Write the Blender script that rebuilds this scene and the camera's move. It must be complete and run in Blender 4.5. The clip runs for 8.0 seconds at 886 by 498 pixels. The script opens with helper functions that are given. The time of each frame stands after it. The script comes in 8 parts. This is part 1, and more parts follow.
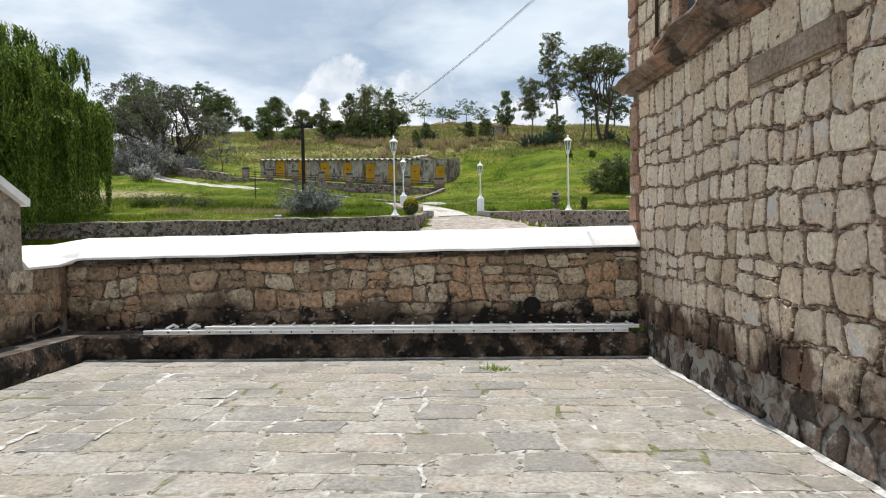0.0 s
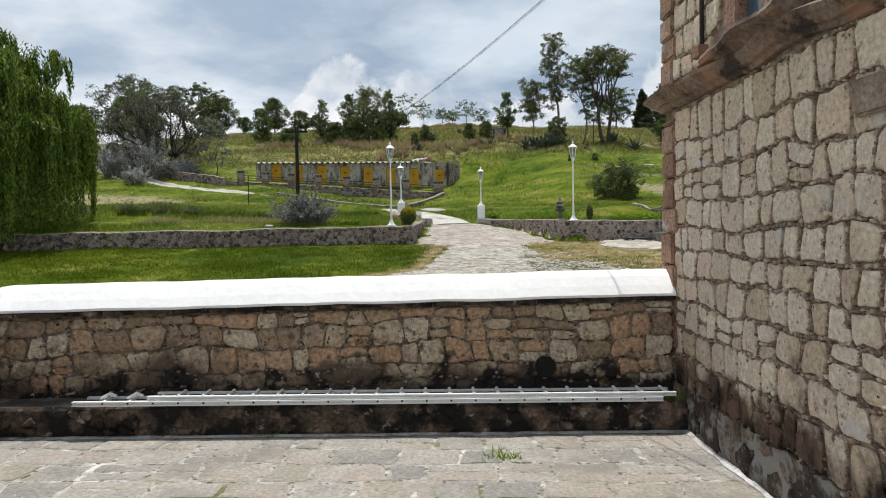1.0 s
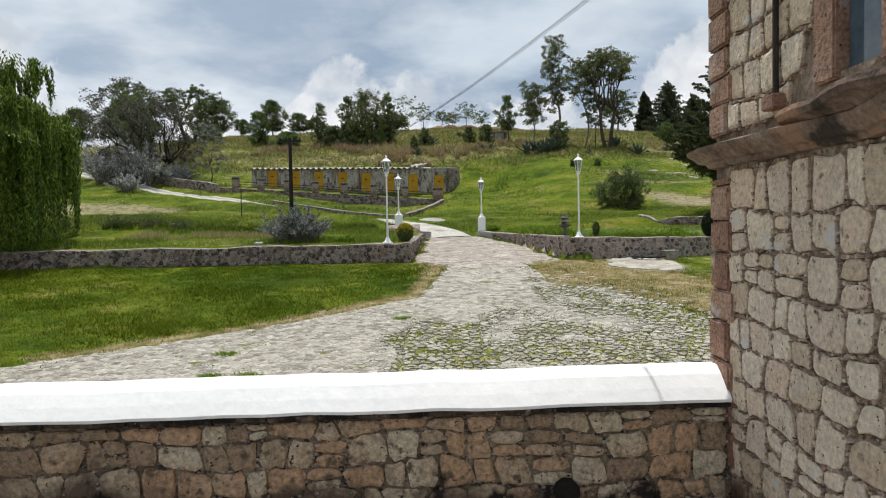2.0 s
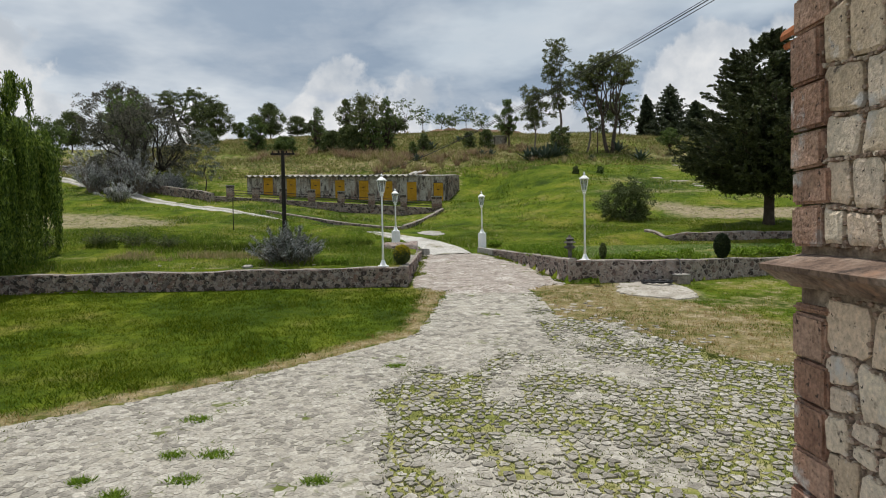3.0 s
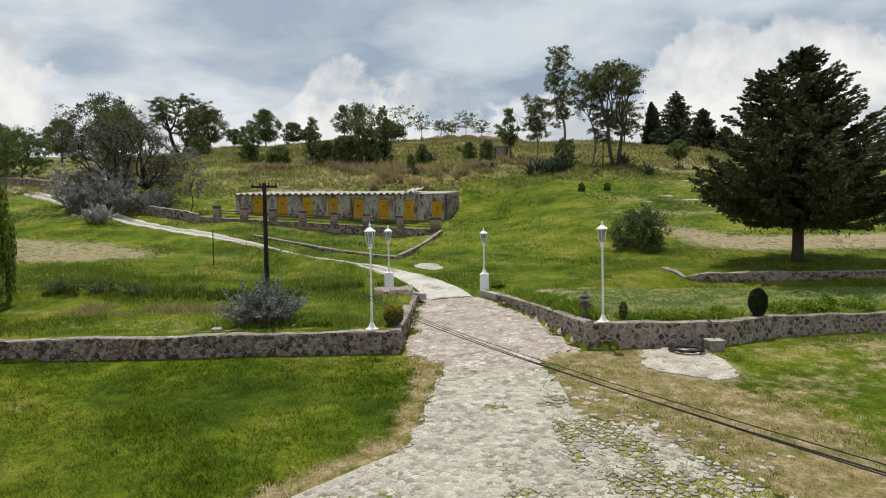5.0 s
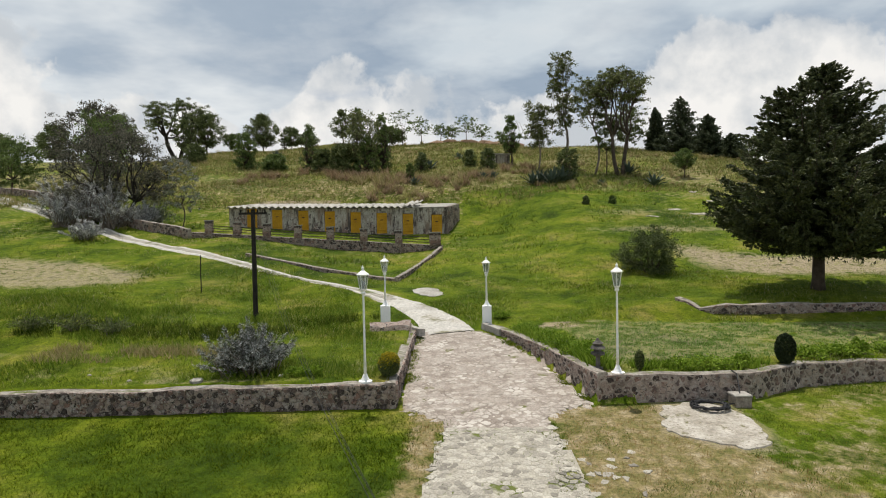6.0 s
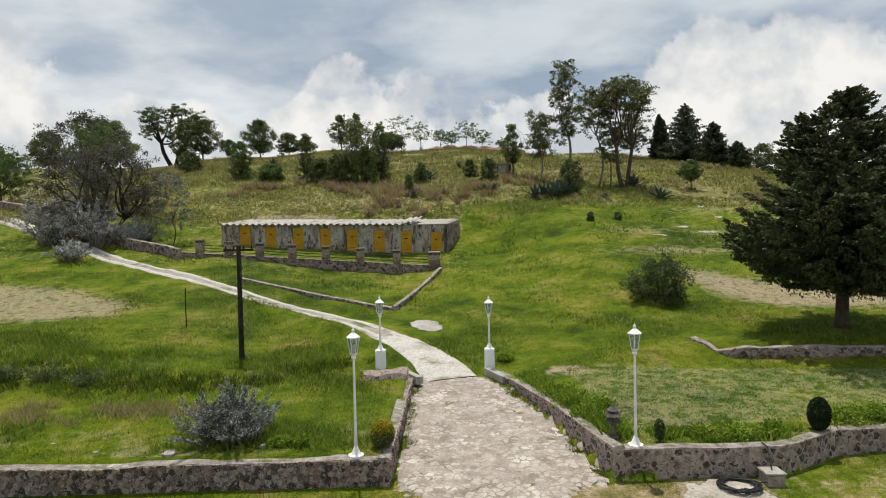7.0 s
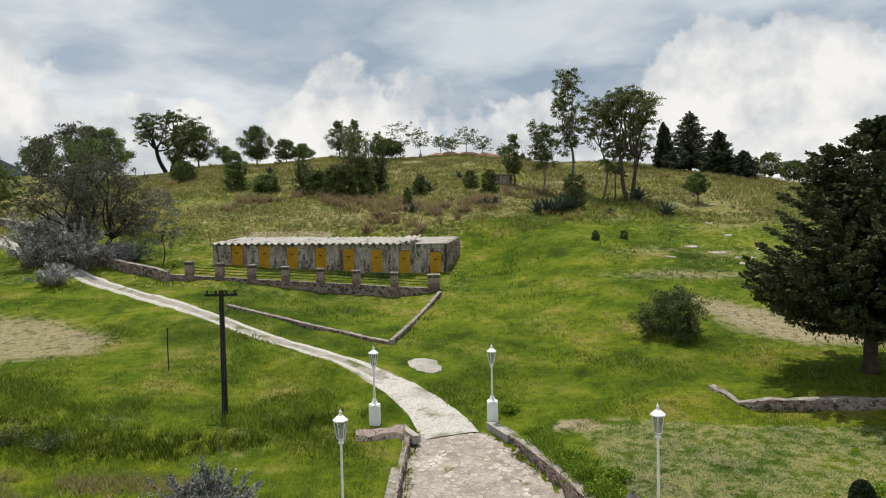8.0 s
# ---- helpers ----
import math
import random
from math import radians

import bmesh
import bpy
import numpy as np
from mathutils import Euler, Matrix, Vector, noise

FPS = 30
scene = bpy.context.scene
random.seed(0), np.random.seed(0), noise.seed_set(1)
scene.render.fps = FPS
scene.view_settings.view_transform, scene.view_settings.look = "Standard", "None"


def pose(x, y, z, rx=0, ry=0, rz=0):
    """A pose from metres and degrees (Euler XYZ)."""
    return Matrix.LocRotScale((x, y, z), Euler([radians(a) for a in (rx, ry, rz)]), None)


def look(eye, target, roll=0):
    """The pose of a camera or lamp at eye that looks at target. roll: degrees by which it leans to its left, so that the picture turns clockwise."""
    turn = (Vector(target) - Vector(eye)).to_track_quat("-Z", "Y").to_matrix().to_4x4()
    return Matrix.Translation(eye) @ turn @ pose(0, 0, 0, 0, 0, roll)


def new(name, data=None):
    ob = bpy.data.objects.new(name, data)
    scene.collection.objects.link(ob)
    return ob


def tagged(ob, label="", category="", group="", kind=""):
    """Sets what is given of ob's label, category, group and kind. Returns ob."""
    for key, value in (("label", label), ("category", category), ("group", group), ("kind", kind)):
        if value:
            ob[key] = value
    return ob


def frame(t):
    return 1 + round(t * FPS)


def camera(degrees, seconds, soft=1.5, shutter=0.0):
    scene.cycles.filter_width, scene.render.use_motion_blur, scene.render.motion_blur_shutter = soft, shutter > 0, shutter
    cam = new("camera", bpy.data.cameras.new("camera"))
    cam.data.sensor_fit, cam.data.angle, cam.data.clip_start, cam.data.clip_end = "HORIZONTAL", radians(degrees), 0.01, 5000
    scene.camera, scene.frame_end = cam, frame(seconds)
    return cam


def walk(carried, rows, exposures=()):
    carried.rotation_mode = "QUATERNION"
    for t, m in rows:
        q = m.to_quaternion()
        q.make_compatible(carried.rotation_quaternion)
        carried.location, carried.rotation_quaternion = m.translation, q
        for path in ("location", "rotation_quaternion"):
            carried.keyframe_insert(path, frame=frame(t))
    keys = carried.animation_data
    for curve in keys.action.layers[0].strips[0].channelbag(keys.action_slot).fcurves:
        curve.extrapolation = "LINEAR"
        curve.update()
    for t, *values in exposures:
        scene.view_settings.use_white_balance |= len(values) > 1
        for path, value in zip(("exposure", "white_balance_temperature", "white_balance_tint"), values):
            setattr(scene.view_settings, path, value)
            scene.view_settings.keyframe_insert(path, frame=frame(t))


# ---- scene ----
cam = camera(70.0, 8.0, 1.05)
METRES, EYE, TILT, LEAN, TURN = 30.6, 1.71, 0.0, 0.0, 0.0
ROWS = [
    (0.0000, 0.0000, 0.0000, 0.0000, -0.0200, -1.7233, 1.0000),
    (0.5000, 0.0007, 0.0249, 0.0013, -0.0200, -1.7050, 0.9800),
    (1.0000, 0.0021, 0.0518, 0.0178, -0.0300, -1.7050, 0.9800),
    (1.5000, 0.0034, 0.0781, 0.0313, -0.0300, -1.7050, 0.9900),
    (3.0000, 0.0071, 0.1583, 0.0794, -0.0400, -1.7050, 1.0400),
    (3.5000, 0.0088, 0.1862, 0.0960, -0.0400, -1.7050, 1.0600),
    (4.0000, 0.0095, 0.2166, 0.1144, -0.0300, -1.7233, 1.0700),
    (4.5000, 0.0107, 0.2479, 0.1339, -0.0400, -1.7416, 1.0800),
    (6.0000, 0.0131, 0.3542, 0.2083, -0.0500, -1.7966, 1.1300),
    (6.5000, 0.0138, 0.3911, 0.2383, -0.0400, -1.8515, 1.1500),
    (7.0000, 0.0155, 0.4308, 0.2714, -0.0500, -1.8699, 1.1700),
    (7.5000, 0.0160, 0.4693, 0.3034, -0.0600, -1.8882, 1.1600),
    (8.0000, 0.0180, 0.5111, 0.3378, -0.0600, -1.9432, 1.2000),
]
walk(cam, [(t, pose(0, 0, EYE, TILT, LEAN, TURN) @ pose(METRES * x, METRES * y, METRES * z, 90 + pitch, roll, yaw)) for t, x, y, z, yaw, pitch, roll in ROWS],
     exposures=[(0.0, 0.36, 6500, 10), (0.5, 0.18, 6500, 10), (1.0, 0.15, 6500, 10), (1.6, 0.15, 6500, 10), (2.8, -0.2, 6550, 10), (3.5, 0.0, 6600, 10), (6.0, 0.0, 6850, 10), (8.0, 0.0, 6850, 10)])

# ---- world, sun, exposure ----
def build_world():
    w = bpy.data.worlds.new("sky_world")
    scene.world = w
    w.use_nodes = True
    nt = w.node_tree
    nt.nodes.clear()
    N = nt.nodes.new
    L = nt.links.new
    out, bg = N("ShaderNodeOutputWorld"), N("ShaderNodeBackground")
    sky = N("ShaderNodeTexSky")
    sky.sky_type, sky.sun_disc = "NISHITA", False
    sky.sun_elevation, sky.sun_rotation = radians(SUN_EL), radians(SUN_AZ)
    sky.altitude, sky.dust_density = 2400, 1.5
    tc = N("ShaderNodeTexCoord")
    sep = N("ShaderNodeSeparateXYZ")
    L(tc.outputs["Generated"], sep.inputs[0])
    def mathn(op, a, b=None, clamp=False):
        m = N("ShaderNodeMath")
        m.operation, m.use_clamp = op, clamp
        for i, v in enumerate((a, b)):
            if v is None: continue
            if isinstance(v, (int, float)): m.inputs[i].default_value = v
            else: L(v, m.inputs[i])
        return m.outputs[0]
    zc = mathn("MAXIMUM", sep.outputs[2], 0.0)
    den = mathn("ADD", zc, 0.16)
    px, py = mathn("DIVIDE", sep.outputs[0], den), mathn("DIVIDE", sep.outputs[1], den)
    comb = N("ShaderNodeCombineXYZ")
    L(px, comb.inputs[0]); L(py, comb.inputs[1])
    comb.inputs[2].default_value = 3.1
    def noise_tex(scale, detail, rough, offset=0.0, src=None, dist=0.0):
        n = N("ShaderNodeTexNoise")
        n.inputs["Scale"].default_value, n.inputs["Detail"].default_value = scale, detail
        n.inputs["Roughness"].default_value, n.inputs["Distortion"].default_value = rough, dist
        mp = N("ShaderNodeMapping")
        mp.inputs["Location"].default_value = (offset, offset * 0.7, 0)
        L(src or comb.outputs[0], mp.inputs[0])
        L(mp.outputs[0], n.inputs[0])
        return n.outputs[0]
    def ramp(src, stops):
        r = N("ShaderNodeValToRGB")
        while len(r.color_ramp.elements) < len(stops): r.color_ramp.elements.new(0.5)
        for e, (p, c) in zip(r.color_ramp.elements, stops):
            e.position, e.color = p, (*c, 1)
        L(src, r.inputs[0])
        return r.outputs[0]
    def mix(f, a, b):
        m = N("ShaderNodeMix")
        m.data_type = "RGBA"
        if isinstance(f, float): m.inputs[0].default_value = f
        else: L(f, m.inputs[0])
        for i, v in ((6, a), (7, b)):
            if isinstance(v, tuple): m.inputs[i].default_value = (*v, 1)
            else: L(v, m.inputs[i])
        return m.outputs[2]
    # grey cloud deck overhead, broken by paler gaps
    deck = noise_tex(0.55, 6, 0.55, 4.3)
    deck_col = ramp(deck, ((0.36, (0.56, 0.64, 0.72)), (0.45, (0.30, 0.385, 0.50)), (0.55, (0.36, 0.445, 0.555)), (0.64, (0.68, 0.74, 0.80))))
    wisps = noise_tex(2.2, 8, 0.6, 9.1)
    deck_col = mix(ramp(wisps, ((0.45, (0, 0, 0)), (0.75, (0.45, 0.45, 0.45)))), deck_col, (0.72, 0.76, 0.80))
    # puffy bright cumulus low over the hill
    puff = noise_tex(3.6, 9, 0.56, 2.0, tc.outputs["Generated"], 0.15)
    low = mathn("MULTIPLY", mathn("SUBTRACT", 0.25, zc), 1.7)
    puff_mask = ramp(mathn("ADD", puff, low), ((0.515, (0, 0, 0)), (0.545, (0.8, 0.8, 0.8)), (0.62, (1, 1, 1))))
    shade = noise_tex(9.0, 6, 0.55, 6.0, tc.outputs["Generated"])
    puff_col = ramp(shade, ((0.38, (0.52, 0.57, 0.63)), (0.58, (0.84, 0.85, 0.86))))
    cloud = mix(puff_mask, deck_col, puff_col)
    blue = N("ShaderNodeMix")
    blue.data_type, blue.blend_type = "RGBA", "MULTIPLY"
    blue.inputs[0].default_value = 1.0
    L(sky.outputs[0], blue.inputs[6])
    blue.inputs[7].default_value = (0.085, 0.085, 0.085, 1)
    gap = ramp(noise_tex(0.9, 5, 0.5, 12.0), ((0.62, (1, 1, 1)), (0.70, (0.15, 0.15, 0.15))))
    L(mix(gap, blue.outputs[2], cloud), bg.inputs[0])
    bg.inputs[1].default_value = SKY_STRENGTH
    L(bg.outputs[0], out.inputs[0])


SUN_EL, SUN_AZ, SUN_POWER, SKY_STRENGTH = 76.0, -14.0, 3.95, 1.06
build_world()
sun_lamp = bpy.data.lights.new("sun", "SUN")
sun_lamp.energy, sun_lamp.angle, sun_lamp.color = SUN_POWER, radians(0.6), (1.0, 0.96, 0.90)
sun = new("sun", sun_lamp)
sun_dir = Vector((math.sin(radians(SUN_AZ)) * math.cos(radians(SUN_EL)), math.cos(radians(SUN_AZ)) * math.cos(radians(SUN_EL)), math.sin(radians(SUN_EL))))
sun.matrix_world = look(sun_dir * 60, (0, 0, 0))


# ---- materials ----
def surface(name, colours, scale=1.0, fine=14.0, rough=0.85, metal=0.0, bump=0.3, bump_scale=30.0, per="", spread=0.5, spec=0.3, fine_amount=0.35, extra=None):
    """A node material: colours blended by a coarse noise and by a random number for each piece, broken by a fine grain, with relief."""
    m = bpy.data.materials.new(name)
    m.use_nodes = True
    nt = m.node_tree
    bsdf = nt.nodes["Principled BSDF"]
    N, L = nt.nodes.new, nt.links.new
    geo = N("ShaderNodeNewGeometry")
    a = N("ShaderNodeTexNoise")
    a.inputs["Scale"].default_value, a.inputs["Detail"].default_value = scale, 5
    L(geo.outputs["Position"], a.inputs[0])
    fac = a.outputs[0]
    if per:
        src = N("ShaderNodeObjectInfo").outputs["Random"] if per == "object" else geo.outputs["Random Per Island"]
        mx = N("ShaderNodeMix")
        mx.inputs[0].default_value = spread
        L(fac, mx.inputs[2]); L(src, mx.inputs[3])
        fac = mx.outputs[0]
    r = N("ShaderNodeValToRGB")
    while len(r.color_ramp.elements) < len(colours): r.color_ramp.elements.new(0.5)
    n = len(colours)
    for i, (e, c) in enumerate(zip(r.color_ramp.elements, colours)):
        e.position, e.color = 0.30 + 0.40 * i / max(1, n - 1), (*c, 1)
    L(fac, r.inputs[0])
    b = N("ShaderNodeTexNoise")
    b.inputs["Scale"].default_value, b.inputs["Detail"].default_value = fine, 6
    b.inputs["Roughness"].default_value = 0.65
    L(geo.outputs["Position"], b.inputs[0])
    rb = N("ShaderNodeMapRange")
    rb.inputs[1].default_value, rb.inputs[2].default_value = 0.3, 0.7
    rb.inputs[3].default_value, rb.inputs[4].default_value = 1 - fine_amount, 1 + fine_amount * 0.7
    L(b.outputs[0], rb.inputs[0])
    mu = N("ShaderNodeMix")
    mu.data_type, mu.blend_type = "RGBA", "MULTIPLY"
    mu.inputs[0].default_value = 1.0
    L(r.outputs[0], mu.inputs[6]); L(rb.outputs[0], mu.inputs[7])
    col = mu.outputs[2]
    if extra:
        col = extra(nt, geo, col)
    L(col, bsdf.inputs["Base Color"])
    bsdf.inputs["Roughness"].default_value, bsdf.inputs["Metallic"].default_value = rough, metal
    bsdf.inputs["Specular IOR Level"].default_value = spec
    if bump:
        c = N("ShaderNodeTexNoise")
        c.inputs["Scale"].default_value, c.inputs["Detail"].default_value = bump_scale, 7
        L(geo.outputs["Position"], c.inputs[0])
        bp = N("ShaderNodeBump")
        bp.inputs["Strength"].default_value, bp.inputs["Distance"].default_value = bump, 0.03
        L(c.outputs[0], bp.inputs["Height"])
        L(bp.outputs[0], bsdf.inputs["Normal"])
    return m


def patches(colour, scale, lo, hi, zlow=None, zhigh=None, seed=0.0):
    """A layer of stains: noise above a threshold, optionally only within a band of heights."""
    def add(nt, geo, col):
        N, L = nt.nodes.new, nt.links.new
        mp = N("ShaderNodeMapping")
        mp.inputs["Location"].default_value = (seed, seed * 1.7, seed * 0.3)
        L(geo.outputs["Position"], mp.inputs[0])
        t = N("ShaderNodeTexNoise")
        t.inputs["Scale"].default_value, t.inputs["Detail"].default_value = scale, 6
        t.inputs["Roughness"].default_value = 0.6
        L(mp.outputs[0], t.inputs[0])
        src = t.outputs[0]
        if zlow is not None:
            sp, mr, ad = N("ShaderNodeSeparateXYZ"), N("ShaderNodeMapRange"), N("ShaderNodeMath")
            L(geo.outputs["Position"], sp.inputs[0]); L(sp.outputs[2], mr.inputs[0])
            mr.inputs[1].default_value, mr.inputs[2].default_value = zlow, zhigh
            mr.inputs[3].default_value, mr.inputs[4].default_value = 0.0, -0.35
            L(src, ad.inputs[0]); L(mr.outputs[0], ad.inputs[1])
            src = ad.outputs[0]
        mr2 = N("ShaderNodeMapRange")
        mr2.inputs[1].default_value, mr2.inputs[2].default_value = lo, hi
        L(src, mr2.inputs[0])
        mx = N("ShaderNodeMix")
        mx.data_type = "RGBA"
        L(mr2.outputs[0], mx.inputs[0]); L(col, mx.inputs[6])
        mx.inputs[7].default_value = (*colour, 1)
        return mx.outputs[2]
    return add


def chain(*adds):
    def run(nt, geo, col):
        for a in adds: col = a(nt, geo, col)
        return col
    return run


def streaks(colour, lo, hi, seed=0.0, scale=(1.6, 1.6, 0.35)):
    """Stains that run down a wall."""
    def add(nt, geo, col):
        N, L = nt.nodes.new, nt.links.new
        mp, t, mr, mx = N("ShaderNodeMapping"), N("ShaderNodeTexNoise"), N("ShaderNodeMapRange"), N("ShaderNodeMix")
        mp.inputs["Location"].default_value, mp.inputs["Scale"].default_value = (seed, seed * 0.7, seed * 0.3), scale
        L(geo.outputs["Position"], mp.inputs[0])
        t.inputs["Scale"].default_value, t.inputs["Detail"].default_value, t.inputs["Roughness"].default_value = 1.0, 7, 0.68
        L(mp.outputs[0], t.inputs[0])
        mr.inputs[1].default_value, mr.inputs[2].default_value = lo, hi
        L(t.outputs[0], mr.inputs[0])
        mx.data_type = "RGBA"
        L(mr.outputs[0], mx.inputs[0]); L(col, mx.inputs[6])
        mx.inputs[7].default_value = (*colour, 1)
        return mx.outputs[2]
    return add


soot = patches((0.022, 0.014, 0.010), 2.6, 0.40, 0.56, 0.45, 1.15, 3.0)
damp = patches((0.13, 0.080, 0.054), 1.3, 0.40, 0.53, 0.5, 1.6, 8.0)
lime = patches((0.50, 0.49, 0.47), 2.3, 0.58, 0.68, seed=5.0)
tuff = ((0.52, 0.405, 0.29), (0.63, 0.515, 0.39), (0.72, 0.61, 0.475), (0.60, 0.49, 0.385), (0.66, 0.515, 0.385))
lime_thin = patches((0.56, 0.53, 0.50), 2.6, 0.60, 0.70, seed=25.0)
# small hollows of the tuff: their shade is put in as dark colour specks
painted_pits = chain(patches((0.15, 0.115, 0.09), 9.0, 0.60, 0.70, seed=22.0), patches((0.05, 0.037, 0.03), 24.0, 0.635, 0.67, seed=2.0))
MAT_CHURCH = surface("tuff_block", tuff, 1.2, 22, 0.95, bump=0.6, bump_scale=38, per="object", spread=0.42, extra=chain(painted_pits, lime_thin, damp, soot))
MAT_CHURCH_FAR = surface("tuff_block_rest", tuff, 1.2, 22, 0.95, bump=0.6, bump_scale=38, per="island", spread=0.42, extra=chain(painted_pits, lime_thin, damp, soot))
MAT_FOOT = surface("footing_stone", ((0.055, 0.04, 0.031), (0.13, 0.093, 0.07), (0.24, 0.19, 0.155), (0.16, 0.115, 0.088), (0.09, 0.066, 0.052)), 3.0, 20, 0.95, bump=0.9, bump_scale=24, per="object", spread=0.45, fine_amount=0.5, extra=chain(patches((0.28, 0.262, 0.238), 4.5, 0.50, 0.60, seed=72.0), patches((0.02, 0.014, 0.011), 3.4, 0.56, 0.64, seed=74.0)))
MAT_QUOIN = surface("red_tuff", ((0.25, 0.138, 0.095), (0.37, 0.222, 0.155), (0.44, 0.29, 0.215), (0.31, 0.182, 0.128)), 2.5, 24, 0.95, bump=1.0, per="object", fine_amount=0.5, extra=chain(patches((0.07, 0.045, 0.035), 17.0, 0.61, 0.66, seed=9.0), lime))
MAT_MORTAR = surface("lime_mortar", ((0.15, 0.108, 0.08), (0.27, 0.205, 0.15), (0.40, 0.32, 0.245)), 5.0, 20, 0.97, bump=0.9, bump_scale=22, extra=chain(patches((0.30, 0.285, 0.26), 2.6, 0.36, 0.50, 0.25, 0.8, 1.0), patches((0.06, 0.048, 0.04), 2.1, 0.48, 0.56, 0.5, 1.3, 3.0)))
parapet_cols = ((0.34, 0.245, 0.165), (0.50, 0.40, 0.285), (0.60, 0.51, 0.385), (0.46, 0.345, 0.24), (0.50, 0.325, 0.205))
wall_stain = chain(patches((0.13, 0.10, 0.07), 7.0, 0.56, 0.66, seed=31.0), patches((0.04, 0.03, 0.025), 20.0, 0.63, 0.67, seed=12.0), patches((0.13, 0.095, 0.068), 1.3, 0.34, 0.50, 0.40, 1.2, 2.0), patches((0.026, 0.021, 0.018), 2.9, 0.40, 0.50, 0.35, 1.1, 6.0))
MAT_PARAPET_MORTAR = surface("brown_mortar", ((0.12, 0.093, 0.066), (0.24, 0.19, 0.135), (0.36, 0.29, 0.21)), 3.0, 24, 0.97, bump=1.0, bump_scale=24, extra=wall_stain)
MAT_PARAPET = surface("parapet_stone", parapet_cols, 1.5, 20, 0.95, bump=1.0, fine_amount=0.5, per="object", spread=0.6, extra=wall_stain)
MAT_BENCH = surface("bench_face", ((0.045, 0.034, 0.027), (0.10, 0.074, 0.055), (0.26, 0.18, 0.135)), 4.0, 22, 0.95, bump=1.0, bump_scale=20, fine_amount=0.6, extra=chain(patches((0.016, 0.014, 0.012), 3.2, 0.46, 0.56, seed=4.0), patches((0.30, 0.28, 0.25), 7.0, 0.63, 0.69, seed=14.0)))
MAT_BENCH_TOP = surface("bench_top", ((0.05, 0.043, 0.036), (0.11, 0.095, 0.08), (0.24, 0.215, 0.185)), 3.5, 20, 0.95, bump=0.6, extra=patches((0.06, 0.055, 0.045), 2.0, 0.55, 0.62, seed=2.0))
MAT_WHITE = surface("whitewash", ((0.86, 0.86, 0.86), (0.93, 0.93, 0.92)), 1.0, 9, 0.9, bump=0.25, bump_scale=12, fine_amount=0.05)
MAT_PAVER = surface("paving_slab", ((0.25, 0.24, 0.222), (0.315, 0.295, 0.265), (0.36, 0.34, 0.305), (0.345, 0.302, 0.258), (0.295, 0.275, 0.228)), 2.6, 26, 0.9, bump=0.8, bump_scale=30, per="object", spread=0.44, fine_amount=0.36, extra=chain(patches((0.22, 0.205, 0.185), 1.1, 0.52, 0.66, seed=7.0), patches((0.25, 0.235, 0.16), 2.6, 0.60, 0.74, seed=13.0), patches((0.15, 0.14, 0.12), 19.0, 0.65, 0.72, seed=23.0), patches((0.47, 0.455, 0.43), 2.3, 0.60, 0.78, seed=1.0), patches((0.50, 0.48, 0.46), 26.0, 0.66, 0.70, seed=4.0)))
MAT_JOINT = surface("paving_joint", ((0.22, 0.205, 0.17), (0.35, 0.335, 0.30), (0.48, 0.47, 0.445)), 4.0, 14, 0.95, bump=0.6, extra=chain(patches((0.14, 0.15, 0.06), 1.0, 0.56, 0.64, seed=11.0), patches((0.60, 0.59, 0.57), 1.2, 0.59, 0.66, seed=17.0), patches((0.11, 0.095, 0.075), 14.0, 0.54, 0.60, seed=18.0)))
MAT_PLASTER = surface("stained_plaster", ((0.24, 0.195, 0.15), (0.36, 0.30, 0.235), (0.46, 0.41, 0.345)), 2.2, 20, 0.95, bump=0.8, bump_scale=16, fine_amount=0.5, extra=chain(patches((0.05, 0.042, 0.036), 5.0, 0.54, 0.62, seed=63.0), patches((0.52, 0.50, 0.47), 3.5, 0.60, 0.68, seed=65.0)))
MAT_ALU = surface("aluminium", ((0.80, 0.80, 0.79), (0.88, 0.88, 0.87)), 3.0, 30, 0.4, 0.0, bump=0.05, fine_amount=0.1, spec=0.5)
# near-black painted for the shade inside holes; also the colour of the insulators
MAT_DARK = surface("hole_dark_and_insulator", ((0.012, 0.011, 0.010), (0.02, 0.018, 0.016)), 5, 20, 0.95, bump=0)
rubble_cols = ((0.067, 0.052, 0.046), (0.232, 0.159, 0.134), (0.415, 0.336, 0.281), (0.256, 0.152, 0.122), (0.122, 0.098, 0.091), (0.342, 0.268, 0.232))
rubble_wear = chain(patches((0.20, 0.135, 0.11), 6.0, 0.55, 0.62, seed=43.0), patches((0.36, 0.32, 0.285), 5.2, 0.56, 0.62, seed=3.0), patches((0.04, 0.033, 0.03), 8.0, 0.57, 0.63, seed=37.0), patches((0.42, 0.385, 0.35), 13.0, 0.60, 0.66, seed=51.0))
MAT_RUBBLE = surface("field_stone", rubble_cols, 1.4, 16, 0.95, bump=0.6, per="object", spread=0.75, extra=rubble_wear)
MAT_RUBBLE_FAR = surface("field_stone_rest", rubble_cols, 1.4, 16, 0.95, bump=0.6, per="island", spread=0.75, extra=rubble_wear)
MAT_RUBBLE_MORTAR = surface("grey_mortar", ((0.20, 0.165, 0.14), (0.34, 0.285, 0.245), (0.45, 0.40, 0.355)), 3.6, 14, 0.97, bump=0.8, bump_scale=18)
cobble_cols = ((0.24, 0.221, 0.186), (0.355, 0.329, 0.277), (0.50, 0.469, 0.404), (0.315, 0.290, 0.245), (0.41, 0.380, 0.32))
MAT_COBBLE = surface("cobble", cobble_cols, 0.7, 14, 0.9, bump=0.5, per="object", spread=0.5)
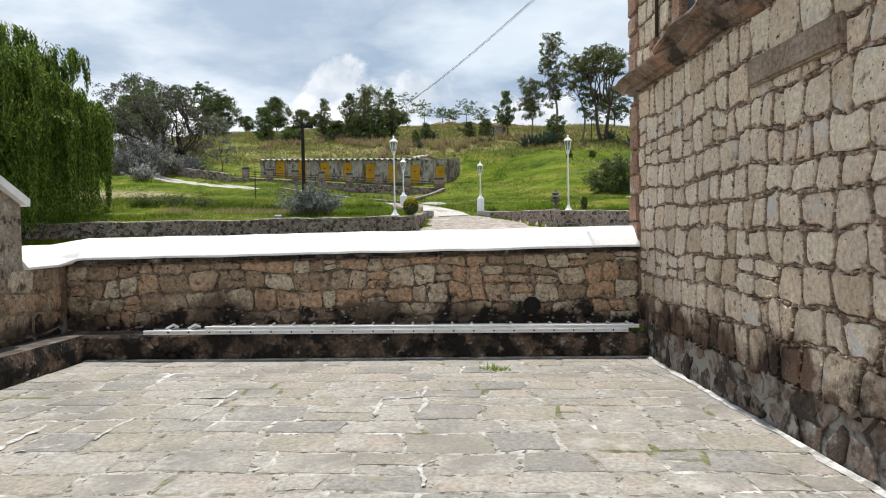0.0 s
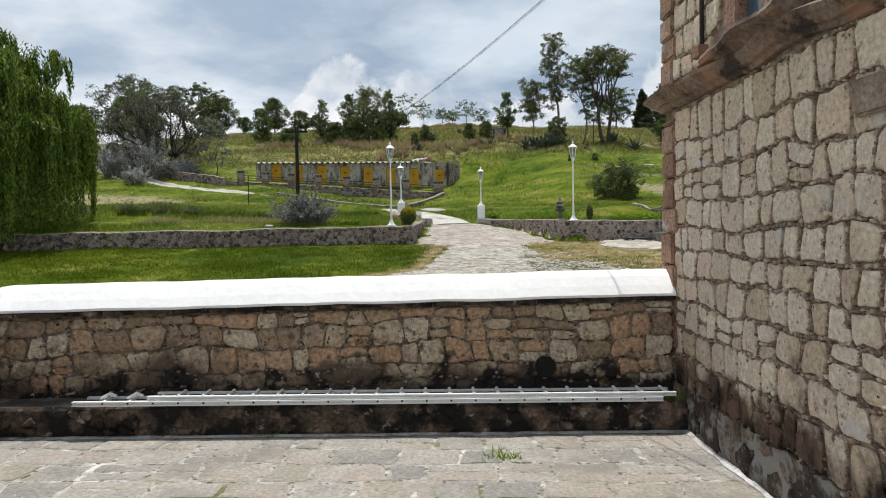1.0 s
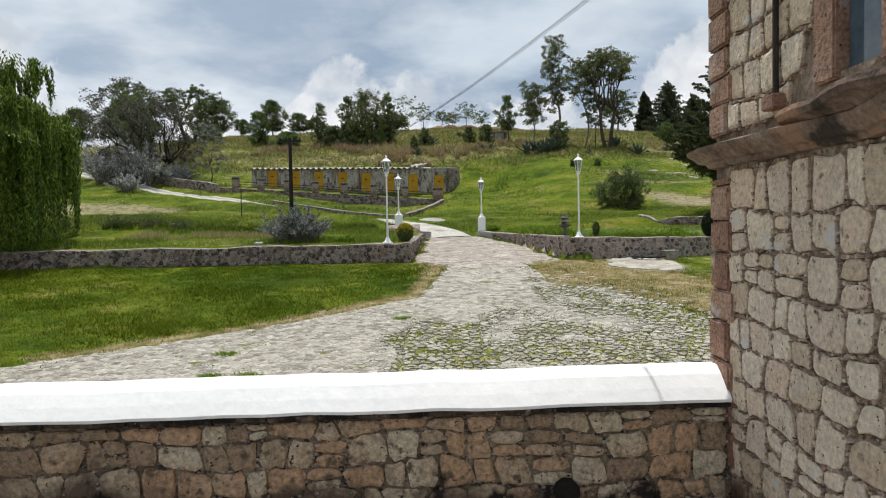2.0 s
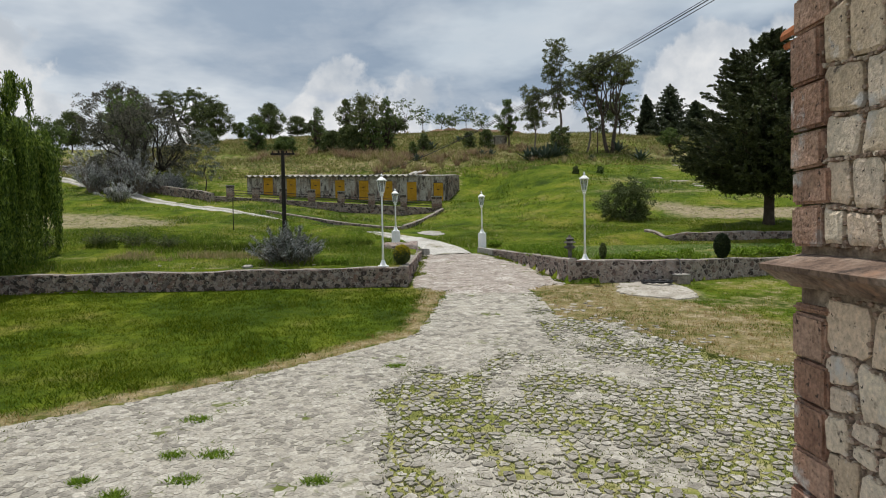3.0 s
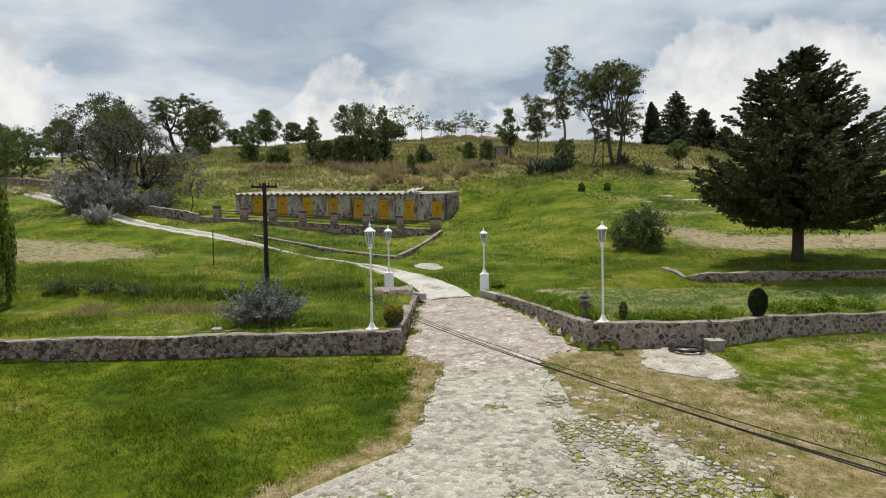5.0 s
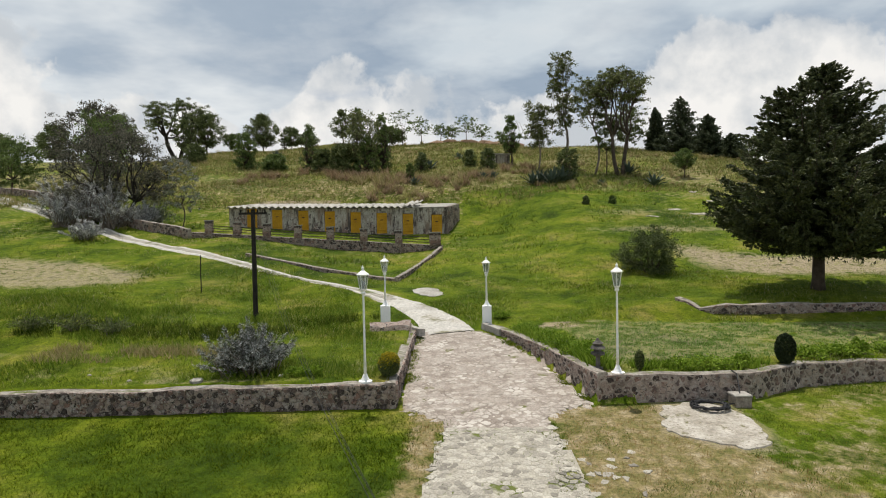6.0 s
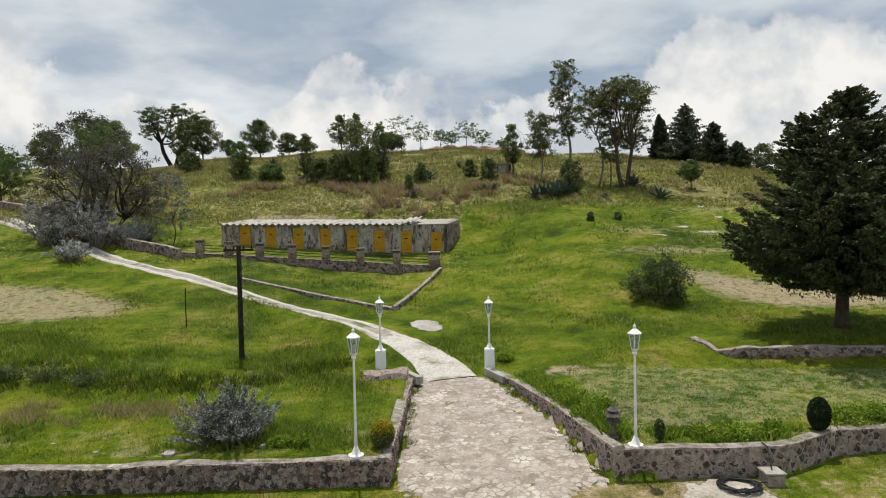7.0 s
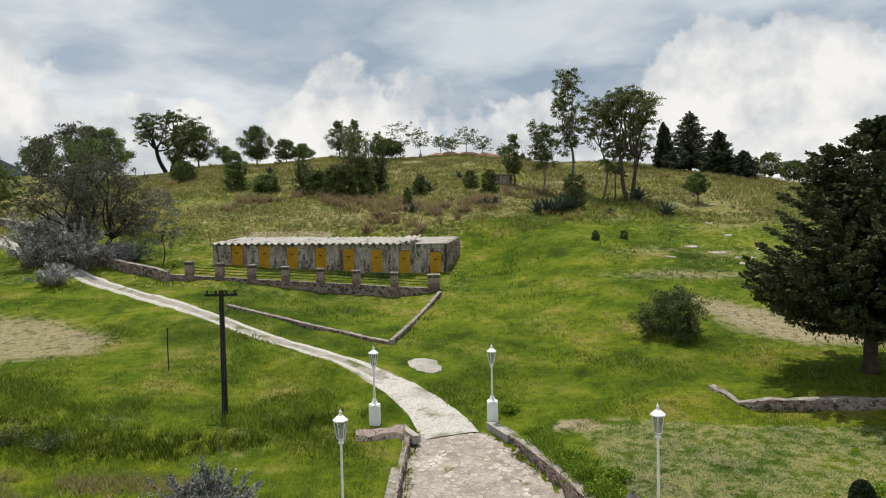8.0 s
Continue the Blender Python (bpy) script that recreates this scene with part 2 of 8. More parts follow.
MAT_COBBLE_FAR = surface("cobble_rest", cobble_cols, 0.7, 14, 0.9, bump=0.5, per="island", spread=0.5)
MAT_ROAD = surface("road_bed", ((0.28, 0.255, 0.205), (0.38, 0.352, 0.292), (0.47, 0.44, 0.37)), 2.2, 12, 0.95, bump=0.8, bump_scale=14, extra=patches((0.11, 0.13, 0.03), 0.9, 0.56, 0.64, seed=14.0))
MAT_COBBLE_WORN = surface("worn_cobble", ((0.25, 0.21, 0.178), (0.34, 0.295, 0.255), (0.44, 0.395, 0.345), (0.31, 0.262, 0.225)), 1.1, 10, 0.9, bump=0.8, bump_scale=12, per="island", spread=0.22, extra=patches((0.52, 0.48, 0.43), 0.8, 0.56, 0.64, seed=6.0))
MAT_ROAD_WORN = surface("worn_road_bed", ((0.22, 0.185, 0.155), (0.31, 0.265, 0.225), (0.40, 0.355, 0.31)), 1.6, 12, 0.95, bump=0.8, bump_scale=12, extra=patches((0.12, 0.13, 0.035), 0.9, 0.62, 0.68, seed=15.0))
MAT_CONCRETE = surface("pale_concrete", ((0.28, 0.26, 0.23), (0.42, 0.40, 0.36)), 1.1, 8, 0.95, bump=0.5, bump_scale=10)
MAT_CAP = surface("wall_top", ((0.13, 0.115, 0.09), (0.26, 0.235, 0.20), (0.38, 0.35, 0.31)), 2.2, 14, 0.95, bump=0.9, bump_scale=10, fine_amount=0.5, extra=chain(patches((0.10, 0.12, 0.025), 0.9, 0.55, 0.62, seed=44.0), patches((0.47, 0.44, 0.40), 1.7, 0.60, 0.68, seed=46.0)))
MAT_LANTERN = surface("dark_lantern_stone", ((0.06, 0.055, 0.05), (0.12, 0.11, 0.10), (0.19, 0.175, 0.155)), 4.0, 20, 0.95, bump=0.6)
MAT_LAMP = surface("white_paint", ((0.84, 0.84, 0.83), (0.90, 0.90, 0.89)), 2.0, 16, 0.5, bump=0.05, fine_amount=0.08, spec=0.4)
MAT_POLE = surface("creosoted_wood", ((0.018, 0.015, 0.013), (0.04, 0.033, 0.028)), 3, 30, 0.85, bump=0.5)
MAT_CABLE = surface("black_cable", ((0.012, 0.012, 0.012), (0.02, 0.02, 0.02)), 3, 30, 0.6, bump=0)
MAT_BARK = surface("bark", ((0.05, 0.037, 0.028), (0.11, 0.085, 0.065)), 3, 25, 0.95, bump=0.9, bump_scale=24)
MAT_BARK_DARK = surface("dark_bark", ((0.022, 0.018, 0.014), (0.05, 0.041, 0.033)), 3, 25, 0.95, bump=0.9, bump_scale=24)
MAT_BARK_PALE = surface("pale_bark", ((0.12, 0.095, 0.075), (0.24, 0.205, 0.17)), 2, 18, 0.95, bump=0.6)
MAT_DOOR = surface("ochre_door_paint", ((0.45, 0.235, 0.012), (0.58, 0.32, 0.02)), 1.5, 12, 0.7, bump=0.15, fine_amount=0.2, extra=patches((0.18, 0.12, 0.05), 2.0, 0.64, 0.72, seed=3.0))
MAT_SHED = surface("shed_plaster", ((0.30, 0.27, 0.225), (0.42, 0.39, 0.335), (0.36, 0.325, 0.28)), 0.9, 8, 0.95, bump=0.5, bump_scale=12, extra=chain(streaks((0.22, 0.165, 0.13), 0.50, 0.60, 41.0), streaks((0.08, 0.066, 0.057), 0.52, 0.60, 21.0, (2.2, 2.2, 0.5)), patches((0.10, 0.08, 0.07), 3.0, 0.58, 0.64, seed=27.0)))
MAT_ROOF = surface("fibre_cement", ((0.40, 0.375, 0.335), (0.54, 0.515, 0.47)), 0.8, 9, 0.9, bump=0.3, extra=patches((0.17, 0.155, 0.13), 0.9, 0.56, 0.66, seed=2.0))
MAT_TILE = surface("clay_tile", ((0.36, 0.11, 0.04), (0.50, 0.19, 0.075)), 3, 20, 0.85, bump=0.3)
MAT_GLASS = bpy.data.materials.new("lamp_glass")
MAT_GLASS.use_nodes = True
_g = MAT_GLASS.node_tree.nodes["Principled BSDF"]
_g.inputs["Base Color"].default_value, _g.inputs["Roughness"].default_value = (0.75, 0.78, 0.78, 1), 0.15
_g.inputs["Transmission Weight"].default_value = 0.85
MAT_PANE = surface("window_pane", ((0.05, 0.085, 0.11), (0.08, 0.12, 0.15)), 1, 8, 0.05, bump=0, spec=0.6)
MAT_RUBBER = surface("black_hose", ((0.012, 0.012, 0.013), (0.022, 0.022, 0.024)), 4, 30, 0.5, bump=0.1)


def leaf_material(name, colours, rough=0.6, through_light=0.35, patch=0.6, gloss=0.25):
    m = bpy.data.materials.new(name)
    m.use_nodes = True
    nt = m.node_tree
    N, L = nt.nodes.new, nt.links.new
    bsdf, out = nt.nodes["Principled BSDF"], nt.nodes["Material Output"]
    geo, nz, mx, r = N("ShaderNodeNewGeometry"), N("ShaderNodeTexNoise"), N("ShaderNodeMix"), N("ShaderNodeValToRGB")
    nz.inputs["Scale"].default_value, nz.inputs["Detail"].default_value = patch, 5
    L(geo.outputs["Position"], nz.inputs[0])
    mx.inputs[0].default_value = 0.55
    L(nz.outputs[0], mx.inputs[2]); L(geo.outputs["Random Per Island"], mx.inputs[3])
    while len(r.color_ramp.elements) < len(colours): r.color_ramp.elements.new(0.5)
    for i, (e, c) in enumerate(zip(r.color_ramp.elements, colours)):
        e.position, e.color = 0.30 + 0.40 * i / max(1, len(colours) - 1), (*c, 1)
    L(mx.outputs[0], r.inputs[0]); L(r.outputs[0], bsdf.inputs["Base Color"])
    bsdf.inputs["Roughness"].default_value, bsdf.inputs["Specular IOR Level"].default_value = rough, gloss
    tr, ms = N("ShaderNodeBsdfTranslucent"), N("ShaderNodeMixShader")
    L(r.outputs[0], tr.inputs[0])
    ms.inputs[0].default_value = through_light
    L(bsdf.outputs[0], ms.inputs[1]); L(tr.outputs[0], ms.inputs[2]); L(ms.outputs[0], out.inputs[0])
    return m


LEAF_WILLOW = leaf_material("willow_leaf", ((0.050, 0.085, 0.012), (0.115, 0.18, 0.026), (0.25, 0.32, 0.055)), patch=1.4)
LEAF_FIR = leaf_material("fir_needles", ((0.040, 0.052, 0.026), (0.078, 0.094, 0.042), (0.130, 0.146, 0.062)), through_light=0.10)
LEAF_CONIFER = leaf_material("conifer_needles", ((0.045, 0.062, 0.036), (0.075, 0.095, 0.050), (0.105, 0.125, 0.064)), through_light=0.15)
LEAF_OAK = leaf_material("oak_leaf", ((0.050, 0.070, 0.025), (0.102, 0.132, 0.042), (0.165, 0.195, 0.068)), through_light=0.25)
LEAF_GREEN = leaf_material("tree_leaf", ((0.058, 0.090, 0.025), (0.105, 0.155, 0.042), (0.165, 0.22, 0.062)))
LEAF_EUC = leaf_material("eucalyptus_leaf", ((0.060, 0.078, 0.030), (0.120, 0.140, 0.050), (0.20, 0.215, 0.08)))
LEAF_RED = leaf_material("grey_brown_leaf", ((0.042, 0.045, 0.030), (0.088, 0.088, 0.060), (0.165, 0.155, 0.120)))
LEAF_SILVER = leaf_material("silver_leaf", ((0.12, 0.12, 0.115), (0.34, 0.34, 0.335), (0.62, 0.62, 0.61)), through_light=0.25)
LEAF_BLUEGREY = leaf_material("blue_grey_leaf", ((0.035, 0.043, 0.030), (0.12, 0.135, 0.115), (0.44, 0.45, 0.45)), through_light=0.15, patch=2.0)
LEAF_GREYGREEN = leaf_material("grey_green_leaf", ((0.07, 0.085, 0.06), (0.17, 0.19, 0.15), (0.32, 0.33, 0.29)), through_light=0.25)
LEAF_GOLD = leaf_material("golden_leaf", ((0.330, 0.285, 0.026), (0.630, 0.480, 0.033), (0.180, 0.195, 0.019)))
LEAF_AGAVE = leaf_material("agave_blade", ((0.054, 0.078, 0.060), (0.096, 0.126, 0.096)), through_light=0.05)
GRASS_LAWN = leaf_material("lawn_blade", ((0.041, 0.073, 0.005), (0.106, 0.162, 0.010), (0.24, 0.262, 0.040)), through_light=0.42, patch=0.28, gloss=0.06)
GRASS_YARD = leaf_material("yard_blade", ((0.033, 0.061, 0.003), (0.071, 0.118, 0.004), (0.148, 0.172, 0.012)), through_light=0.42, patch=0.28, gloss=0.06)
MAT_SLAB = surface("rough_slab", ((0.29, 0.26, 0.21), (0.40, 0.365, 0.31), (0.48, 0.445, 0.39)), 1.6, 9, 0.95, bump=0.8, bump_scale=9, extra=chain(patches((0.16, 0.15, 0.08), 2.2, 0.58, 0.66, seed=33.0), patches((0.20, 0.17, 0.13), 9.0, 0.58, 0.66, seed=35.0)))
GRASS_DRY = leaf_material("dry_blade", ((0.29, 0.178, 0.070), (0.42, 0.27, 0.12), (0.24, 0.19, 0.055)), through_light=0.35, gloss=0.06)
GRASS_TUSSOCK = leaf_material("tussock_blade", ((0.30, 0.235, 0.125), (0.44, 0.36, 0.20), (0.23, 0.23, 0.075)), through_light=0.4, gloss=0.06)
GRASS_RUSSET = leaf_material("russet_blade", ((0.20, 0.135, 0.08), (0.30, 0.21, 0.13), (0.36, 0.28, 0.18)), through_light=0.4, gloss=0.06)
GRASS_SLOPE = leaf_material("slope_blade", ((0.10, 0.12, 0.025), (0.165, 0.175, 0.045), (0.29, 0.245, 0.115)), through_light=0.4, gloss=0.06)
GRASS_HERB = leaf_material("clover_leaf", ((0.058, 0.105, 0.012), (0.135, 0.205, 0.020), (0.26, 0.31, 0.055)), through_light=0.4, patch=0.5, gloss=0.08)
LEAF_WEED = leaf_material("weed_leaf", ((0.092, 0.163, 0.014), (0.167, 0.270, 0.025), (0.265, 0.356, 0.052)), gloss=0.08)


# ---- building helpers ----
def mesh_from(name, verts, faces, material, smooth=False):
    me = bpy.data.meshes.new(name)
    if isinstance(faces, np.ndarray):
        v, f = np.asarray(verts, dtype=np.float32), faces.astype(np.int32)
        me.vertices.add(len(v))
        me.vertices.foreach_set("co", v.ravel())
        me.loops.add(f.size)
        me.loops.foreach_set("vertex_index", f.ravel())
        me.polygons.add(len(f))
        me.polygons.foreach_set("loop_start", np.arange(len(f), dtype=np.int32) * f.shape[1])
        me.update(calc_edges=True)
        me.validate()
    else:
        me.from_pydata([tuple(p) for p in verts], [], faces)
        me.update()
    for m in (material if isinstance(material, (list, tuple)) else [material]):
        me.materials.append(m)
    if smooth:
        me.polygons.foreach_set("use_smooth", [True] * len(me.polygons))
    return me


def part(name, bm, material, parent, label=""):
    """Links a bmesh, or a finished mesh, as one mesh object under a thing or under a part."""
    if isinstance(bm, bmesh.types.BMesh):
        me = bpy.data.meshes.new(name)
        bm.to_mesh(me)
        bm.free()
        me.materials.append(material)
    else:
        me = bm
    ob = new(name, me)
    ob.parent = parent
    if label: tagged(ob, label)
    return ob


def thing(name, at, label, category, group="", kind="", turn=0.0):
    ob = new(name)
    ob.matrix_world = pose(*at, 0, 0, turn)
    ob.empty_display_size = 0.2
    return tagged(ob, label, category, group, kind)


def box_bm(x0, x1, y0, y1, z0, z1, bevel=0.0):
    bm = bmesh.new()
    bmesh.ops.create_cube(bm, size=1, matrix=Matrix.LocRotScale(((x0 + x1) / 2, (y0 + y1) / 2, (z0 + z1) / 2), None, (x1 - x0, y1 - y0, z1 - z0)))
    if bevel: bmesh.ops.bevel(bm, geom=bm.edges[:], offset=bevel, segments=2, affect="EDGES")
    return bm


def lathe(profile, sides=12, square=False):
    """A turned form from (radius, height) pairs about z."""
    v, f = [], []
    for r, z in profile:
        for k in range(sides):
            a = 2 * math.pi * (k + (0.5 if square else 0)) / sides
            v.append((r * math.cos(a), r * math.sin(a), z))
    for i in range(len(profile) - 1):
        for k in range(sides):
            a, b = i * sides + k, i * sides + (k + 1) % sides
            f.append((a, b, b + sides, a + sides))
    f.append(tuple(range(sides))[::-1])
    f.append(tuple(range((len(profile) - 1) * sides, len(profile) * sides)))
    return v, f


class Soup:
    """Gathers the faces of one mesh."""
    def __init__(self):
        self.v, self.f = [], []

    def add(self, verts, faces):
        o = len(self.v)
        self.v.extend(tuple(p) for p in verts)
        self.f.extend(tuple(i + o for i in q) for q in faces)
        return self

    def tube(self, pts, radii, sides=6):
        pts = [Vector(p) for p in pts]
        o, n = len(self.v), len(pts)
        up = Vector((0.31, 0.17, 0.93))
        for i, p in enumerate(pts):
            d = (pts[min(i + 1, n - 1)] - pts[max(i - 1, 0)]).normalized()
            a = d.cross(up)
            a = a.normalized() if a.length > 1e-4 else Vector((1, 0, 0))
            b = d.cross(a)
            for k in range(sides):
                q = 2 * math.pi * k / sides
                self.v.append(tuple(p + (a * math.cos(q) + b * math.sin(q)) * radii[i]))
        for i in range(n - 1):
            for k in range(sides):
                s, e = o + i * sides + k, o + i * sides + (k + 1) % sides
                self.f.append((s, s + sides, e + sides, e))
        self.f.append(tuple(o + k for k in range(sides)))
        self.f.append(tuple(o + (n - 1) * sides + k for k in reversed(range(sides))))
        return self

    def mesh(self, name, material, smooth=False):
        return mesh_from(name, self.v, self.f, material, smooth)


def lerp_knots(v, knots):
    if v <= knots[0][0]: return knots[0][1]
    for (a, za), (b, zb) in zip(knots, knots[1:]):
        if v <= b: return za + (zb - za) * (v - a) / (b - a)
    return knots[-1][1]


# ---- the lie of the land ----
SLOPES = (
    (-75, ((33.6, 2.2), (60, 5.5), (80, 9.5), (100, 14), (130, 20), (170, 26.5), (260, 27))),
    (-40, ((33.6, 2.3), (50, 4.3), (60, 5.8), (78, 9.6), (100, 15), (127, 21), (170, 29), (260, 29.5))),
    (-22, ((33.6, 2.35), (38, 3.05), (42, 3.75), (46, 4.2), (50, 4.5), (58, 5.3), (66, 6.6), (73, 7.6), (80, 8.7), (95, 13.8), (125, 20.5), (168, 29), (260, 30))),
    (-4, ((33.6, 2.5), (41, 3.0), (45, 3.35), (52, 3.8), (58.5, 4.3), (66, 5.0), (73, 5.7), (78.5, 7.5), (84, 9.5), (95, 14), (122, 20), (168, 29.5), (260, 30))),
    (4, ((33.6, 2.6), (44, 2.8), (50, 3.5), (55, 4.3), (59, 4.8), (69, 6.2), (78.5, 7.5), (84, 9.3), (92, 13.0), (100, 15.3), (122, 20.4), (168, 29.5), (260, 30))),
    (15, ((33.6, 2.45), (44.6, 3.05), (46, 3.75), (56, 4.6), (69, 8.0), (92, 13.6), (100, 15.2), (120, 20), (165, 28.5), (260, 28))),
    (30, ((33.6, 2.4), (43.8, 3.05), (45, 3.95), (50, 4.4), (60, 5.7), (75, 9), (97, 14.6), (116, 19.5), (140, 24), (160, 25), (260, 25))),
    (75, ((33.6, 2.3), (50, 4), (75, 8), (100, 13.5), (120, 17), (140, 19), (170, 19), (260, 18))),
)
YARD = ((9.7, -0.25), (12, -0.12), (18, 0.27), (21.5, 0.5), (27.5, 1.0), (33.6, 1.58), (34.0, 1.62), (44.4, 2.66), (46, 3.0), (50, 3.62))


def road_wall_left(y): return -1.42 + 0.035 * (y - 33.6)
def road_wall_right(y): return lerp_knots(y, ((33.6, 5.95), (39, 4.75), (42, 3.75), (44.6, 2.75)))


def hill(x, y):
    for (xa, ka), (xb, kb) in zip(SLOPES, SLOPES[1:]):
        if x <= xb or xb == 75:
            u = min(1, max(0, (x - xa) / (xb - xa)))
            u = u * u * (3 - 2 * u)
            return lerp_knots(y, ka) * (1 - u) + lerp_knots(y, kb) * u


WALL_RIGHT = ((5.95, 33.75), (11.6, 33.95), (13.0, 34.7), (14.5, 35.6), (17.2, 36.0), (20.5, 36.3), (48, 38.5))


def step_y(x):
    """Where the retaining walls hold back the upper ground."""
    if x < 2: return 33.93 + 0.0165 * (x + 1.42)
    return lerp_knots(x, WALL_RIGHT) + 0.2


def ground_z(x, y):
    if y < step_y(x): return lerp_knots(min(y, 33.6), YARD) if (x < -1.5 or x > 6) and y > 33.6 else lerp_knots(y, YARD)
    low = lerp_knots(y, YARD)
    up = hill(x, y)
    if y < 44.4 and road_wall_left(y) - 0.2 < x < road_wall_right(y) + 0.2: return low
    if 44.4 <= y < 50 and -2.5 < x < 4:
        u = (y - 44.4) / 5.6
        return low * (1 - u) + up * u
    return up


def inside(x, y, poly):
    c = False
    for (x0, y0), (x1, y1) in zip(poly, poly[1:] + poly[:1]):
        if (y0 > y) != (y1 > y) and x < (x1 - x0) * (y - y0) / (y1 - y0) + x0: c = not c
    return c


def edge_distance(x, y, poly):
    """Distance to the outline of a polygon, positive inside."""
    best = 1e9
    for (x0, y0), (x1, y1) in zip(poly, poly[1:] + poly[:1]):
        dx, dy = x1 - x0, y1 - y0
        u = min(1, max(0, ((x - x0) * dx + (y - y0) * dy) / (dx * dx + dy * dy + 1e-9)))
        best = min(best, math.hypot(x - x0 - u * dx, y - y0 - u * dy))
    return best if inside(x, y, poly) else -best


COBBLES = [(-14, 13.5), (-9.1, 17.6), (-6.9, 19.2), (-4.4, 21.3), (-2.1, 23.6), (-0.7, 25.0), (-0.2, 28.0), (0.4, 32.3), (-1.2, 33.7), (-1.0, 44.3), (2.3, 44.3), (3.7, 41.8), (4.6, 39), (5.7, 33.8), (3.95, 32.8), (4.2, 27.0), (5.9, 26.1), (6.8, 23.8), (7.7, 22.0), (9.2, 20.9), (10.4, 18.0), (10.6, 10.0), (-14, 10.0)]
DRY = [(0.4, 33.2), (-0.6, 33.2), (-0.9, 29), (-1.3, 25.7), (-4.9, 21.9), (-9.6, 18.0), (-9, 17.6), (-4.4, 21.3), (-0.7, 25), (-0.2, 28)]
DRY_RIGHT = [(4.1, 33.4), (8.2, 33.6), (9.6, 29.4), (11.2, 27.4), (11.3, 25.4), (11.0, 22.3), (10.9, 18), (10.0, 18), (9.2, 20.9), (7.7, 22.0), (6.8, 23.8), (5.9, 26.1), (4.2, 27)]
SLAB = [(7.6, 31.2), (7.9, 33.6), (10.6, 33.6), (10.75, 31.1), (10.3, 29.6), (8.7, 30.1)]
CROP = [(6.8, 35.8), (6.4, 43.6), (8.3, 45.0), (15, 43.4), (30, 42.6), (50, 42), (50, 40), (20, 37.6), (13.5, 36.4)]
DIRT_LEFT = [(-38, 63.5), (-32, 53), (-25, 52.6), (-21, 53.8), (-21.2, 56.8), (-27, 60.6)]
DIRT_RIGHT = [(18.6, 63.2), (20.2, 57), (22.5, 53.2), (34, 51.6), (45, 55), (38, 58.4), (26, 58.6)]
ROAD_MID = ((0.75, 43.9), (0.35, 45.2), (-0.55, 46.9), (-1.75, 48.9), (-3.4, 51.3), (-6.0, 54.4), (-10.2, 58.0), (-16.2, 62.1), (-24.6, 68.1), (-33.0, 73.9), (-46.6, 84.4), (-62, 98))
ROAD_HALF = (1.55, 1.40, 1.25, 1.15, 1.10, 1.05, 0.9, 0.95, 0.95, 1.0, 1.15, 1.2)


def road_distance(x, y):
    best = 1e9
    for (x0, y0), (x1, y1) in zip(ROAD_MID, ROAD_MID[1:]):
        dx, dy = x1 - x0, y1 - y0
        u = min(1, max(0, ((x - x0) * dx + (y - y0) * dy) / (dx * dx + dy * dy)))
        best = min(best, math.hypot(x - x0 - u * dx, y - y0 - u * dy))
    return best


def span(knots):
    """Grid lines: (from, to, step) pieces."""
    out = []
    for a, b, s in knots:
        n = max(1, round((b - a) / s))
        out += [a + (b - a) * i / n for i in range(n)]
    return out + [knots[-1][1]]


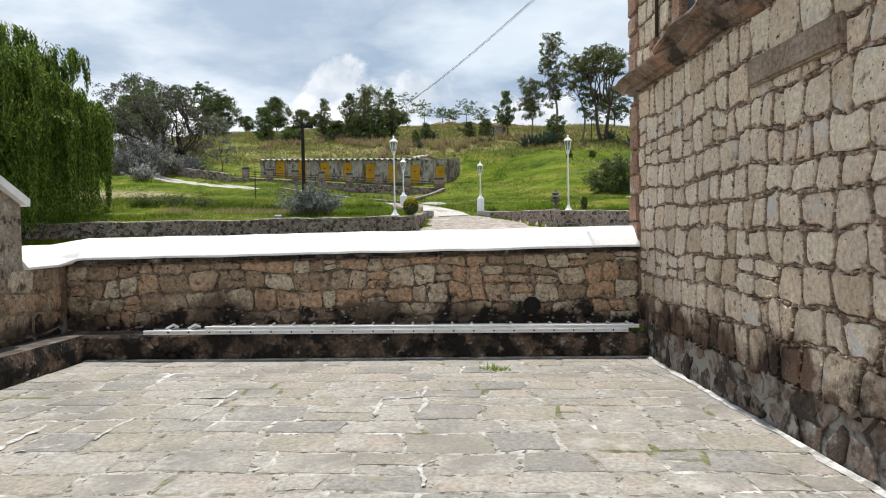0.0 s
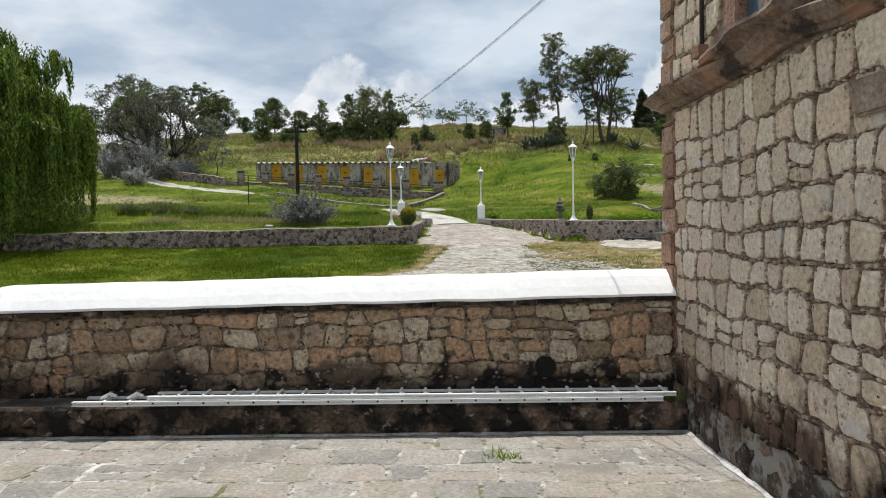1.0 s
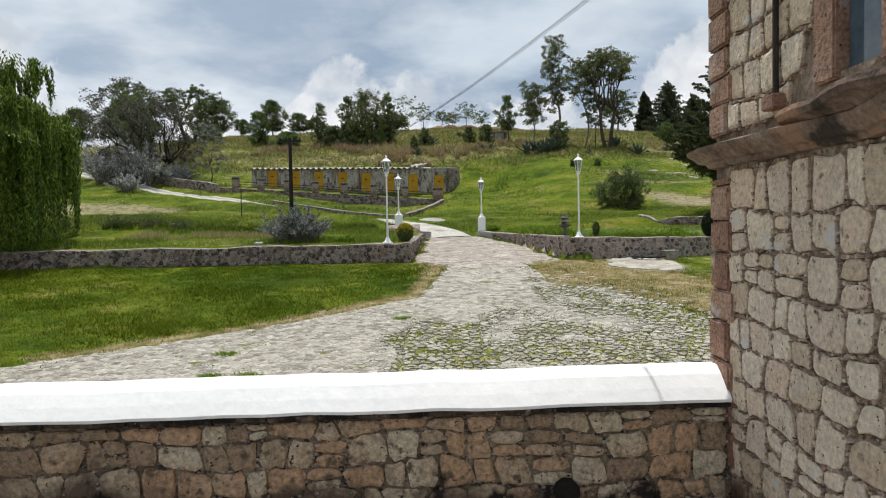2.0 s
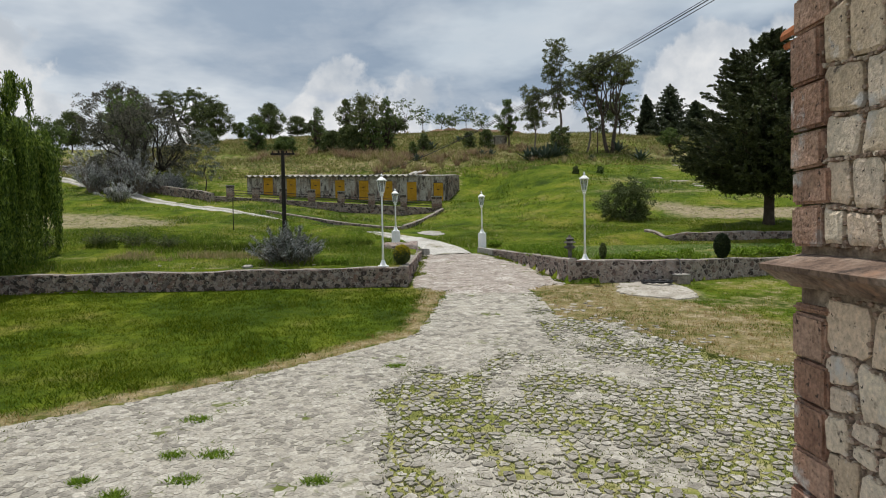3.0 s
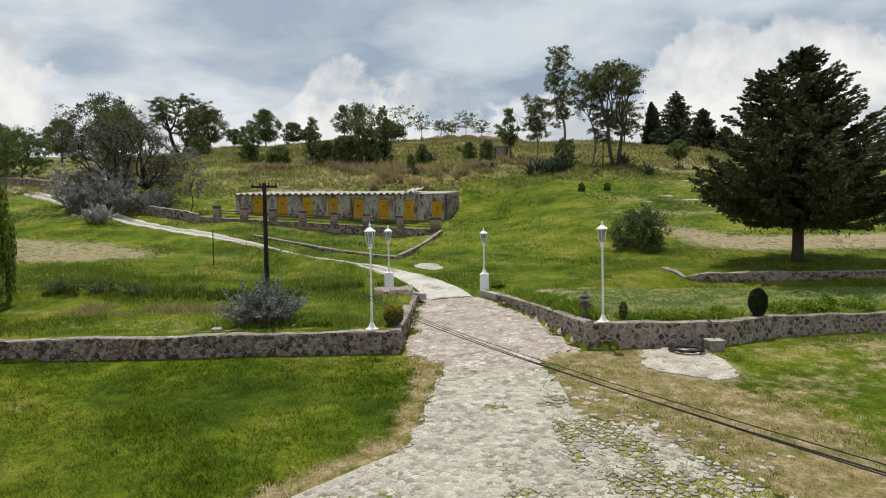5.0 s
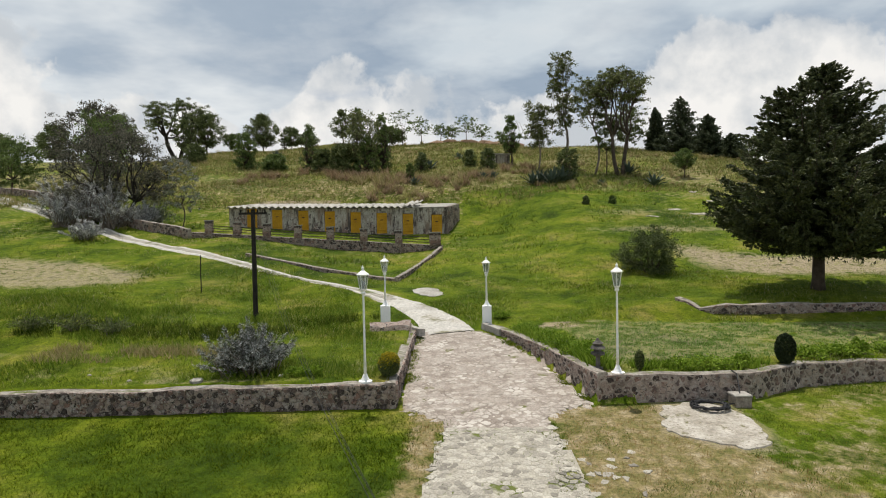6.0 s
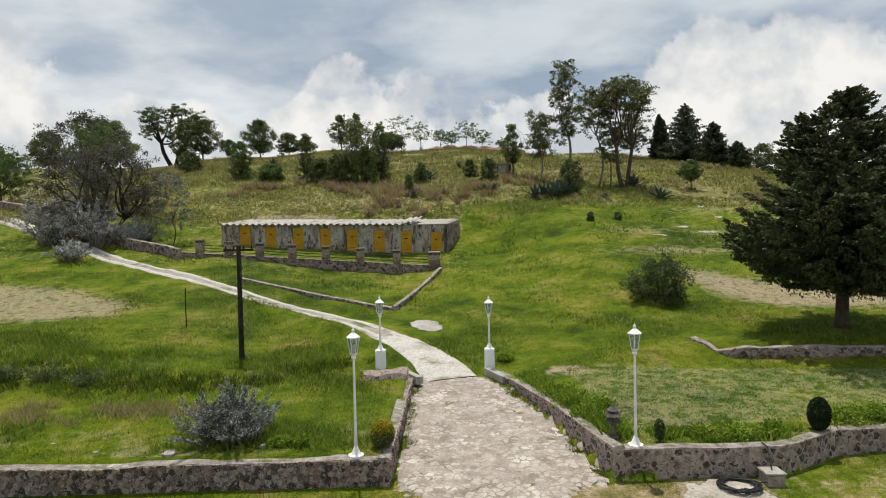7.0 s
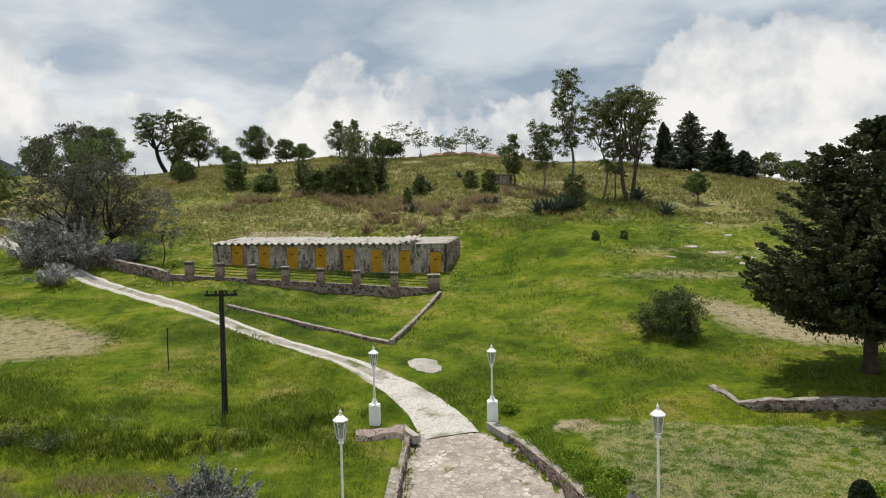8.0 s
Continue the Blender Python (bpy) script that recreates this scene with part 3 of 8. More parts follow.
def ground_material():
    m = bpy.data.materials.new("meadow_ground")
    m.use_nodes = True
    nt = m.node_tree
    N, L = nt.nodes.new, nt.links.new
    bsdf = nt.nodes["Principled BSDF"]
    geo = N("ShaderNodeNewGeometry")

    def nz(scale, detail=5, rough=0.55):
        t = N("ShaderNodeTexNoise")
        t.inputs["Scale"].default_value, t.inputs["Detail"].default_value, t.inputs["Roughness"].default_value = scale, detail, rough
        L(geo.outputs["Position"], t.inputs[0])
        return t.outputs[0]

    def ramp(src, stops):
        r = N("ShaderNodeValToRGB")
        while len(r.color_ramp.elements) < len(stops): r.color_ramp.elements.new(0.5)
        for e, (p, c) in zip(r.color_ramp.elements, stops): e.position, e.color = p, (*c, 1)
        L(src, r.inputs[0])
        return r.outputs[0]

    def mix(f, a, b, blend="MIX"):
        x = N("ShaderNodeMix")
        x.data_type, x.blend_type = "RGBA", blend
        if isinstance(f, float): x.inputs[0].default_value = f
        else: L(f, x.inputs[0])
        L(a, x.inputs[6]); L(b, x.inputs[7])
        return x.outputs[2]

    def weight(name, noise_src, soft=0.13):
        a, ad, mr = N("ShaderNodeAttribute"), N("ShaderNodeMath"), N("ShaderNodeMapRange")
        a.attribute_name = name
        L(a.outputs["Fac"], ad.inputs[0]); L(noise_src, ad.inputs[1])
        mr.inputs[1].default_value, mr.inputs[2].default_value = 1.0 - soft, 1.0 + soft
        L(ad.outputs[0], mr.inputs[0])
        return mr.outputs[0]

    n1, n2, n3 = nz(0.30, 7, 0.62), nz(1.7, 6, 0.65), nz(9, 5, 0.7)
    green = ramp(n1, ((0.34, (0.048, 0.080, 0.005)), (0.45, (0.080, 0.125, 0.006)), (0.56, (0.118, 0.155, 0.012)), (0.68, (0.185, 0.180, 0.045))))
    broad = ramp(nz(0.075, 4, 0.6), ((0.36, (0.55, 0.62, 0.6)), (0.47, (0.92, 0.94, 0.9)), (0.60, (1.15, 1.08, 1.1))))
    green = mix(1.0, green, broad, "MULTIPLY")
    tuft = ramp(n2, ((0.34, (0.58, 0.63, 0.58)), (0.5, (1, 1, 1)), (0.66, (1.25, 1.16, 1.1))))
    green = mix(1.0, green, tuft, "MULTIPLY")
    dry = ramp(n2, ((0.34, (0.13, 0.13, 0.045)), (0.46, (0.20, 0.172, 0.075)), (0.56, (0.275, 0.22, 0.125)), (0.68, (0.37, 0.315, 0.215))))
    dirt = ramp(n2, ((0.36, (0.26, 0.205, 0.14)), (0.5, (0.35, 0.285, 0.215)), (0.62, (0.22, 0.21, 0.09))))
    col = mix(weight("dry", n2), green, dry)
    col = mix(weight("dirt", n2), col, dirt)
    grain = ramp(n3, ((0.3, (0.50, 0.54, 0.5)), (0.66, (1.32, 1.28, 1.2))))
    col = mix(1.0, col, grain, "MULTIPLY")
    L(col, bsdf.inputs["Base Color"])
    bsdf.inputs["Roughness"].default_value, bsdf.inputs["Specular IOR Level"].default_value = 0.95, 0.1
    bp = N("ShaderNodeBump")
    bp.inputs["Strength"].default_value, bp.inputs["Distance"].default_value = 0.9, 0.08
    L(n3, bp.inputs["Height"]); L(bp.outputs[0], bsdf.inputs["Normal"])
    return m


TRACK_LINE = tuple((-x, y) for x, y in ROAD_MID)


def lumps(x, y):
    """Unevenness of the natural ground."""
    if y < step_y(x): return 0.05 * noise.noise((x * 0.35, y * 0.35, 0)) if not inside(x, y, COBBLES) else 0.0
    if y < 50 and -3 < x < 7: return 0.0
    bank = 0.0
    if -21 < x < -3.5:
        dy = lerp_knots(-x, TRACK_LINE) - y
        bank = 0.50 * math.exp(-((dy - 2.9) / 1.4) ** 2) * min(1, max(0, (x + 21) / 4)) * min(1, max(0, (-3.5 - x) / 2.5))
    k = min(1.0, max(0.0, y - 34.5) / 25)
    return bank + k * (0.22 * noise.noise((x * 0.16, y * 0.16, 3)) + 0.10 * noise.noise((x * 0.55, y * 0.55, 7))) + 0.04 * noise.noise((x * 0.9, y * 0.9, 1)) + max(0, y - 85) * 0.012 * noise.noise((x * 0.06, y * 0.06, 9))


def land(x, y):
    return ground_z(x, y) + lumps(x, y)


def build_ground():
    xs = span(((-1500, -300, 200), (-300, -75, 25), (-75, -34, 1.2), (-34, -14, 0.6), (-14, 16, 0.3), (16, 34, 0.6), (34, 75, 1.5), (75, 300, 25), (300, 1500, 200)))
    ys = span(((-400, -20, 40), (-20, 10, 3), (10, 46, 0.3), (46, 64, 0.45), (64, 100, 0.8), (100, 180, 1.6), (180, 300, 12), (300, 1600, 130)))
    verts, dry, dirt = [], [], []
    for y in ys:
        for x in xs:
            z = land(x, y) if y > 9.8 else -0.27
            if y > 260: z -= (y - 260) * 0.05
            verts.append((x, y, z))
            d = -1.0
            near = abs(x) < 60 and y < 80
            if near:
                for p in (DRY, DRY_RIGHT):
                    d = max(d, edge_distance(x, y, p) * 0.6)
            slope_dry = 0.34 + 0.13 * min(1, max(0, (y - 82) / 18)) if y > 70 else (0.08 if y > 34 else 0.02)
            if y < 36 and x > 10: slope_dry = 0.40 + 0.25 * noise.noise((x * 0.25, y * 0.4, 17))
            if y > 85: slope_dry += 0.14 * noise.noise((x * 0.07, y * 0.07, 2)) + 0.08 * math.exp(-((x + 8) / 16) ** 2 - ((y - 97) / 9) ** 2)
            if x > 3 and 50 < y < 92: slope_dry -= 0.22 * math.exp(-((x - 11) / 9) ** 2)
            dry.append(min(1.0, max(slope_dry, 0.5 + min(0.35, d) if d > -0.6 else -1)))
            e = -1.0
            if near:
                for p, most in ((SLAB, 0.4), (DIRT_LEFT, 0.07), (DIRT_RIGHT, 0.12)):
                    e = max(e, min(most, edge_distance(x, y, p) * (0.5 if most > 0.3 else 0.16)))
                if inside(x, y, CROP): e = max(e, -0.05)
                if inside(x, y, COBBLES): e = max(e, -0.02)
            e = 0.5 + min(0.4, e) if e > -0.6 else 0.0
            if y > 60 and x > 12: e = max(e, 0.30 + 0.30 * noise.noise((x * 0.12, y * 0.3, 5)))
            if 34 < y < 46 and -24 < x < 9: e = max(e, 0.24 + 0.30 * noise.noise((x * 0.45, y * 0.8, 25)) + (0.10 if y < 36.6 else 0) + (0.28 if math.hypot(x - 6.3, y - 44.0) < 1.1 else 0))
            if -23 < x < -12 and 86 < y < 90: e = max(e, 0.62 + 0.25 * noise.noise((x * 0.5, y * 0.5, 35)))
            if -8 < x < 20 and 148 < y < 168: e = max(e, 0.46 + 0.2 * noise.noise((x * 0.2, y * 0.2, 15)))
            dirt.append(max(0.0, e))
    n = len(xs)
    faces = np.array([(j * n + i, j * n + i + 1, (j + 1) * n + i + 1, (j + 1) * n + i) for j in range(len(ys) - 1) for i in range(n - 1)])
    me = mesh_from("ground", np.array(verts), faces, ground_material(), True)
    for name, vals in (("dry", dry), ("dirt", dirt)):
        a = me.attributes.new(name, "FLOAT", "POINT")
        a.data.foreach_set("value", np.array(vals, dtype=np.float32))
    tagged(new("ground", me), "green meadow and dry hillside ground with worn earth", "ground", kind="structure")


build_ground()


# ---- stones ----
def shrink_round(poly, gap, rng, rough=0.0, cut=0.2):
    """Pulls an outline in by the joint and rounds its corners."""
    cx, cy = sum(p[0] for p in poly) / len(poly), sum(p[1] for p in poly) / len(poly)
    out = []
    for i, p in enumerate(poly):
        q = poly[(i + 1) % len(poly)]
        for u in ((cut, 1 - cut) if cut != 0.07 else (0.05, 0.35, 0.65, 0.95)):
            x, y = p[0] + (q[0] - p[0]) * u, p[1] + (q[1] - p[1]) * u
            d = math.hypot(x - cx, y - cy) + 1e-6
            k = max(0.3, 1 - gap / d) + rng.uniform(-rough, rough)
            out.append((cx + (x - cx) * k, cy + (y - cy) * k))
    return out


def stone_form(poly, depth, place, rng, inset=0.025, bulge=0.0):
    """A dressed stone: sides, a worn arris and a slightly uneven face. place maps (u, v, out) into the world."""
    n = len(poly)
    cx, cy = sum(p[0] for p in poly) / n, sum(p[1] for p in poly) / n
    v = [place(x, y, -0.03) for x, y in poly]
    v += [place(x, y, depth * rng.uniform(0.6, 0.8)) for x, y in poly]
    for x, y in poly:
        d = math.hypot(x - cx, y - cy) + 1e-6
        k = max(0.35, 1 - inset / d)
        v.append(place(cx + (x - cx) * k, cy + (y - cy) * k, depth * rng.uniform(0.92, 1.08)))
    f = []
    for r in range(2):
        for i in range(n):
            a, b = r * n + i, r * n + (i + 1) % n
            f.append((a, b, b + n, a + n))
    if bulge:
        v.append(place(cx, cy, depth + bulge))
        f += [(2 * n + i, 2 * n + (i + 1) % n, 3 * n) for i in range(n)]
    else:
        f.append(tuple(2 * n + i for i in range(n)))
    return v, f


def coursed(u0, u1, v0, v1, rng, h=(0.22, 0.36), w=(0.22, 0.5), wave=0.03, lean=0.03, jag=0.0, split=0.16):
    """Outlines of stones laid in uneven courses."""
    polys = []
    v = v0
    lower = lambda u: v0 + jag * noise.noise((u * 2.6, 9, 0))
    k = 0
    while v < v1 - 0.06:
        step = rng.uniform(*h)
        top = min(v1, v + step)
        if v1 - top < h[0] * 0.5: top = v1
        ph, k = rng.uniform(0, 9), k + 1
        last = top >= v1
        upper = (lambda u, t=top, p=ph, s=last: t + (0 if s else wave * math.sin(u * 1.9 + p) + wave * 0.7 * math.sin(u * 4.7 + p * 2) + jag * noise.noise((u * 3.4, p, 0)) + jag * 0.6 * noise.noise((u * 8.0, p, 4))))
        u = u0
        tilt0 = 0.0
        while u < u1 - 1e-3:
            x1 = u + rng.uniform(*w)
            if u1 - x1 < w[0] * 0.6: x1 = u1
            tilt1 = 0.0 if x1 >= u1 else rng.uniform(-lean, lean)
            m = (u + x1) / 2
            if step > h[0] * 1.2 and rng.random() < split and x1 - u > 0.18:
                mid = rng.uniform(0.4, 0.6)
                lo = lambda q: lower(q) + (upper(q) - lower(q)) * mid
                polys.append([(u, lower(u)), (x1, lower(x1)), (x1, lo(x1)), (u, lo(u))])
                polys.append([(u, lo(u)), (x1, lo(x1)), (x1 + tilt1, upper(x1)), (u + tilt0, upper(u))])
            else:
                polys.append([(u - tilt0, lower(u)), (m, lower(m) + rng.uniform(-0.01, 0.01)), (x1 - tilt1, lower(x1)), (x1 + tilt1, upper(x1)), (m, upper(m) + rng.uniform(-0.01, 0.01)), (u + tilt0, upper(u))])
            u, tilt0 = x1, tilt1
        lower, v = upper, top
    return polys


def rubble(u0, u1, v0, v1, size, rng, stretch=1.0):
    """Outlines of irregular stones: each is cut off midway to its neighbours."""
    nu, nv = max(1, round((u1 - u0) / size / stretch)), max(1, round((v1 - v0) / size))
    du, dv = (u1 - u0) / nu, (v1 - v0) / nv
    pts = {}
    for i in range(-1, nu + 1):
        for j in range(-1, nv + 1):
            off = 0.5 if j % 2 else 0.0
            pts[i, j] = (u0 + (i + 0.25 + off + rng.uniform(-0.36, 0.36)) * du, v0 + (j + 0.5 + rng.uniform(-0.36, 0.36)) * dv)
    polys = []
    for (i, j), (x, y) in pts.items():
        poly = [(u0, v0), (u1, v0), (u1, v1), (u0, v1)]
        poly = [(max(u0, min(u1, x + a * du * 1.8)), max(v0, min(v1, y + b * dv * 1.8))) for a, b in ((-1, -1), (1, -1), (1, 1), (-1, 1))]
        if abs(poly[0][0] - poly[1][0]) < 1e-3 or abs(poly[1][1] - poly[2][1]) < 1e-3: continue
        for a in range(-2, 3):
            for b in range(-2, 3):
                q = pts.get((i + a, j + b))
                if q is None or (a == 0 and b == 0): continue
                mx, my, nx, ny = (x + q[0]) / 2, (y + q[1]) / 2, q[0] - x, q[1] - y
                cut = []
                for k, p in enumerate(poly):
                    r = poly[(k + 1) % len(poly)]
                    sp, sr = (p[0] - mx) * nx + (p[1] - my) * ny, (r[0] - mx) * nx + (r[1] - my) * ny
                    if sp <= 0: cut.append(p)
                    if (sp < 0 < sr) or (sr < 0 < sp):
                        t = sp / (sp - sr)
                        cut.append((p[0] + (r[0] - p[0]) * t, p[1] + (r[1] - p[1]) * t))
                poly = cut
                if len(poly) < 3: break
            if len(poly) < 3: break
        if len(poly) >= 3:
            area = abs(sum(p[0] * q[1] - q[0] * p[1] for p, q in zip(poly, poly[1:] + poly[:1]))) / 2
            if area > 0.12 * du * dv: polys.append(poly)
    return polys


def lay(polys, owner, name, place, rng, near, rest, gap=0.014, depth=(0.02, 0.05), inset=0.02, rough=0.02, bulge=0.0, first=300, keep=None, rest_name="", cut=0.2, vary=0.0):
    """Lays stones on a wall or floor: the first ones as pieces of their own, the others joined."""
    soup, count = Soup(), 0
    for poly in polys:
        if keep and not keep(sum(p[0] for p in poly) / len(poly), sum(p[1] for p in poly) / len(poly)): continue
        out = shrink_round(poly, gap * (1 + vary * rng.uniform(-0.6, 1.4)), rng, rough, cut)
        v, f = stone_form(out, rng.uniform(*depth), place, rng, inset, bulge)
        if count < first:
            me = mesh_from(name, v, f, near)
            ob = new(name, me)
            ob.parent = owner
            count += 1
        else:
            soup.add(v, f)
    if soup.v:
        ob = new(rest_name or name + "work", soup.mesh(name, rest))
        ob.parent = owner
        tagged(ob, kind="stuff")


# ---- terrace and church ----
CH_X, CH_END = 2.87, 9.6


def floor_z(x, y): return -0.13 - 0.0165 * (x - 2.88) - 0.014 * (y - 8.87)
def bench_y(x): return 8.87 + 0.033 * (x - 2.88)
def parapet_y(x): return bench_y(x) + 0.36


def sheet_mesh(name, xs, ys, zf, material, thick=0.25):
    """A slab whose top follows zf."""
    v, f = [], []
    nx, ny = len(xs), len(ys)
    for y in ys:
        for x in xs: v.append((x, y, zf(x, y)))
    for j in range(ny - 1):
        for i in range(nx - 1): f.append((j * nx + i, j * nx + i + 1, (j + 1) * nx + i + 1, (j + 1) * nx + i))
    o = len(v)
    ring = [i for i in range(nx)] + [j * nx + nx - 1 for j in range(1, ny)] + [(ny - 1) * nx + i for i in range(nx - 2, -1, -1)] + [j * nx for j in range(ny - 2, 0, -1)]
    for i in ring: v.append((v[i][0], v[i][1], v[i][2] - thick))
    m = len(ring)
    for k in range(m): f.append((ring[(k + 1) % m], ring[k], o + k, o + (k + 1) % m))
    f.append(tuple(o + k for k in reversed(range(m))))
    return mesh_from(name, v, f, material)


terrace = tagged(new("terrace_floor", sheet_mesh("terrace_floor", span(((-5.2, 3.0, 1.0),)), span(((-9.0, 9.3, 1.0),)), lambda x, y: floor_z(x, y) - 0.007, MAT_JOINT, 0.2)), "worn pale stone-paved terrace with whitish joints", "terrace floor", kind="structure")

# low stone bench along the parapet and along the side wall


def bench_block():
    s = Soup()
    xs = [-5.3 + 8.17 * i / 24 for i in range(25)]
    rng = random.Random(5)
    prof = lambda x: ((bench_y(x) + 0.0, floor_z(x, 8.8) - 0.1), (bench_y(x) + rng.uniform(-0.012, 0.012), floor_z(x, 8.8) + 0.12), (bench_y(x) - 0.01 + rng.uniform(-0.01, 0.01), floor_z(x, 8.8) + 0.31), (bench_y(x) + 0.025, floor_z(x, 8.8) + 0.35), (parapet_y(x) + 0.02, floor_z(x, 8.8) + 0.36))
    rows = [[(x, y, z) for y, z in prof(x)] for x in xs]
    v = [p for r in rows for p in r]
    f = [(i * 5 + k, (i + 1) * 5 + k, (i + 1) * 5 + k + 1, i * 5 + k + 1) for i in range(24) for k in range(4)]
    f += [tuple(24 * 5 + k for k in range(5)), tuple(reversed(range(5)))]
    s.add(v, f)
    return s


bench = tagged(new("bench_front", bench_block().mesh("bench_front", [MAT_BENCH, MAT_BENCH_TOP])), "low dark weathered stone bench with a pale worn top", "stone bench", kind="structure")
for i, p in enumerate(bench.data.polygons):
    if i < 96 and i % 4 == 3: p.material_index = 1
side = Soup()
sv, sf = [], []
for i in range(13):
    y = -4 + 12.75 * i / 12
    x = -4.93
    z = floor_z(x, y)
    sv += [(x, y, z - 0.1), (x + 0.01, y, z + 0.2), (x - 0.02, y, z + 0.35), (x - 0.42, y, z + 0.36)]
for i in range(12):
    for k in range(3): sf.append((i * 4 + k, i * 4 + k + 1, (i + 1) * 4 + k + 1, (i + 1) * 4 + k))
side.add(sv, sf)
side_bench = tagged(new("bench_side", side.mesh("bench_side", [MAT_BENCH, MAT_BENCH_TOP])), "low dark weathered stone bench with a pale worn top", "stone bench", kind="structure")
for i, p in enumerate(side_bench.data.polygons):
    if i % 3 == 2: p.material_index = 1


def prism(points, x0, x1, shift=lambda x: 0.0, steps=1):
    """A profile of (y, z) drawn along x."""
    v, f, n = [], [], len(points)
    for i in range(steps + 1):
        x = x0 + (x1 - x0) * i / steps
        for y, z in points: v.append((x, y + shift(x), z))
    for i in range(steps):
        for k in range(n):
            a, b = i * n + k, i * n + (k + 1) % n
            f.append((a, b, b + n, a + n))
    f.append(tuple(reversed(range(n))))
    f.append(tuple(steps * n + k for k in range(n)))
    return v, f


def parapet_top(x): return 1.455 + 0.007 * (x - 2.87)


sh = lambda x: 0.033 * (x - 2.88)
pv, pf = prism(((9.26, -0.3), (9.66, -0.3), (9.66, 1.47), (9.26, 1.40)), -5.7, CH_X, sh, 1)
parapet = tagged(new("parapet_wall", mesh_from("parapet_wall", pv, pf, MAT_PARAPET_MORTAR)), "rubble stone parapet wall with brown weathered stones", "parapet wall", kind="structure")
side_wall = tagged(new("side_wall", mesh_from("side_wall", *prism(((-9.0, -0.3), (8.95, -0.3), (8.95, 1.33), (-9.0, 1.33)), -5.75, -5.35), MAT_MORTAR)), "rubble stone side wall of the terrace", "wall", kind="structure")


def coping(name, pts_along, half, owner_label):
    """A thick whitewashed coping, rounded on top."""
    v, f = [], []
    prof = ((-0.07, 0.0), (-0.075, 0.03), (0.005, 0.13), (0.10, 0.235), (0.20, 0.305), (0.34, 0.30), (0.46, 0.16), (0.47, 0.0))
    rng = random.Random(3)
    n = len(prof)
    for (x, y, z, nx, ny) in pts_along:
        j = rng.uniform(-0.008, 0.008)
        for a, b in prof: v.append((x + nx * (a + j), y + ny * (a + j), z + b + j))
    m = len(pts_along)
    for i in range(m - 1):
        for k in range(n):
            a, b = i * n + k, i * n + (k + 1) % n
            f.append((a, a + n, b + n, b))
    f.append(tuple(range(n)))
    f.append(tuple((m - 1) * n + k for k in reversed(range(n))))
    return tagged(new(name, mesh_from(name, v, f, MAT_WHITE, False)), owner_label, "wall coping", kind="structure")


path = [(CH_X - 0.015 - 8.0 * i / 20, parapet_y(CH_X - 8.0 * i / 20), parapet_top(CH_X - 8.0 * i / 20) - 0.03, 0, 1) for i in range(21)]
path += [(-5.33, 8.72, 1.30, -0.7, 0.7), (-5.36, 8.45, 1.29, -1, 0), (-5.36, 8.05, 1.29, -1, 0)]
coping("coping", path, 0.25, "bright whitewashed rounded coping on the parapet")
hv, hf = prism(((-9.0, 1.2), (8.02, 1.2), (8.02, 2.12), (7.0, 2.62), (-9.0, 2.62)), -5.75, -5.34)
tagged(new("side_wall_upper", mesh_from("side_wall_upper", hv, hf, MAT_PLASTER)), "higher plastered stone end of the side wall", "wall", kind="structure")
hv, hf = prism(((8.09, 2.10), (8.10, 2.19), (7.03, 2.72), (-9.0, 2.72), (-9.0, 2.62), (7.0, 2.62), (8.02, 2.12)), -5.80, -5.26)
tagged(new("coping_upper", mesh_from("coping_upper", hv, hf, MAT_WHITE)), "whitewashed sloping coping on the higher wall", "wall coping", kind="structure")

# church: thick wall, upper storey with one window opening, cornice, corner blocks
WIN = (7.12, 7.60, 4.15, 5.9)
cw = Soup()
def cw_box(x0, x1, y0, y1, z0, z1):
    v = [(x, y, z) for z in (z0, z1) for y in (y0, y1) for x in (x0, x1)]
    cw.add(v, [(0, 2, 3, 1), (4, 5, 7, 6), (0, 1, 5, 4), (2, 6, 7, 3), (0, 4, 6, 2), (1, 3, 7, 5)])
cw_box(CH_X + 0.03, 3.9, -9, CH_END - 0.03, -0.4, 4.0)
cw_box(CH_X + 0.03, 3.9, -9, WIN[0], 4.0, 9.5)
cw_box(CH_X + 0.03, 3.9, WIN[1], CH_END - 0.03, 4.0, 9.5)
cw_box(CH_X + 0.03, 3.9, WIN[0], WIN[1], WIN[3], 9.5)
cw_box(CH_X + 0.03, 3.9, WIN[0], WIN[1], 4.0, WIN[2])
cw_box(3.9, 12, 8.6, CH_END - 0.03, -0.4, 9.5)
cw_box(3.9, 12, -9, 8.6, 9.2, 9.5)
church = tagged(new("church_wall", cw.mesh("church_wall", MAT_MORTAR)), "tall church wall of squared tuff blocks in rough mortar", "church wall", kind="structure")
window = tagged(new("window_1", mesh_from("window_pane", [(2.96, WIN[0], WIN[2]), (2.96, WIN[1], WIN[2]), (2.96, WIN[1], WIN[3]), (2.96, WIN[0], WIN[3]), (2.98, WIN[0], WIN[2]), (2.98, WIN[1], WIN[2]), (2.98, WIN[1], WIN[3]), (2.98, WIN[0], WIN[3])], [(0, 3, 2, 1), (4, 5, 6, 7), (0, 1, 5, 4), (2, 3, 7, 6), (0, 4, 7, 3), (1, 2, 6, 5)], MAT_PANE)), "narrow dark church window pane set deep in stone", "window", kind="structure")
part("window_jamb", box_bm(CH_X - 0.02, CH_X + 0.3, WIN[1] - 0.01, WIN[1] + 0.24, WIN[2] - 0.05, WIN[3], 0.015), MAT_QUOIN, window, "reddish dressed stone jamb")
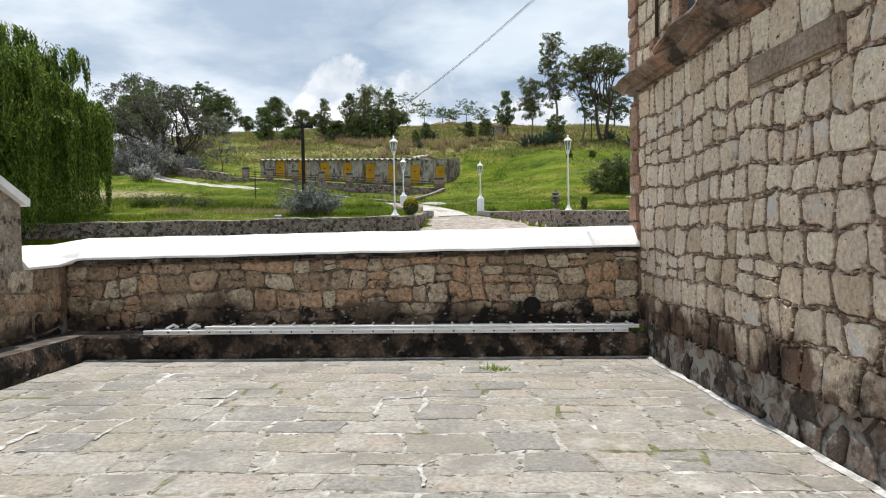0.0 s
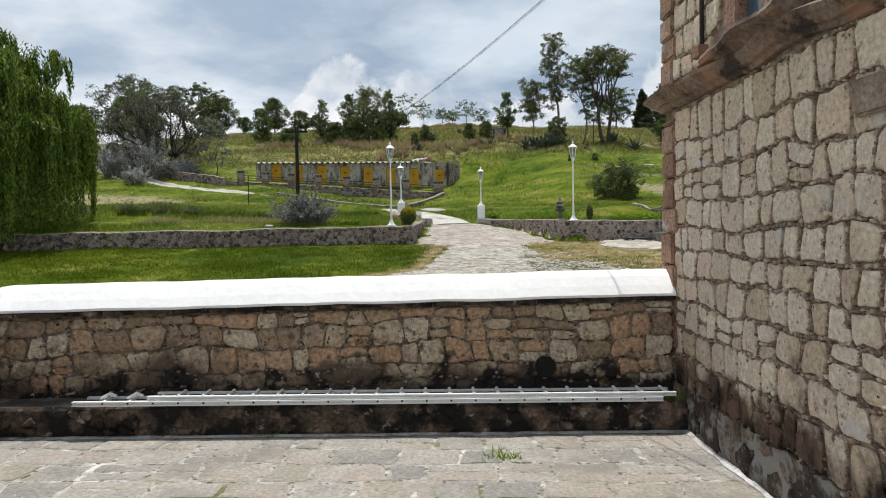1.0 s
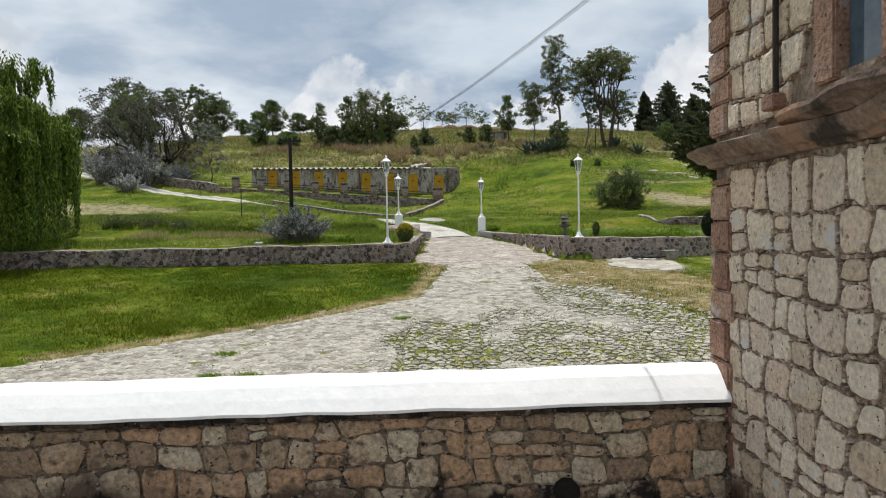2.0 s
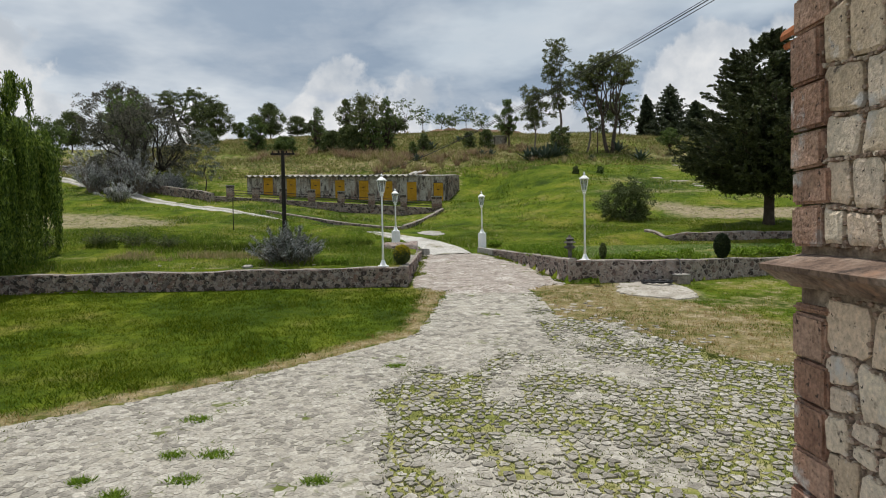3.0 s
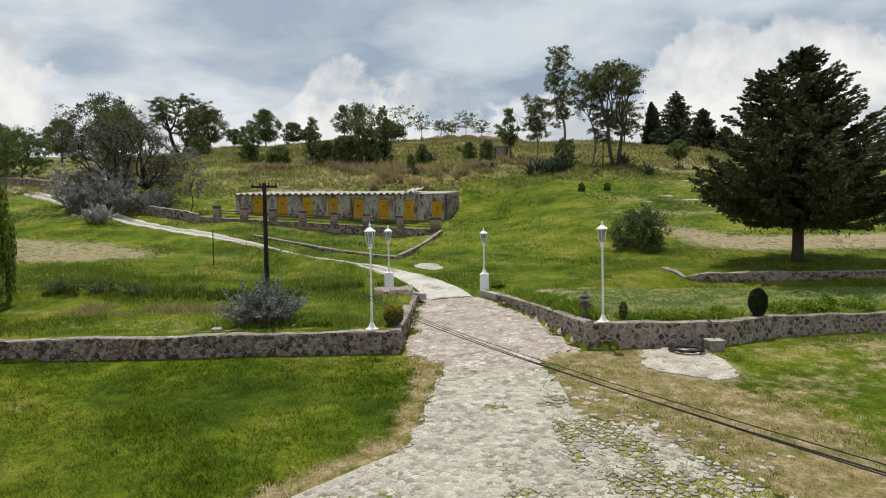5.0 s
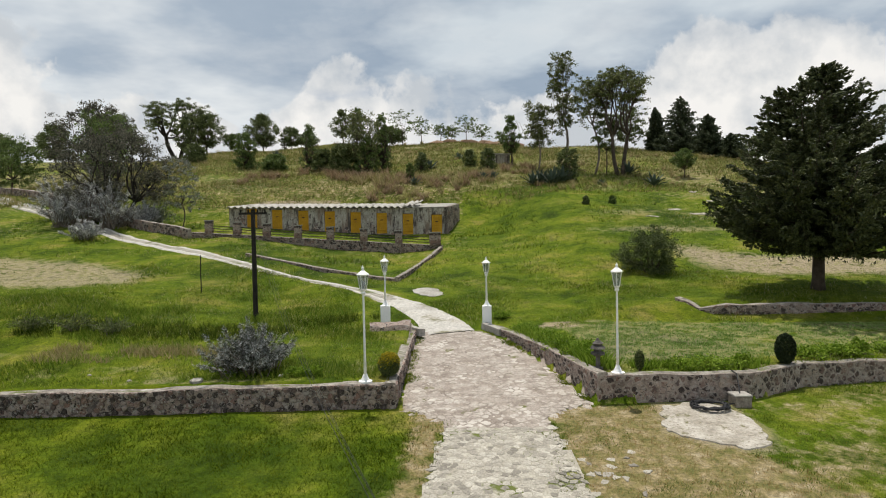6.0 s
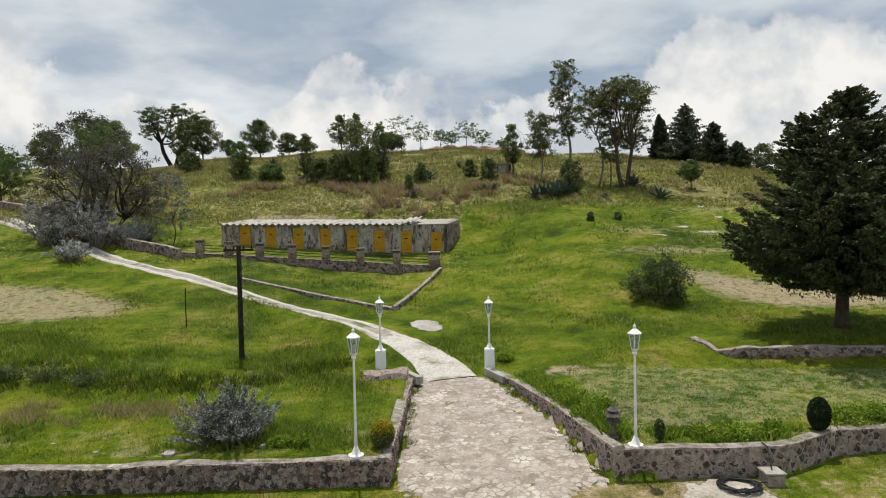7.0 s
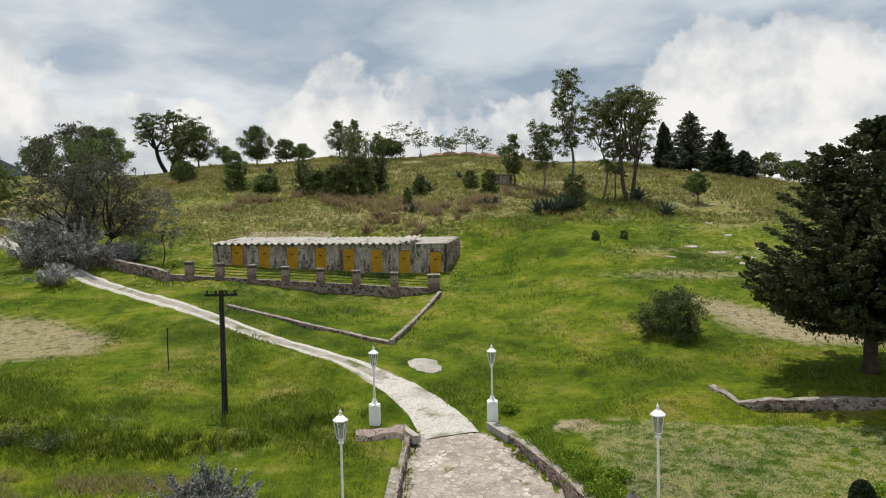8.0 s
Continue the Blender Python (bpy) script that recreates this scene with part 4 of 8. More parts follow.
part("window_jamb", box_bm(CH_X - 0.02, CH_X + 0.3, WIN[0] - 0.24, WIN[0] + 0.01, WIN[2] - 0.05, WIN[3], 0.015), MAT_QUOIN, window, "reddish dressed stone jamb")

# cornice: moulded, broken and uneven along its length, turning the corner
co_v, co_f = [], []
crng = random.Random(8)
co_prof = ((0.06, 3.66), (-0.03, 3.67), (-0.06, 3.71), (-0.12, 3.72), (-0.19, 3.78), (-0.225, 3.80), (-0.235, 3.84), (-0.03, 3.90), (0.06, 3.92))
stations = []
for i in range(46):
    y = -9 + (CH_END + 0.14 + 9) * i / 45
    wear = (1.2 if y > 7.9 else 0.85) - 0.35 * max(0, noise.noise((y * 1.7, 1, 0))) - 0.2 * crng.random()
    sag = 0.03 * noise.noise((y * 0.9, 5, 0)) + (0.05 if 6.3 < y < 7.1 else 0)
    stations.append([(CH_X + a * (wear if a < 0 else 1), y, z + sag + 0.012 * (y - 9)) for a, z in co_prof])
stations[-1] = [(CH_X + a * 0.9, CH_END - a * 0.6 if a < 0 else CH_END, z) for a, z in co_prof]
stations.append([(6.0, CH_END - a * 0.6, z) for a, z in co_prof])
for s in stations: co_v += s
m = len(co_prof)
for i in range(len(stations) - 1):
    for k in range(m - 1): co_f.append((i * m + k, (i + 1) * m + k, (i + 1) * m + k + 1, i * m + k + 1))
tagged(new("cornice", mesh_from("cornice", co_v, co_f, surface("cornice_stone", ((0.11, 0.073, 0.055), (0.20, 0.138, 0.104), (0.30, 0.235, 0.185)), 2.6, 18, 0.95, bump=1.0, bump_scale=20, fine_amount=0.5, extra=chain(patches((0.05, 0.037, 0.031), 1.6, 0.56, 0.62, seed=9.0), patches((0.30, 0.18, 0.12), 2.2, 0.56, 0.64, seed=19.0))))), "weathered moulded stone cornice with broken edges", "cornice", kind="structure")
sill_v, sill_f = prism(((-0.02, 3.80), (0.12, 3.82), (0.20, 3.87), (0.27, 3.89), (0.29, 3.93), (0.27, 3.97), (0.10, 4.01), (-0.02, 4.01)), 6.42, 8.02, steps=14)
sill_v = [(CH_X - a * (1 - 0.30 * max(0, (y - 7.2) / 0.9)) + 0.03 * noise.noise((y * 4, z * 5, 2)), y, z + 0.035 * noise.noise((y * 2.2, a * 4, 8)) - 0.03 * max(0, y - 7.3)) for y, a, z in sill_v]
part("sill_ledge", mesh_from("sill_ledge", sill_v, sill_f, bpy.data.materials["cornice_stone"]), None, church, "projecting broken stone ledge under the window")
pipe = new("rainwater_pipe", Soup().tube([(CH_X - 0.045, 8.3, 4.12), (CH_X - 0.045, 8.3, 6), (CH_X - 0.045, 8.3, 9)], [0.024] * 3, 8).mesh("rainwater_pipe", MAT_POLE))
pipe.parent = church
part("pipe_shoe", box_bm(CH_X - 0.12, CH_X + 0.02, 8.21, 8.39, 4.02, 4.14, 0.01), MAT_QUOIN, church)

# tiled eave past the church corner
eave = thing("roof_eave", (2.99, 9.64, 5.62), "overhanging orange clay-tile eave on the church corner", "roof eave")
for k in range(5):
    sv, sf = [], []
    for i in range(3):
        yy, zz, r = 0.02 + 0.22 * i, 0.0, 0.085 - 0.008 * i
        for a in range(7):
            q = math.pi * a / 6
            sv.append((0.11 + k * 0.17 + r * math.cos(q), yy, r * math.sin(q)))
        for a in range(7):
            q = math.pi * a / 6
            sv.append((0.11 + k * 0.17 + (r - 0.015) * math.cos(q), yy, (r - 0.015) * math.sin(q)))
    for i in range(2):
        for a in range(6):
            sf += [(i * 14 + a, i * 14 + a + 1, i * 14 + 15 + a, i * 14 + 14 + a), (i * 14 + 7 + a, i * 14 + 21 + a, i * 14 + 22 + a, i * 14 + 8 + a)]
    for a in range(6): sf += [(28 + a, 29 + a, 36 + a, 35 + a), (a, 7 + a, 8 + a, 1 + a)]
    t = part("roof_tile", mesh_from("roof_tile", sv, sf, MAT_TILE), None, eave)
    t.matrix_local = pose(0, 0, 0, 0, -24, 0)
part("eave_board", box_bm(0.0, 1.1, -0.02, 0.44, -0.07, -0.02, 0.008), MAT_TILE, eave).matrix_local = pose(0.03, 0, 0, 0, -24, 0)


# ---- walls of field stone in the meadow ----
def polyline_points(pts, step):
    out = []
    for (x0, y0), (x1, y1) in zip(pts, pts[1:]):
        n = max(1, round(math.hypot(x1 - x0, y1 - y0) / step))
        out += [(x0 + (x1 - x0) * i / n, y0 + (y1 - y0) * i / n) for i in range(n)]
    return out + [pts[-1]]


def stone_wall(name, pts, foot, top, thick, label, size=0.24, seed=1, first=300, coarse=1.0, joint=0.009):
    """A rubble wall along a line of (x, y); its face lies on the right-hand side of the way. foot and top give heights at (x, y)."""
    line = polyline_points(pts, 0.8 * coarse)
    s = Soup()
    norm = []
    for i, (x, y) in enumerate(line):
        a, b = line[max(0, i - 1)], line[min(len(line) - 1, i + 1)]
        d = math.hypot(b[0] - a[0], b[1] - a[1])
        norm.append(((b[1] - a[1]) / d, -(b[0] - a[0]) / d))
    rng = random.Random(seed)
    v, f = [], []
    for (x, y), (nx, ny) in zip(line, norm):
        zt = top(x, y) + rng.uniform(-0.035, 0.03)
        zf = foot(x, y) - 0.25
        v += [(x, y, zf), (x, y, zt - 0.03), (x - nx * 0.04, y - ny * 0.04, zt), (x - nx * (thick - 0.04), y - ny * (thick - 0.04), zt + 0.01), (x - nx * thick, y - ny * thick, zt - 0.04), (x - nx * thick, y - ny * thick, zf)]
    for i in range(len(line) - 1):
        for k in range(6):
            a, b = i * 6 + k, i * 6 + (k + 1) % 6
            f.append((a, a + 6, b + 6, b))
    f += [tuple(range(6)), tuple(len(v) - 6 + k for k in reversed(range(6)))]
    me = mesh_from(name, v, f, [MAT_RUBBLE_MORTAR, MAT_CAP])
    for i, p in enumerate(me.polygons):
        if i % 6 == 2 and i < 6 * (len(line) - 1): p.material_index = 1
    wall = tagged(new(name, me), label, "stone wall", kind="structure")
    # stones on the face
    length = [0.0]
    for a, b in zip(line, line[1:]): length.append(length[-1] + math.hypot(b[0] - a[0], b[1] - a[1]))

    def at(u):
        u = min(max(u, 0), length[-1] - 1e-6)
        for i in range(len(line) - 1):
            if u <= length[i + 1]:
                t = (u - length[i]) / (length[i + 1] - length[i])
                return (line[i][0] + (line[i + 1][0] - line[i][0]) * t, line[i][1] + (line[i + 1][1] - line[i][1]) * t, norm[i] if t < 0.5 else norm[i + 1])

    hmax = max(top(x, y) - foot(x, y) for x, y in line)

    def place(u, w, out):
        x, y, (nx, ny) = at(u)
        lo, hi = foot(x, y) - 0.05, top(x, y) - 0.03
        return (x + nx * out, y + ny * out, lo + (hi - lo) * w / hmax)

    polys = rubble(0, length[-1], 0, hmax, size * 0.74, rng, 1.35)
    lay(polys, wall, "stone", place, rng, MAT_RUBBLE, MAT_RUBBLE_FAR, joint, (0.015, 0.07) if joint < 0.02 else (0.006, 0.03), 0.020, 0.10, 0.0, first, rest_name="stonework", cut=0.14, vary=1.0)
    return wall




def build_meadow_walls():
    yard = lambda x, y: lerp_knots(min(y, 33.6), YARD) + (0.17 if x < -1 else 0.0)
    stone_wall("retaining_wall_left", [(-45, 33.0), (-1.42, 33.72)], lambda x, y: 1.62 if x > -12 else 1.55, lambda x, y: 2.50 + 0.004 * (x + 1.4) + 0.03 * math.sin(x * 1.3), 0.42, "long low field-stone retaining wall along the meadow", 0.25, 11, 0)
    ramp = lambda x, y: lerp_knots(y, YARD)
    stone_wall("road_wall_left", [(-1.42, 33.72), (-1.10, 43.2)][::1], ramp, lambda x, y: 2.52 + 0.045 * (y - 33.7), 0.42, "low field-stone wall beside the cobbled road", 0.25, 12, 60)
    stone_wall("road_wall_right", [(2.75, 44.5), (3.75, 42), (4.75, 39), (5.95, 33.72)], ramp, lambda x, y: 2.72 + 0.02 * (y - 33.7), 0.4, "low mortared stone wall beside the cobbled road", 0.30, 13, 110, joint=0.030)
    stone_wall("retaining_wall_right", list(WALL_RIGHT), lambda x, y: 1.52, lambda x, y: 2.66 - 0.014 * (x - 6) if x < 18 else 2.49, 0.40, "low mortared stone wall of brown and grey rubble", 0.33, 14, 0, joint=0.034)
    stone_wall("garden_wall_low", [(13.55, 46.7), (13.9, 46.0), (14.35, 45.3), (15.0, 44.9), (30, 44.0), (48, 43.5)], lambda x, y: 3.05, lambda x, y: lerp_knots(x, ((13.55, 3.95), (13.9, 3.86), (14.4, 3.45), (14.8, 3.42), (15.05, 3.72), (18, 3.72))) + 0.07 * noise.noise((x * 2.3, y * 2.3, 4)), 0.4, "low rough stone wall under the dark conifer", 0.28, 15, 0)
    tops = lambda x, y: hill(x, y) + 0.22
    stone_wall("kerb_wall_long", [(-16.6, 65.3), (-11.6, 63.2), (-7.0, 60.9), (-2.95, 57.75)], land, tops, 0.32, "long low stone kerb wall along the track", 0.25, 16, 0, coarse=1.5)
    stone_wall("kerb_wall_short", [(-2.95, 57.75), (-1.4, 64), (0.35, 71.6)], land, lambda x, y: hill(x, y) + 0.34, 0.26, "low stone kerb wall climbing the slope", 0.25, 17, 0)
    stone_wall("roadside_wall", [(-64, 101), (-50, 91.5), (-36, 79.3), (-30, 75.6), (-24.6, 73.0)], land, lambda x, y: land(x, y) + 1.0, 0.45, "rough stone wall above the track", 0.35, 18, 0, coarse=2)
    fence_foot = lambda x, y: land(x, y) - 0.05
    fence_top = lambda x, y: 8.25 - 0.072 * (x + 24)
    stone_wall("fence_wall", [(-24.6, 73.5), (0.4, 73.1)], fence_foot, fence_top, 0.45, "stone base wall of the stable yard fence", 0.32, 19, 0, coarse=1.5)
    return fence_top


FENCE_TOP = build_meadow_walls()


def build_fence():
    rng = random.Random(4)
    xs = (-22.75, -19.95, -17.0, -13.9, -10.7, -7.4, -3.95, -0.35)
    for i, x in enumerate(xs):
        z = FENCE_TOP(x, 73.4)
        w = 0.34 if i < 7 else 0.55
        post = thing("fence_pillar", (x, 73.5 + 0.016 * (-24.6 - x) + 0.22, z - 0.02), "square rough stone fence pillar", "fence pillar", "stable yard fence")
        s = Soup()
        for c in range(5):
            zz = c * 0.24
            j = [rng.uniform(-0.025, 0.025) for _ in range(6)]
            v = [(a * w + j[0], b * w * 0.9 + j[1], zz + k * 0.23) for k in (0, 1) for a, b in ((-1, -1), (1, -1), (1, 1), (-1, 1))]
            s.add(v, [(3, 2, 1, 0), (4, 5, 6, 7), (0, 1, 5, 4), (1, 2, 6, 5), (2, 3, 7, 6), (3, 0, 4, 7)])
        part("pillar", s.mesh("pillar", MAT_RUBBLE_FAR), None, post)
        part("pillar_cap", box_bm(-w - 0.05, w + 0.05, -w, w, 1.19, 1.29, 0.02), MAT_CONCRETE, post, "pale flat cap stone")
    for a, b in zip(xs, xs[1:]):
        rail = thing("fence_rail", ((a + b) / 2, 73.72, 0), "thin dark horizontal fence rails between pillars", "fence rail", "stable yard fence")
        for k in range(3):
            za, zb = FENCE_TOP(a, 73) + 0.22 + k * 0.26, FENCE_TOP(b, 73) + 0.22 + k * 0.26
            h = (b - a) / 2
            part("rail", Soup().tube([(-h, 0, za), (0, 0, (za + zb) / 2 - 0.03), (h, 0, zb)], [0.035] * 3, 5).mesh("rail", MAT_POLE), None, rail)


build_fence()


# ---- stables ----
def build_stables():
    x0, x1, yl, yr = -22.7, 0.92, 79.6, 78.5
    zl, zr = 8.55, 7.35
    shed = thing("stable_building", (x0, yl, 0), "long low grey plastered stable with ochre doors and corrugated roof", "stable")
    ln = math.hypot(x1 - x0, yr - yl)
    ux, uy = (x1 - x0) / ln, (yr - yl) / ln
    dx, dy = 0.26, 0.966          # way of the end wall
    def P(u, d, z): return (ux * u + dx * d, uy * u + dy * d, z)
    def base(u): return zl + (zr - zl) * u / ln
    def eave(u): return 10.86 - 0.42 * u / ln
    doors = [((px - 370) / 420 * ln) for px in (414, 463, 514, 565, 615, 665, 715, 770)]
    half = 0.58
    D = 5.6
    s = Soup()
    def slab(u0, u1, d0, d1, za0, za1, zb0, zb1):
        v = [P(u0, d0, za0), P(u1, d0, za1), P(u1, d1, za1), P(u0, d1, za0), P(u0, d0, zb0), P(u1, d0, zb1), P(u1, d1, zb1), P(u0, d1, zb0)]
        s.add(v, [(3, 2, 1, 0), (4, 5, 6, 7), (0, 1, 5, 4), (1, 2, 6, 5), (2, 3, 7, 6), (3, 0, 4, 7)])
    cuts = [0.0]
    for c in doors: cuts += [c - half, c + half]
    cuts.append(ln)
    for a, b in zip(cuts[::2], cuts[1::2]): slab(a, b, 0, 0.3, base(a) - 1.2, base(b) - 1.2, eave(a) - 0.06, eave(b) - 0.06)
    for c in doors:
        a, b = c - half, c + half
        top = base(c) + 2.28
        slab(a, b, 0, 0.3, top, top, eave(a) - 0.06, eave(b) - 0.06)
        slab(a, b, 0, 0.3, base(a) - 1.2, base(b) - 1.2, base(a) + 0.02, base(b) + 0.02)
    slab(0, 0.3, 0.3, D, base(0) - 1.2, base(0) - 1.2, eave(0), eave(0))
    slab(0.3, ln, D - 0.3, D, base(0) - 1, base(ln) - 1, eave(0) + 0.25, eave(ln) + 0.25)
    part("wall", s.mesh("wall", MAT_SHED), None, shed, "grey stained plaster over stone")
    # end wall shows its stones
    ew = Soup()
    v = [P(ln - 0.3, 0, base(ln) - 1.2), P(ln, 0, base(ln) - 1.2), P(ln, D, base(ln) - 1.2), P(ln - 0.3, D, base(ln) - 1.2), P(ln - 0.3, 0, 10.46), P(ln, 0, 10.46), P(ln, D, 11.0), P(ln - 0.3, D, 11.0)]
    ew.add(v, [(3, 2, 1, 0), (4, 5, 6, 7), (0, 1, 5, 4), (1, 2, 6, 5), (2, 3, 7, 6), (3, 0, 4, 7)])
    end = part("end_wall", ew.mesh("end_wall", MAT_RUBBLE_MORTAR), None, shed, "bare brown rubble end wall")
    rng = random.Random(6)
    rest = Soup()
    for poly in rubble(0, D, base(ln) - 0.3, 10.5, 0.42, rng, 1.2):
        vv, ff = stone_form(shrink_round(poly, 0.03, rng, 0.02), 0.05, lambda u, z, o: (P(ln, u, z)[0] + 0.966 * o, P(ln, u, z)[1] - 0.26 * o, z), rng)
        rest.add(vv, ff)
    tagged(part("stonework", rest.mesh("stonework", MAT_RUBBLE_FAR), None, shed), kind="stuff")
    # patches where plaster has fallen and stone shows
    bare = Soup()
    for a, b in zip(cuts[::2], cuts[1::2]):
        if b - a < 0.8: continue
        for poly in rubble(a + 0.1, b - 0.1, base(a) - 0.1, base(a) + 1.5, 0.3, rng, 1.2):
            cu, cz = sum(p[0] for p in poly) / len(poly), sum(p[1] for p in poly) / len(poly)
            if noise.noise((cu * 0.9, cz * 0.9, 4)) - 0.35 * (cz - base(a) - 0.3) < 0.06: continue
            vv, ff = stone_form(shrink_round(poly, 0.03, rng, 0.02), 0.03, lambda u, z, o: (P(u, -o, z)), rng)
            bare.add(vv, ff)
    tagged(part("bare_stone", bare.mesh("bare_stone", MAT_RUBBLE_FAR), None, shed), kind="stuff")
    # corrugated roof sheets
    def sheet(u0, u1, d0, d1, z0f, wave):
        n = int((u1 - u0) / wave * 6)
        v, f = [], []
        for i in range(n + 1):
            u = u0 + (u1 - u0) * i / n
            h = 0.10 * math.sin(2 * math.pi * u / wave)
            for d, up in ((d0, 0.0), (d1, 0.52)):
                p = P(u, d, z0f(u) + up + h)
                v += [p, (p[0], p[1], p[2] - 0.035)]
        for i in range(n):
            a = i * 4
            f += [(a, a + 4, a + 6, a + 2), (a + 1, a + 3, a + 7, a + 5), (a, a + 1, a + 5, a + 4), (a + 2, a + 6, a + 7, a + 3)]
        return mesh_from("roof_sheet", v, f, MAT_ROOF)
    cutu = [-0.15 + k * (20.25 / 12) for k in range(13)]
    for k, (a, b) in enumerate(zip(cutu, cutu[1:])):
        j = rng.uniform(-0.02, 0.05)
        part("roof_sheet", sheet(a, b + 0.04, -0.35 - j, D + 0.1, lambda u, j=j: eave(u) + 0.02 + j * 0.3, 0.68), None, shed)
    loose = part("roof_sheet", sheet(18.8, 20.4, -0.2, 2.6, lambda u: eave(u) + 0.16 + 0.08 * (u - 18.8), 0.56), None, shed, "loose lifted corrugated sheet")
    fl = Soup()
    v = [P(20.1, -0.05, 10.42), P(ln - 0.32, -0.05, 10.42), P(ln - 0.32, D + 0.1, 11.0), P(20.1, D + 0.1, 11.0)]
    v += [(p[0], p[1], p[2] + 0.07) for p in v]
    fl.add(v, [(3, 2, 1, 0), (4, 5, 6, 7), (0, 1, 5, 4), (1, 2, 6, 5), (2, 3, 7, 6), (3, 0, 4, 7)])
    part("roof_slab", fl.mesh("roof_slab", MAT_CONCRETE), None, shed, "flat concrete roof slab")
    for i, c in enumerate(doors):
        top, bot = base(c) + 2.24, base(c) + 0.04
        dr = Soup()
        for k in range(5):
            a, b = c - half + 0.03 + k * 0.224, c - half + 0.03 + (k + 1) * 0.224 - 0.012
            v = [P(a, 0.06, bot), P(b, 0.06, bot), P(b, 0.11, bot), P(a, 0.11, bot), P(a, 0.06, top), P(b, 0.06, top), P(b, 0.11, top), P(a, 0.11, top)]
            dr.add(v, [(3, 2, 1, 0), (4, 5, 6, 7), (0, 1, 5, 4), (1, 2, 6, 5), (2, 3, 7, 6), (3, 0, 4, 7)])
        door = part("door", dr.mesh("door", MAT_DOOR), None, shed, "ochre painted plank door with dark strap")
        br = Soup()
        for z in (bot + 0.35, bot + 1.1, top - 0.3):
            br.tube([P(c - half + 0.04, 0.045, z), P(c + half - 0.04, 0.045, z)], [0.04, 0.04], 4)
        br.tube([P(c - half + 0.1, 0.04, bot + 0.35), P(c + half - 0.1, 0.04, top - 0.3)] if i % 2 else [P(c + half - 0.1, 0.04, bot + 0.35), P(c - half + 0.1, 0.04, top - 0.3)], [0.035, 0.035], 4)
        bar = new("brace", br.mesh("brace", MAT_DOOR))
        bar.parent = door
        hg = new("hinge", Soup().tube([P(c - 0.14, 0.02, bot + 1.45), P(c + 0.14, 0.02, bot + 1.45)], [0.05, 0.05], 4).mesh("hinge", MAT_POLE))
        hg.parent = door


build_stables()


# ---- lamps, pole, cables ----
def street_lamp(at, pedestal, height, group):
    lamp = thing("street_lamp", at, "white painted lamp post with a six-sided lantern" + (" on a white pedestal" if pedestal else ""), "street lamp", group)
    z = 0.0
    if pedestal:
        part("pedestal", box_bm(-0.24, 0.24, -0.24, 0.24, -0.25, 0.92, 0.02), MAT_WHITE, lamp, "white rendered block pedestal")
        z = 0.92
    v, f = lathe(((0.26, z - 0.08), (0.26, z + 0.04), (0.17, z + 0.07), (0.12, z + 0.16), (0.09, z + 0.24), (0.065, z + 0.3)), 14)
    part("base", mesh_from("base", v, f, MAT_LAMP), None, lamp)
    top = height - 1.02
    v, f = lathe(((0.058, z + 0.29), (0.044, z + 1.0), (0.037, top - 0.1), (0.037, top)), 12)
    part("post", mesh_from("post", v, f, MAT_LAMP, True), None, lamp)
    v, f = lathe(((0.05, top - 0.05), (0.09, top - 0.02), (0.09, top + 0.02), (0.06, top + 0.05), (0.10, top + 0.10), (0.12, top + 0.14)), 12)
    part("collar", mesh_from("collar", v, f, MAT_LAMP), None, lamp)
    fr = Soup()
    lo, hi = top + 0.14, top + 0.66
    for k in range(6):
        a = math.pi * k / 3 + 0.2
        c, s_ = math.cos(a), math.sin(a)
        fr.tube([(0.115 * c, 0.115 * s_, lo), (0.20 * c, 0.20 * s_, hi)], [0.014, 0.014], 4)
        b = math.pi * (k + 1) / 3 + 0.2
        fr.tube([(0.20 * c, 0.20 * s_, hi), (0.20 * math.cos(b), 0.20 * math.sin(b), hi)], [0.016, 0.016], 4)
        fr.tube([(0.115 * c, 0.115 * s_, lo), (0.115 * math.cos(b), 0.115 * math.sin(b), lo)], [0.014, 0.014], 4)
    lantern = part("lantern_frame", fr.mesh("lantern_frame", MAT_LAMP), None, lamp)
    for k in range(6):
        a, b = math.pi * k / 3 + 0.2, math.pi * (k + 1) / 3 + 0.2
        v = [(0.110 * math.cos(a), 0.110 * math.sin(a), lo), (0.110 * math.cos(b), 0.110 * math.sin(b), lo), (0.195 * math.cos(b), 0.195 * math.sin(b), hi), (0.195 * math.cos(a), 0.195 * math.sin(a), hi)]
        v += [(p[0] * 0.97, p[1] * 0.97, p[2]) for p in v]
        g = new("glass_pane", mesh_from("glass_pane", v, [(0, 1, 2, 3), (7, 6, 5, 4), (0, 4, 5, 1), (1, 5, 6, 2), (2, 6, 7, 3), (3, 7, 4, 0)], MAT_GLASS))
        g.parent = lantern
    v, f = lathe(((0.045, lo), (0.05, lo + 0.05), (0.05, lo + 0.26), (0.03, lo + 0.3)), 10)
    part("bulb", mesh_from("bulb", v, f, MAT_WHITE, True), None, lamp, "white unlit bulb")
    v, f = lathe(((0.235, hi), (0.24, hi + 0.02), (0.15, hi + 0.10), (0.07, hi + 0.16), (0.05, hi + 0.19)), 6)
    part("hood", mesh_from("hood", v, f, MAT_LAMP), None, lamp)
    v, f = lathe(((0.05, hi + 0.18), (0.03, hi + 0.20), (0.055, hi + 0.24), (0.045, hi + 0.28), (0.012, hi + 0.31), (0.006, hi + 0.37)), 10)
    part("finial", mesh_from("finial", v, f, MAT_LAMP, True), None, lamp)
    return lamp


